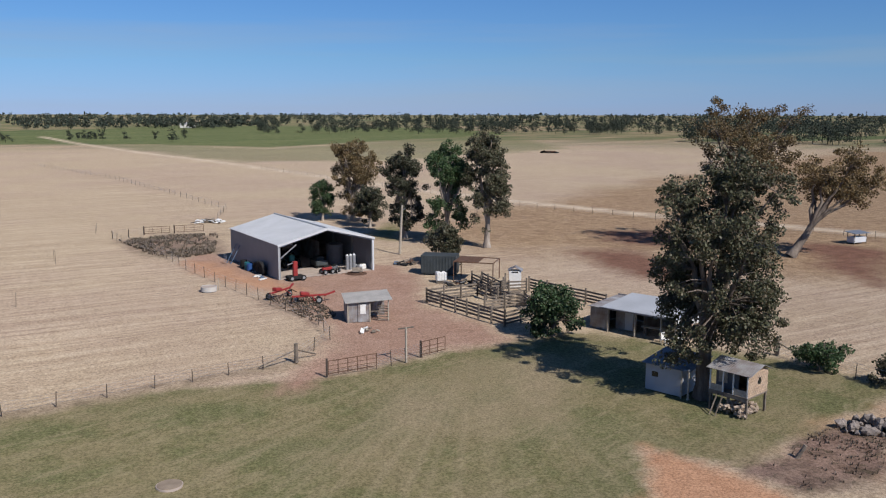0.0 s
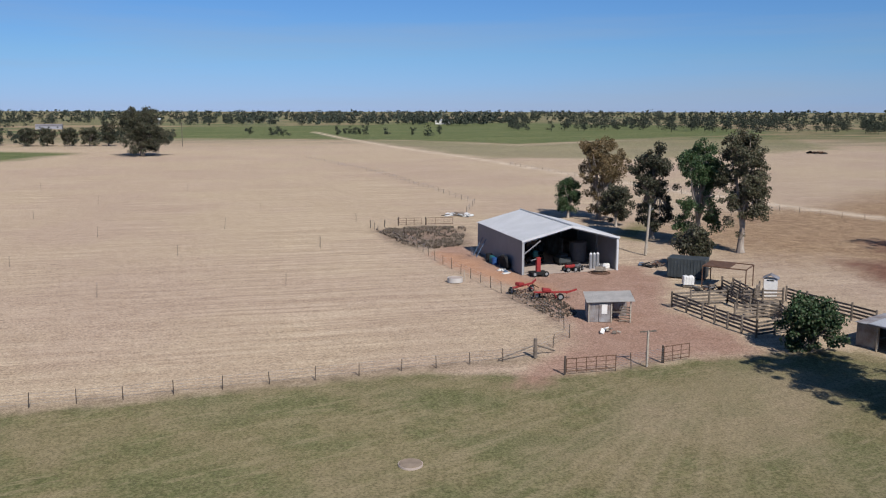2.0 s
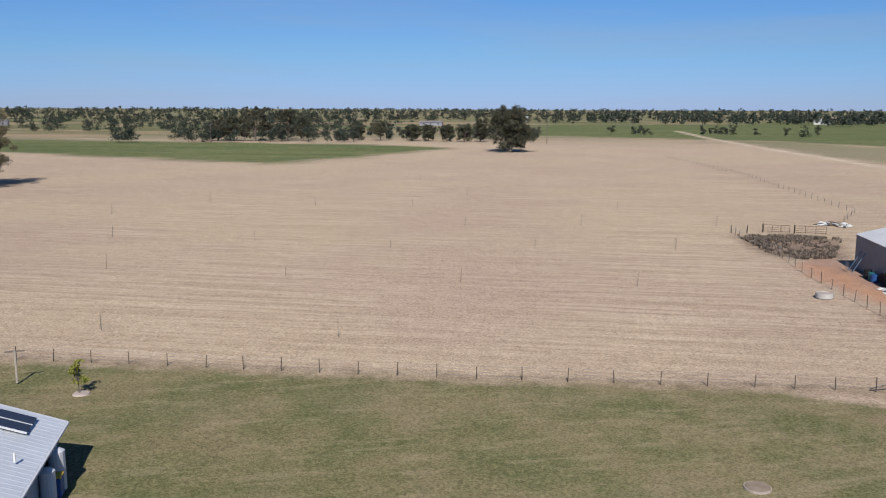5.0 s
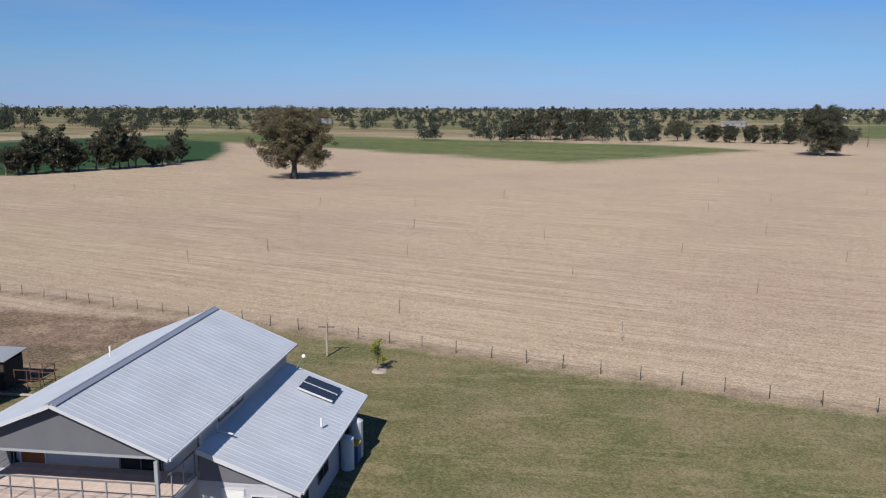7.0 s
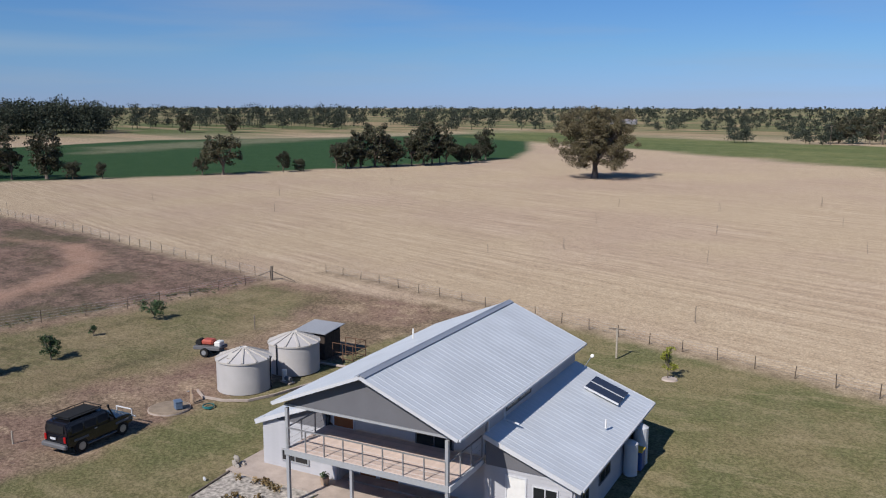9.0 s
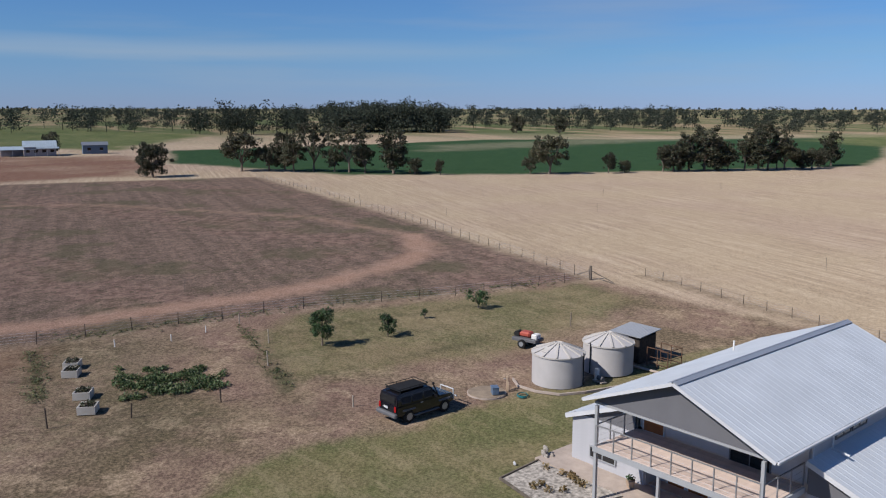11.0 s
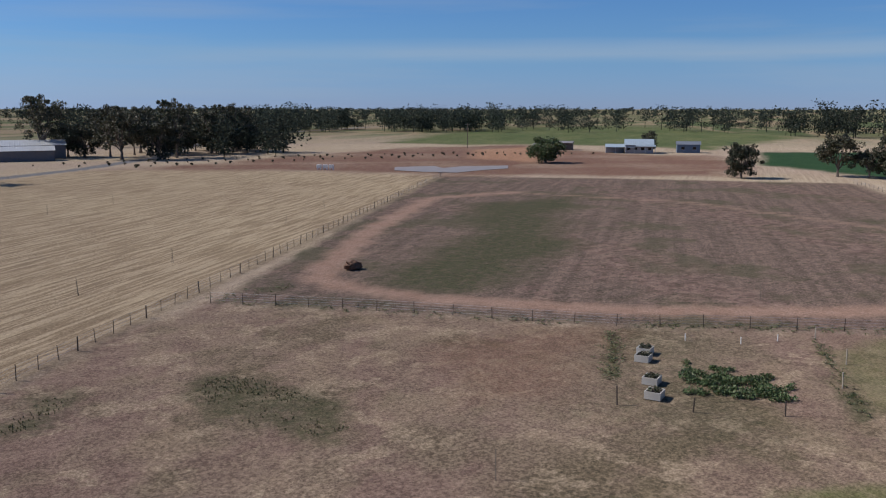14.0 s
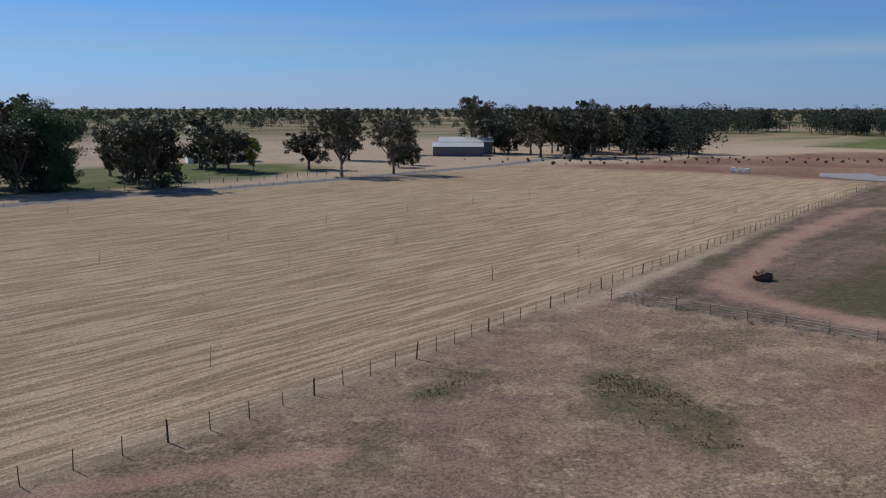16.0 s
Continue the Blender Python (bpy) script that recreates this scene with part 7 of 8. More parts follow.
    part("rear_window", box((0.03, 1.3, 0.45), (-2.31, 0, 1.5), 0.01, turn=(0, 4, 0)), M_GLASS, c)
    part("rear_bumper", box((0.26, 1.86, 0.26), (-2.42, 0, 0.6), 0.06), M_CARGREY, c, "grey rear bumper")
    part("number_plate", box((0.02, 0.4, 0.12), (-2.41, 0.1, 0.98)), M_TRIM, c, "plain pale plate")
    part("bull_bar", rod((2.5, -0.85, 0.75), (2.5, 0.85, 0.75), 0.05, 8), M_TRIM, c, "bright steel bull bar")
    part("bull_bar", rod((2.46, -0.6, 1.15), (2.46, 0.6, 1.15), 0.04, 8), M_TRIM, c)
    for s in (-0.6, 0.6):
        part("bull_bar", rod((2.48, s, 0.5), (2.46, s, 1.15), 0.04, 8), M_TRIM, c)
    part("snorkel", rod((0.95, -0.92, 1.1), (0.55, -0.86, 1.95), 0.05, 6), M_BLACK, c)
    part("snorkel_head", box((0.16, 0.1, 0.16), (0.56, -0.86, 2.0), 0.03), M_BLACK, c)
    rack = part("roof_rack", box((2.2, 1.34, 0.04), (-0.85, 0, 1.98)), M_BLACK, c)
    for s in (-0.68, 0.68):
        part("rack_rail", rod((-1.98, s, 2.1), (0.28, s, 2.1), 0.025, 6), M_BLACK, rack)
        for x in (-1.9, -1.1, -0.4, 0.2):
            part("rack_leg", rod((x, s, 1.84), (x, s, 2.1), 0.02, 5), M_BLACK, rack)
    for x in (-1.98, 0.28):
        part("rack_rail", rod((x, -0.68, 2.1), (x, 0.68, 2.1), 0.025, 6), M_BLACK, rack)


four_wheel_drive()


def quad_trailer():
    t = root("spray_trailer", pose(-64.54, -6.5, 0, 0, 0, 65), "small dark trailer loaded with red and white spray tank", "trailer")
    part("tray", box((2.2, 1.3, 0.25), (0, 0, 0.62), 0.03), M_CARGREY, t)
    part("drawbar", beam((1.1, 0, 0.55), (2.1, 0, 0.45), 0.09, 0.09), M_RUST, t)
    part("spray_tank", box((0.95, 0.8, 0.42), (-0.15, 0.1, 0.98), 0.12), M_ORANGE, t, "orange-red plastic tank")
    part("pump_box", box((0.5, 0.7, 0.4), (0.75, 0, 0.92), 0.06), M_WHITE, t, "white plastic box")
    part("hose_reel", rod((-0.85, -0.3, 0.95), (-0.85, 0.3, 0.95), 0.24, 12), M_BLACK, t)
    for s in (-0.72, 0.72):
        wheel(t, (-0.1, s, 0.34), 0.34, 0.22)


quad_trailer()


def coop():
    c = root("chicken_coop", pose(-63.08, 0.2, 0, 0, 0, 52), "dark timber shed with flat grey roof and pipe pen", "coop")
    part("wall", box((2.3, 0.08, 1.9), (1.15, 0.0, 0.95)), M_POST, c)
    part("wall", box((0.08, 2.0, 1.9), (0, 1.0, 0.95)), M_POST, c)
    part("wall", box((0.08, 2.0, 1.9), (2.3, 1.0, 0.95)), M_POST, c)
    part("wall", box((2.3, 0.08, 2.1), (1.15, 2.0, 1.05)), M_POST, c)
    part("roof", ribbed((-0.25, -0.3, 2.05), (2.6, -0.3, 2.05), (-0.25, 2.3, 2.3), 0.2, 0.02, 0.04), M_SHEDROOF, c)
    part("sign", box((0.5, 0.03, 0.3), (0.8, -0.06, 1.2)), M_TRIM, c)
    p = root("pipe_pen", pose(-61.23, 2.6, 0, 0, 0, 52), "rusty pipe pen panels beside the coop", "pen")
    for x in (0, 0.9, 1.8):
        for y in (0, 1.7):
            part("upright", rod((x, y, 0), (x, y, 1.45), 0.035, 6), M_RUST, p)
    for y in (0, 1.7):
        for z in (0.3, 0.75, 1.42):
            part("rail", rod((0, y, z), (1.8, y, z), 0.03, 6), M_RUST, p)
    for z in (0.3, 0.75, 1.42):
        part("rail", rod((1.8, 0, z), (1.8, 1.7, z), 0.03, 6), M_RUST, p)
    b = root("low_wall", pose(-60.66, 3.1, 0, 0, 0, 55), "low pale concrete edging beside the coop", "edging")
    part("edge", box((5.0, 0.18, 0.14), (0.5, -0.8, 0.07), 0.02), M_CONCRETE, b)


coop()


def pumps():
    c = cover(-52.94, -8.0, 1.25, "round pale concrete bore cover on bare earth")
    b = root("pump_box", pose(-52.54, -7.4, 0.1, 0, 0, 20), "blue-grey plastic pump box on the bore cover", "pump")
    part("case", box((0.6, 0.45, 0.45), (0, 0, 0.22), 0.04), M_BLUEGREY, b)
    part("lid", box((0.64, 0.49, 0.06), (0, 0, 0.48), 0.02), M_BLUEGREY, b)
    s = root("standpipe", pose(-53.84, -6.75, 0), "short yellowish timber standpipe frame", "standpipe")
    part("post", box((0.14, 0.14, 0.95), (0, 0, 0.47), 0.01), M_PINE, s)
    part("post", box((0.12, 0.12, 0.6), (0.25, 0.1, 0.3), 0.01), M_PINE, s)
    part("tap", rod((0, -0.1, 0.75), (0, -0.25, 0.72), 0.03, 6), M_STEEL, s)
    e = root("garden_edging", pose(-54.94, -5.9, 0), "curved pale brick edging round the tanks", "edging")
    pts = [(-56.6, -6.6), (-55.2, -6.1), (-54.3, -4.8), (-54.0, -3.2), (-54.8, -1.6), (-56.5, 0.6), (-58.0, 2.4)]
    for a, q in zip(pts, pts[1:]):
        part("kerb", beam((a[0] + 55.6, a[1] + 5.9, 0.07), (q[0] + 55.6, q[1] + 5.9, 0.07), 0.13, 0.15), M_CONCRETE, e)
    p = root("pressure_pump", pose(-57.01, -0.9, 0, 0, 0, 40), "white pressure pump with dark motor between the tanks", "pump")
    part("vessel", rod((0, 0, 0.05), (0, 0, 0.85), 0.17, 12), M_WHITE, p)
    part("motor", rod((0.2, -0.05, 0.3), (0.75, -0.05, 0.3), 0.16, 10), M_CARGREY, p)
    part("base", box((1.0, 0.5, 0.08), (0.3, 0, 0.04)), M_CONCRETE, p)
    h = root("garden_hose", pose(-52.74, -5.6, 0), "coiled green garden hose on the grass", "hose")
    vs, fs = tubes([[((0.55 * math.cos(k * 0.5) * (1 - k * 0.008), 0.35 * math.sin(k * 0.5), 0.04 + 0.002 * k), 0.03) for k in range(40)]], 5)
    o = mesh_object("coil", vs, fs, M_TEAL)
    o.parent = h


pumps()


def garden():
    for x, y, planted in ((-52.2, -38.3, 0), (-50.5, -37.2, 0), (-46.6, -33.6, 1), (-44.3, -31.7, 1)):
        b = root("raised_bed", pose(x, y, 0, 0, 0, 20), "pale raised planter box with dark soil and seedlings" if planted else "pale raised planter box with dry dark soil", "planter", "raised beds")
        part("box_wall", box((1.15, 0.08, 0.5), (0, -0.5, 0.25)), M_PALEIRON, b)
        part("box_wall", box((1.15, 0.08, 0.5), (0, 0.5, 0.25)), M_PALEIRON, b)
        part("box_wall", box((0.08, 0.92, 0.5), (-0.54, 0, 0.25)), M_PALEIRON, b)
        part("box_wall", box((0.08, 0.92, 0.5), (0.54, 0, 0.25)), M_PALEIRON, b)
        part("soil", box((1.0, 0.9, 0.4), (0, 0, 0.22)), M_SOIL, b)
        rng = np.random.default_rng(int(abs(x) * 10))
        v, f = leaves(rng, [(rng.uniform(-0.4, 0.4), rng.uniform(-0.35, 0.35), 0.55) for _ in range(9)], [0.2] * 9, 26, 0.13)
        o = quads("greenery", v, f, M_LEAF_DARK)
        o.parent = b
    # vegetable patch: rows of leafy plants in one mass
    rng = np.random.default_rng(8)
    cs, rs = [], []
    a, bb, c, d = (np.array(q) for q in ((-52.44, -35.3), (-54.64, -27.7), (-50.04, -25.1), (-46.44, -30.8)))
    for _ in range(400):
        s, t = rng.random(), rng.random()
        p = (a * (1 - s) + bb * s) * (1 - t) + (d * (1 - s) + c * s) * t
        lump = noise.noise(Vector((p[0] * 0.7, p[1] * 0.7, 3.0)))
        if lump < -0.12 or (t < 0.35 and lump < 0.1):
            continue
        tall = 0.08 + 0.42 * (t > 0.35) * max(0.0, lump + 0.25) * (0.5 + rng.random())
        cs.append((p[0], p[1], tall * 0.6))
        rs.append(0.3 + 0.35 * tall)
    v, f = leaves(rng, cs, rs, 60, 0.14)
    v[:, 2] = np.maximum(v[:, 2], 0.01)
    tagged(quads("vegetable_patch", v, f, M_LEAF_VEG), "overgrown green vegetable patch with tall weeds", "garden bed", kind="stuff")
    cs, rs = [], []
    for (ax, ay), (bx, by), n, w in (((-55.14, -43.7), (-45.64, -36.1), 90, 0.5), ((-66.24, -31.8), (-50.94, -20.8), 80, 0.3), ((-91.34, -4.5), (-73.34, -29.5), 160, 0.9), ((-72.14, -29.8), (-57.84, -45.4), 120, 0.7), ((-56.34, -46.5), (-35.34, -75.4), 140, 0.7), ((-43.34, -78), (-34.34, -76), 40, 1.2)):
        for _ in range(n):
            s = rng.random()
            cs.append((ax + (bx - ax) * s + rng.normal() * w, ay + (by - ay) * s + rng.normal() * w, 0.12))
            rs.append(0.18 + 0.3 * rng.random())
    v, f = leaves(rng, cs, rs, 16, 0.14)
    v[:, 2] = np.maximum(v[:, 2] * 0.45, 0.0)
    tagged(quads("fence_weeds", v, f, M_GREENTUFT), "straggling green weeds along the wire fences", "weeds", kind="stuff")


garden()


def stake(name, x, y, h, label, mat, r=0.045, group=""):
    s = root(name, pose(x, y, 0, random.Random(int(x * 7 + y)).uniform(-4, 4), 0, 0), label, "stake", group)
    part("stick", rod((0, 0, -0.1), (0, 0, h), r, 6), mat, s)
    return s


def stakes():
    first = None
    rng = random.Random(12)
    for x, y in STAKES_A + STAKES_B:
        m = pose(x, y, 0, rng.uniform(-5, 5), rng.uniform(-5, 5), 0) @ Matrix.Diagonal((1, 1, rng.uniform(0.8, 1.25), 1))
        if first is None:
            first = stake("tree_stake", x, y, 1.5, "thin weathered stake standing alone in the straw paddock", M_TIMBER, 0.026, "paddock stakes")
        else:
            copy_thing(first, m)
    for x, y, h, mat, lab in ((-41.44, -32.5, 1.2, M_POST, "dark steel post beside the planter boxes"), (-47.74, -24.5, 0.9, M_POST, "dark steel post at the vegetable patch"), (-44.04, -28.6, 0.9, M_POST, "dark steel post at the vegetable patch"), (-55.54, -24.6, 1.1, M_PALEPOST, "pale stake in the garden"),
                              (-61.34, -27.0, 1.1, M_PALEPOST, "pale stake in the garden"), (-48.64, -15.9, 0.7, M_PALEPOST, "short stake by the bare strip"), (-71.64, -3.5, 1.2, M_TIMBER, "grey post in the orchard grass"), (-66.24, -31.8, 0.9, M_PALEPOST, "pale stake in the garden"),
                              (-60.34, -35.0, 0.5, M_WHITE, "low white marker in the garden"), (-63.34, -33.5, 0.5, M_WHITE, "low white marker in the garden"), (-57.84, -38.5, 0.5, M_WHITE, "low white marker in the garden")):
        stake("garden_post", x, y, h, lab, mat, 0.05)


stakes()


def house_surrounds():
    # gravel bed and paving before the house
    g = root("gravel_bed", pose(-38.46, -0.53, 0, 0, 0, 52.24), "bed of pale river gravel beside the verandah", "gravel bed")
    part("bed", slab([(-4.6, -1.8, 0.05), (-0.4, -2.6, 0.05), (0.6, 1.4, 0.05), (-4.9, 1.3, 0.05)], 0.1), M_GRAVEL, g)
    part("timber_edge", beam((-4.65, -1.8, 0.06), (-0.4, -2.65, 0.06), 0.08, 0.14), M_TIMBER, g)
    part("timber_edge", beam((-4.95, 1.35, 0.06), (-4.65, -1.85, 0.06), 0.08, 0.14), M_TIMBER, g)
    pv = root("paving", pose(-38.46, -0.53, 0, 0, 0, 52.24), "pale pinkish concrete paving round the house", "paving", kind="structure")
    part("slab", slab([(-5.3, 1.45, 0.055), (13.4, 1.45, 0.055), (13.4, 3.3, 0.055), (-5.3, 3.3, 0.055)], 0.1), M_CONCRETE, pv)
    part("slab", slab([(0.7, -2.2, 0.05), (9.5, -2.2, 0.05), (9.5, 1.43, 0.05), (0.7, 1.43, 0.05)], 0.1), M_CONCRETE, pv)
    part("slab", slab([(-5.3, 3.32, 0.055), (-4.2, 3.32, 0.055), (-4.2, 15.0, 0.055), (-5.3, 15.0, 0.055)], 0.1), M_CONCRETE, pv)
    rng = np.random.default_rng(15)
    v, f = leaves(rng, [(rng.uniform(-4, -0.6), rng.uniform(-1.4, 1.1), 0.2) for _ in range(12)], [0.25] * 12, 30, 0.16)
    th = math.radians(52.24)
    w = v.copy()
    w[:, 0] = -38.46 + v[:, 0] * math.cos(th) - v[:, 1] * math.sin(th)
    w[:, 1] = -0.53 + v[:, 0] * math.sin(th) + v[:, 1] * math.cos(th)
    tagged(quads("bed_plants", w, f, M_LEAF_BROWN), "dry brown twiggy plants in the gravel bed", "plants", kind="stuff")

    def at(u, v, z=0.0):
        return (-38.46 + u * math.cos(th) - v * math.sin(th), -0.53 + u * math.sin(th) + v * math.cos(th), z)
    p = root("flower_pot", pose(*at(0.3, 2.4, 0.055)), "small terracotta pot with a green plant by the door", "pot")
    part("pot", rod((0, 0, 0), (0, 0, 0.4), 0.17, 12, 0.24), M_PINE, p)
    v, f = leaves(rng, [(0, 0, 0.5)], [0.25], 60, 0.14)
    o = quads("plant", v, f, M_LEAF_GREEN)
    o.parent = p
    # tanks and bins on the far side wall
    for u, vv, r, hh, mat, lab in ((13.45, 10.9, 0.36, 1.7, M_TRIM, "tall pale grey cylinder by the side wall"), (13.5, 12.6, 0.4, 2.0, M_TRIM, "tall pale grey cylinder by the side wall")):
        b = root("gas_cylinder", pose(*at(u, vv)), lab, "cylinder")
        part("body", rod((0, 0, 0), (0, 0, hh), r, 16), mat, b)
        part("top", rod((0, 0, hh), (0, 0, hh + 0.15), r, 16, r * 0.4), mat, b)
    for vv, lid, lab in ((11.75, M_YELLOW, "blue wheelie bin with yellow lid by the side wall"),):
        b = root("wheelie_bin", pose(*at(13.6, vv), 0, 0, 52), lab, "bin")
        part("body", box((0.6, 0.7, 1.0), (0, 0, 0.52), 0.05), M_BLUE, b)
        part("lid", box((0.66, 0.76, 0.08), (0, 0, 1.08), 0.03), lid, b, "yellow lid")
        wheel(b, (0, 0.36, 0.1), 0.1, 0.08)
    # mulch ring of the sapling
    m = root("mulch_ring", pose(-53.0, 25.5, 0), "pale ring of mulch round the sapling", "mulch")
    part("mulch", rod((0, 0, -0.1), (0, 0, 0.06), 0.6, 20, 0.5), M_CONCRETE, m)


house_surrounds()

# upturned root ball beside the dirt loop
sb = root("root_ball", pose(-54.24, -81.2, 0), "dark rusty upturned root ball beside the loop track", "stump")
bm_ = bmesh.new()
bmesh.ops.create_icosphere(bm_, subdivisions=3, radius=1.0)
for vert in bm_.verts:
    vert.co *= 1 + 0.35 * noise.noise(vert.co * 2.2)
    vert.co = Vector((vert.co.x * 1.1, vert.co.y * 0.8, vert.co.z * 0.62 + 0.4))
part("roots", bm_, M_RUST, sb)
part("stub", rod((0.4, 0, 0.5), (1.1, 0.3, 1.1), 0.12, 7, 0.05), M_RUST, sb)


# ---- neighbours in the distance ----
def far_building(name, x, y, turn, w, d, eave, ridge, wall_mat, roof_mat, label, skillion=False, windows=4):
    b = root(name, pose(x, y, 0, 0, 0, turn), label, "building")
    part("wall", box((w, d, eave), (0, 0, eave / 2)), wall_mat, b)
    if skillion:
        part("roof", slab([(-w / 2 - 0.4, -d / 2 - 0.5, eave + 0.05), (w / 2 + 0.4, -d / 2 - 0.5, eave + 0.05), (w / 2 + 0.4, d / 2 + 0.4, ridge), (-w / 2 - 0.4, d / 2 + 0.4, ridge)], 0.12), roof_mat, b)
    else:
        for s in (-1, 1):
            part("roof", ribbed((-w / 2 - 0.4, 0, ridge), (w / 2 + 0.4, 0, ridge), (-w / 2 - 0.4, s * (d / 2 + 0.5), eave), 0.8, 0.05), roof_mat, b)
        for s in (-1, 1):
            bm = bmesh.new()
            bm.faces.new([bm.verts.new(p) for p in ((s * w / 2, -d / 2, eave), (s * w / 2, d / 2, eave), (s * w / 2, 0, ridge - 0.05))])
            part("gable", bm, wall_mat, b)
    for k in range(windows):
        win = part("window", box((1.3, 0.08, 1.1), (-w / 2 + (k + 0.5) * w / windows, -d / 2 - 0.03, eave * 0.55)), M_GLASS, b)
        part("sill", box((1.45, 0.14, 0.08), (-w / 2 + (k + 0.5) * w / windows, -d / 2 - 0.05, eave * 0.55 - 0.6)), M_TRIM, win)
    return b


M_BLUEROOF = material("blue_grey_roof", (0.36, 0.43, 0.50), 0.5, 0.15, 0.1, 1, 30, 0.03)


def neighbour_house():
    """Low farmhouse with stepped blue-grey roofs and a verandah on posts."""
    # walls in the darker grey, which stands in for their shade
    h = far_building("farmhouse", -285.5, -214.5, 128, 11, 9, 3.4, 5.6, M_DARKWALL, M_BLUEROOF, "low farmhouse with stepped blue-grey roofs across the bare paddock")
    part("verandah_roof", slab([(-13.5, -5.2, 2.5), (-1.5, -5.2, 2.5), (-1.5, 1.5, 3.5), (-13.5, 1.5, 3.5)], 0.12), M_BLUEROOF, h, "blue-grey verandah roof")
    part("wing_wall", box((7.5, 3.0, 2.6), (-9.4, 0.2, 1.3)), M_DARKWALL, h)
    part("porch_roof", slab([(-1.3, -6.0, 2.9), (6.5, -6.0, 2.9), (6.5, -4.6, 3.4), (-1.3, -4.6, 3.4)], 0.1), M_BLUEROOF, h)
    for x in (-13.2, -9.3, -5.4, -1.7, 2.4, 6.3):
        part("verandah_post", box((0.14, 0.14, 2.5), (x, -5.1 if x < -1.5 else -5.9, 1.25)), M_TRIM, h)
    return h


neighbour_house()
far_building("farm_shed", -303, -203, 128, 9, 6, 3.4, 4.6, M_BLUEGREY, M_GREYROOF, "grey shed beside the far farmhouse", windows=2)
far_building("farm_shed", -262, -247, 120, 6, 4, 2.6, 3.4, M_TIMBER, M_OLDIRON, "small dark shed by the bare paddock", windows=1)
far_building("farm_shed", -281, -252, 125, 9, 5, 3.0, 3.8, M_TIMBER, M_OLDIRON, "small dark shed by the bare paddock", windows=1)
far_building("barn", -79.6, -320.0, 166, 19, 10, 3.6, 5.0, M_GABLE, M_SHEDROOF, "long grey steel barn beside the road", windows=0)
far_building("barn", -86.5, -334.0, 166, 21, 12, 4.8, 6.6, M_GABLE, M_SHEDROOF, "larger grey steel barn behind the first", windows=0)
far_building("house_behind_trees", 9, -300, 190, 22, 9, 3.0, 5.0, M_WHITE, M_GABLE, "low white house behind the roadside trees", windows=4)
far_building("distant_shed", -640, 900, 35, 26, 12, 4, 6.5, M_TRIM, M_TRIM, "long white shed far across the green fields", windows=3)
far_building("distant_shed", -560, 640, 35, 22, 9, 3.2, 4.6, M_DARKWALL, M_OLDIRON, "long pale shed far across the fields", windows=3)
far_building("distant_shed", -820, 330, 60, 26, 10, 3.5, 5.5, M_DARKWALL, M_OLDIRON, "long pale shed far across the fields", windows=3)
far_building("distant_shed", -300, 1010, 15, 18, 10, 4, 6, M_WHITE, M_TRIM, "white shed far across the green fields", windows=3)


def pond():
    p = tagged(mesh_object("pond", [(x, y, 0.04) for x, y in POND], [tuple(range(len(POND)))], M_WATER), "shallow farm dam with still grey water", "pond", kind="structure")
    rng = random.Random(3)
    first = None
    for k in range(3):
        b = root("water_trough", pose(-135.8 - k * 1.2, -218.8 + k * 1.55, 0, 0, 0, 128), "white box on legs by the mown paddock", "box", "white boxes")
        part("case", box((1.3, 1.0, 1.0), (0, 0, 1.0), 0.05), M_WHITE, b)
        for sx in (-0.5, 0.5):
            part("leg", box((0.1, 0.8, 0.5), (sx, 0, 0.25)), M_WHITE, b)
    # windbreak of young shrubs along the bare strip
    m = None
    for row in range(3):
        for k in range(26):
            s = k / 25
            x = -96 - s * 170 + row * 10 + rng.uniform(-2, 2)
            y = -262 - s * 10 + row * -14 + 50 * s * s + rng.uniform(-2, 2)
            if edge_distance(np.array([[x, y]]), POND)[0] < 2:
                continue
            size = rng.uniform(0.6, 1.3)
            size *= 0.62
            mm = pose(x, y, 0, 0, 0, rng.uniform(0, 360)) @ Matrix.Diagonal((size, size, size, 1))
            if m is None:
                m = tree("shrub", mm, 71, 2.2, 1.3, 0.06, 0.4, 22, 34, 0.4, M_LEAF_DARK, M_BARK, "young dark shrub in a planted windbreak row", crown_low=0.05, clump_r=0.55, limbs=4, group="windbreak shrubs")
            else:
                copy_thing(m, mm)


pond()
tree("willow", pose(-210.84, -196.5, 0), 81, 8.2, 6.0, 0.4, 1.6, 130, 60, 0.55, M_LEAF_VEG, M_BARK, "broad bright green willow by the farm dam", crown_low=0.05, clump_r=1.5, limbs=8, shape=0.9)
tree("young_tree", pose(-1.7, -250.3, 0), 82, 9.8, 2.3, 0.12, 1.2, 60, 50, 0.42, M_LEAF_GOLD, M_BARK, "young yellow-green tree on the roadside lawn", crown_low=0.12, clump_r=0.8, limbs=6)
tree("young_tree", pose(17.8, -222.4, 0), 83, 5.4, 1.7, 0.1, 0.8, 40, 45, 0.36, M_LEAF_GOLD, M_BARK, "young yellow-green tree on the roadside lawn", crown_low=0.12, clump_r=0.7, limbs=6)


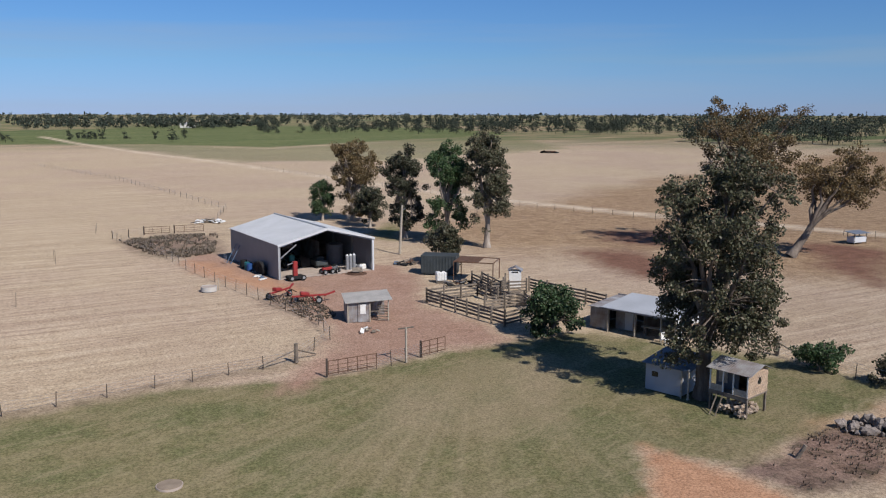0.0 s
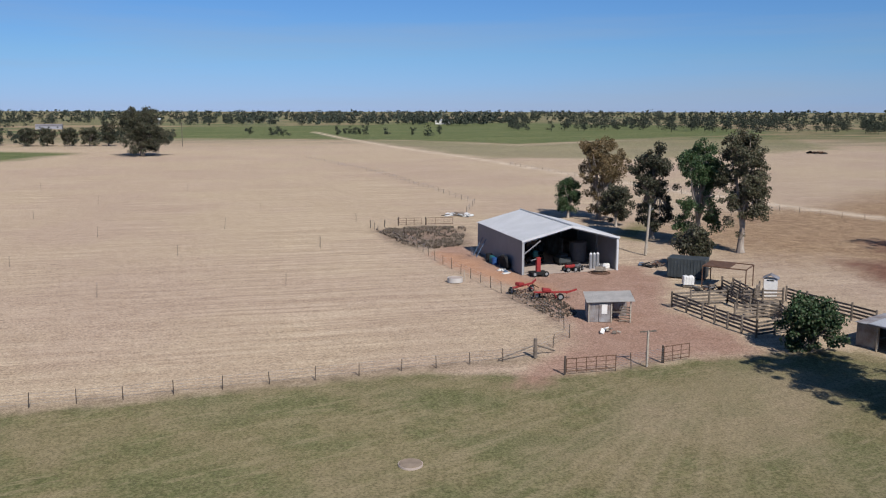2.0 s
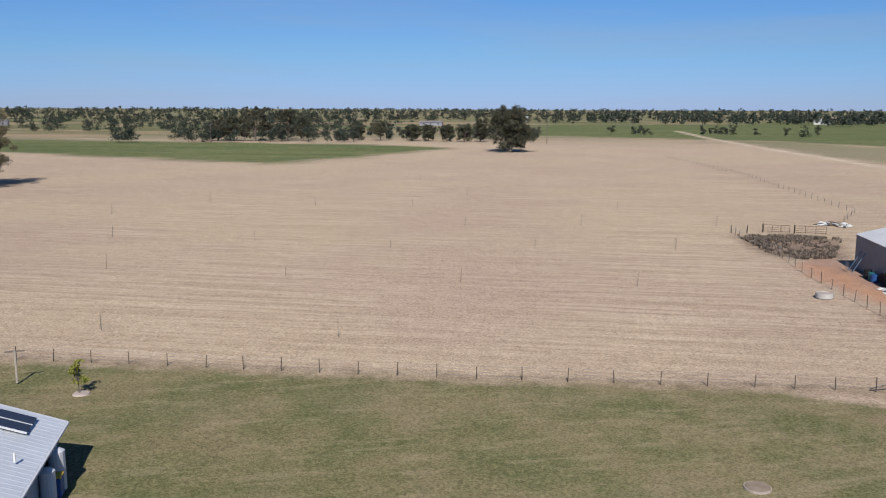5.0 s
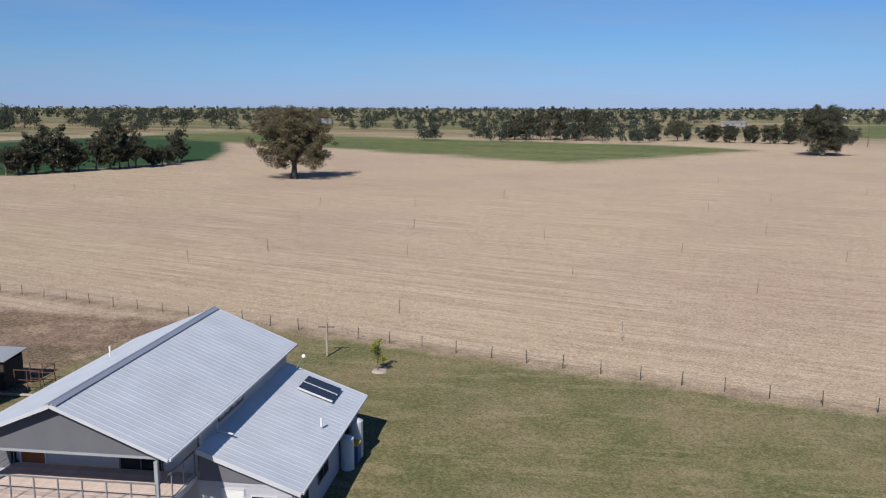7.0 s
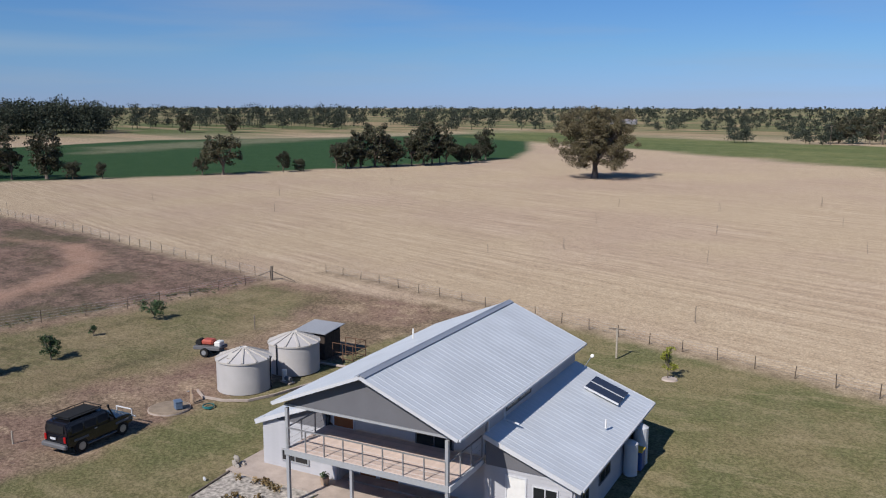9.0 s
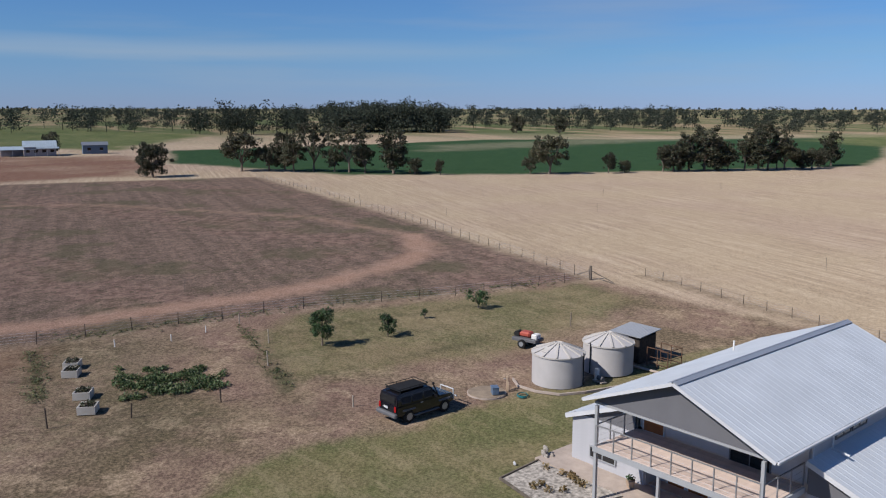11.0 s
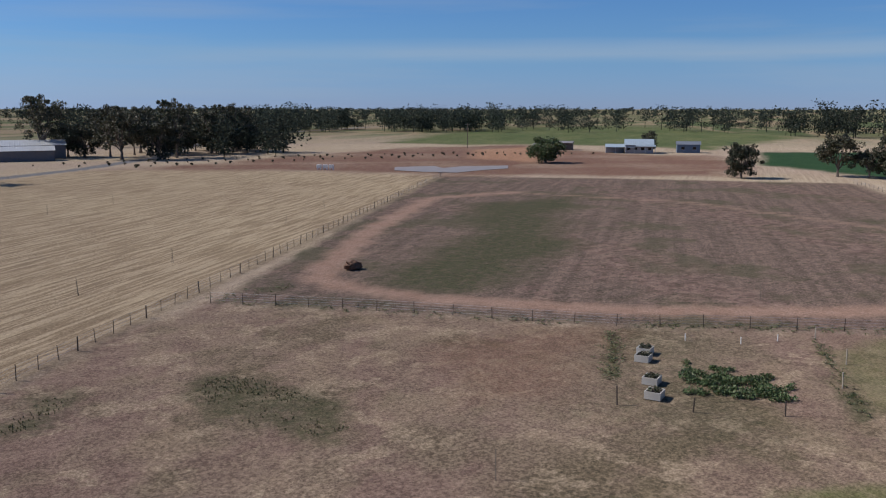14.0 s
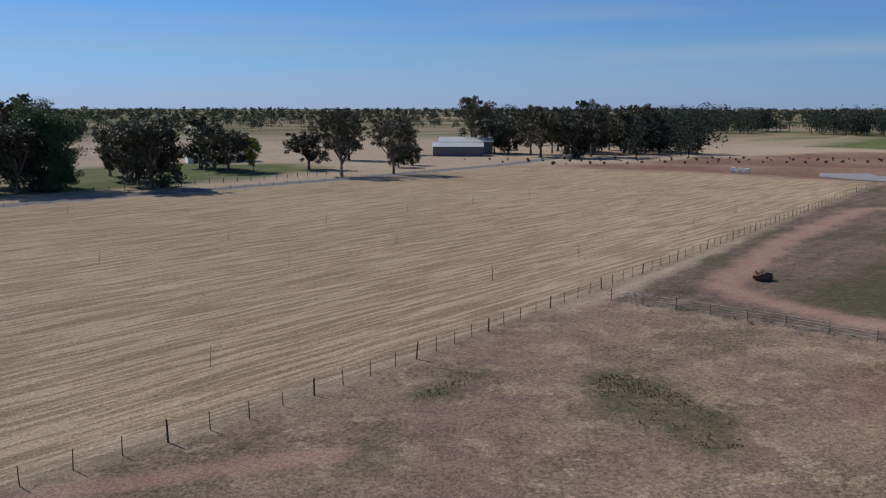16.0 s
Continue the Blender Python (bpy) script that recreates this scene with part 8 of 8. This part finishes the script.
# ---- ground cover ----
def tufts(name, seed, poly, count, height, width, mat, label, keep=None, blades=5):
    """Tufts of grass over a stretch of ground, as one mass."""
    rng = np.random.default_rng(seed)
    q = np.array(poly, float)
    lo, hi = q.min(0), q.max(0)
    p = lo + rng.random((count * 3, 2)) * (hi - lo)
    ok = (edge_distance(p, poly) < -0.3) & (np.hypot(p[:, 0], p[:, 1]) > 36)
    p = p[ok]
    p = p[(wobble(p, 7.0, seed) + 0.6 * wobble(p, 1.7, seed + 1) + rng.normal(size=len(p)) * 0.35) > 0.1]
    for k in (keep or ()):
        p = p[edge_distance(p, k) > 0.4]
    p = p[:count]
    n = len(p)
    if n == 0:
        return
    base = np.repeat(p, blades, 0)
    a = rng.random(n * blades) * 6.283
    h = height * (0.5 + rng.random(n * blades))
    w = width * (0.6 + 0.8 * rng.random(n * blades))
    ox, oy = np.cos(a), np.sin(a)
    x0 = np.column_stack([base[:, 0] - oy * w * 0.5, base[:, 1] + ox * w * 0.5, np.full(n * blades, -0.06)])
    x1 = np.column_stack([base[:, 0] + oy * w * 0.5, base[:, 1] - ox * w * 0.5, np.full(n * blades, -0.06)])
    lean = 0.7 * h
    x2 = np.column_stack([base[:, 0] + ox * lean + oy * w * 0.2, base[:, 1] + oy * lean - ox * w * 0.2, h])
    x3 = np.column_stack([base[:, 0] + ox * lean - oy * w * 0.2, base[:, 1] + oy * lean + ox * w * 0.2, h])
    v = np.stack([x0, x1, x2, x3], 1).reshape(-1, 3)
    tagged(quads(name, v, np.arange(4 * n * blades).reshape(-1, 4), mat), label, "grass", kind="stuff")


tufts("enclosure_weeds", 211, ENC, 2500, 0.2, 0.16, M_GREYTUFT, "tall grey-brown weeds in the enclosure")
tufts("rock_weeds", 213, ROCKWEEDS, 420, 0.09, 0.06, M_GREYTUFT, "dry grey-brown weeds round the rock pile")
tufts("enclosure_weeds", 212, LOADERPATCH, 900, 0.1, 0.12, M_GREYTUFT, "grey-brown weeds round the implements")
for patch, n in ((GPATCH1, 120), (GPATCH2, 520), (WEEDS[0], 380), (WEEDS[1], 220)):
    tufts("green_weeds", 223 + n, patch, n, 0.05, 0.07, M_GREENTUFT, "patch of low green weeds on the bare ground", blades=4)
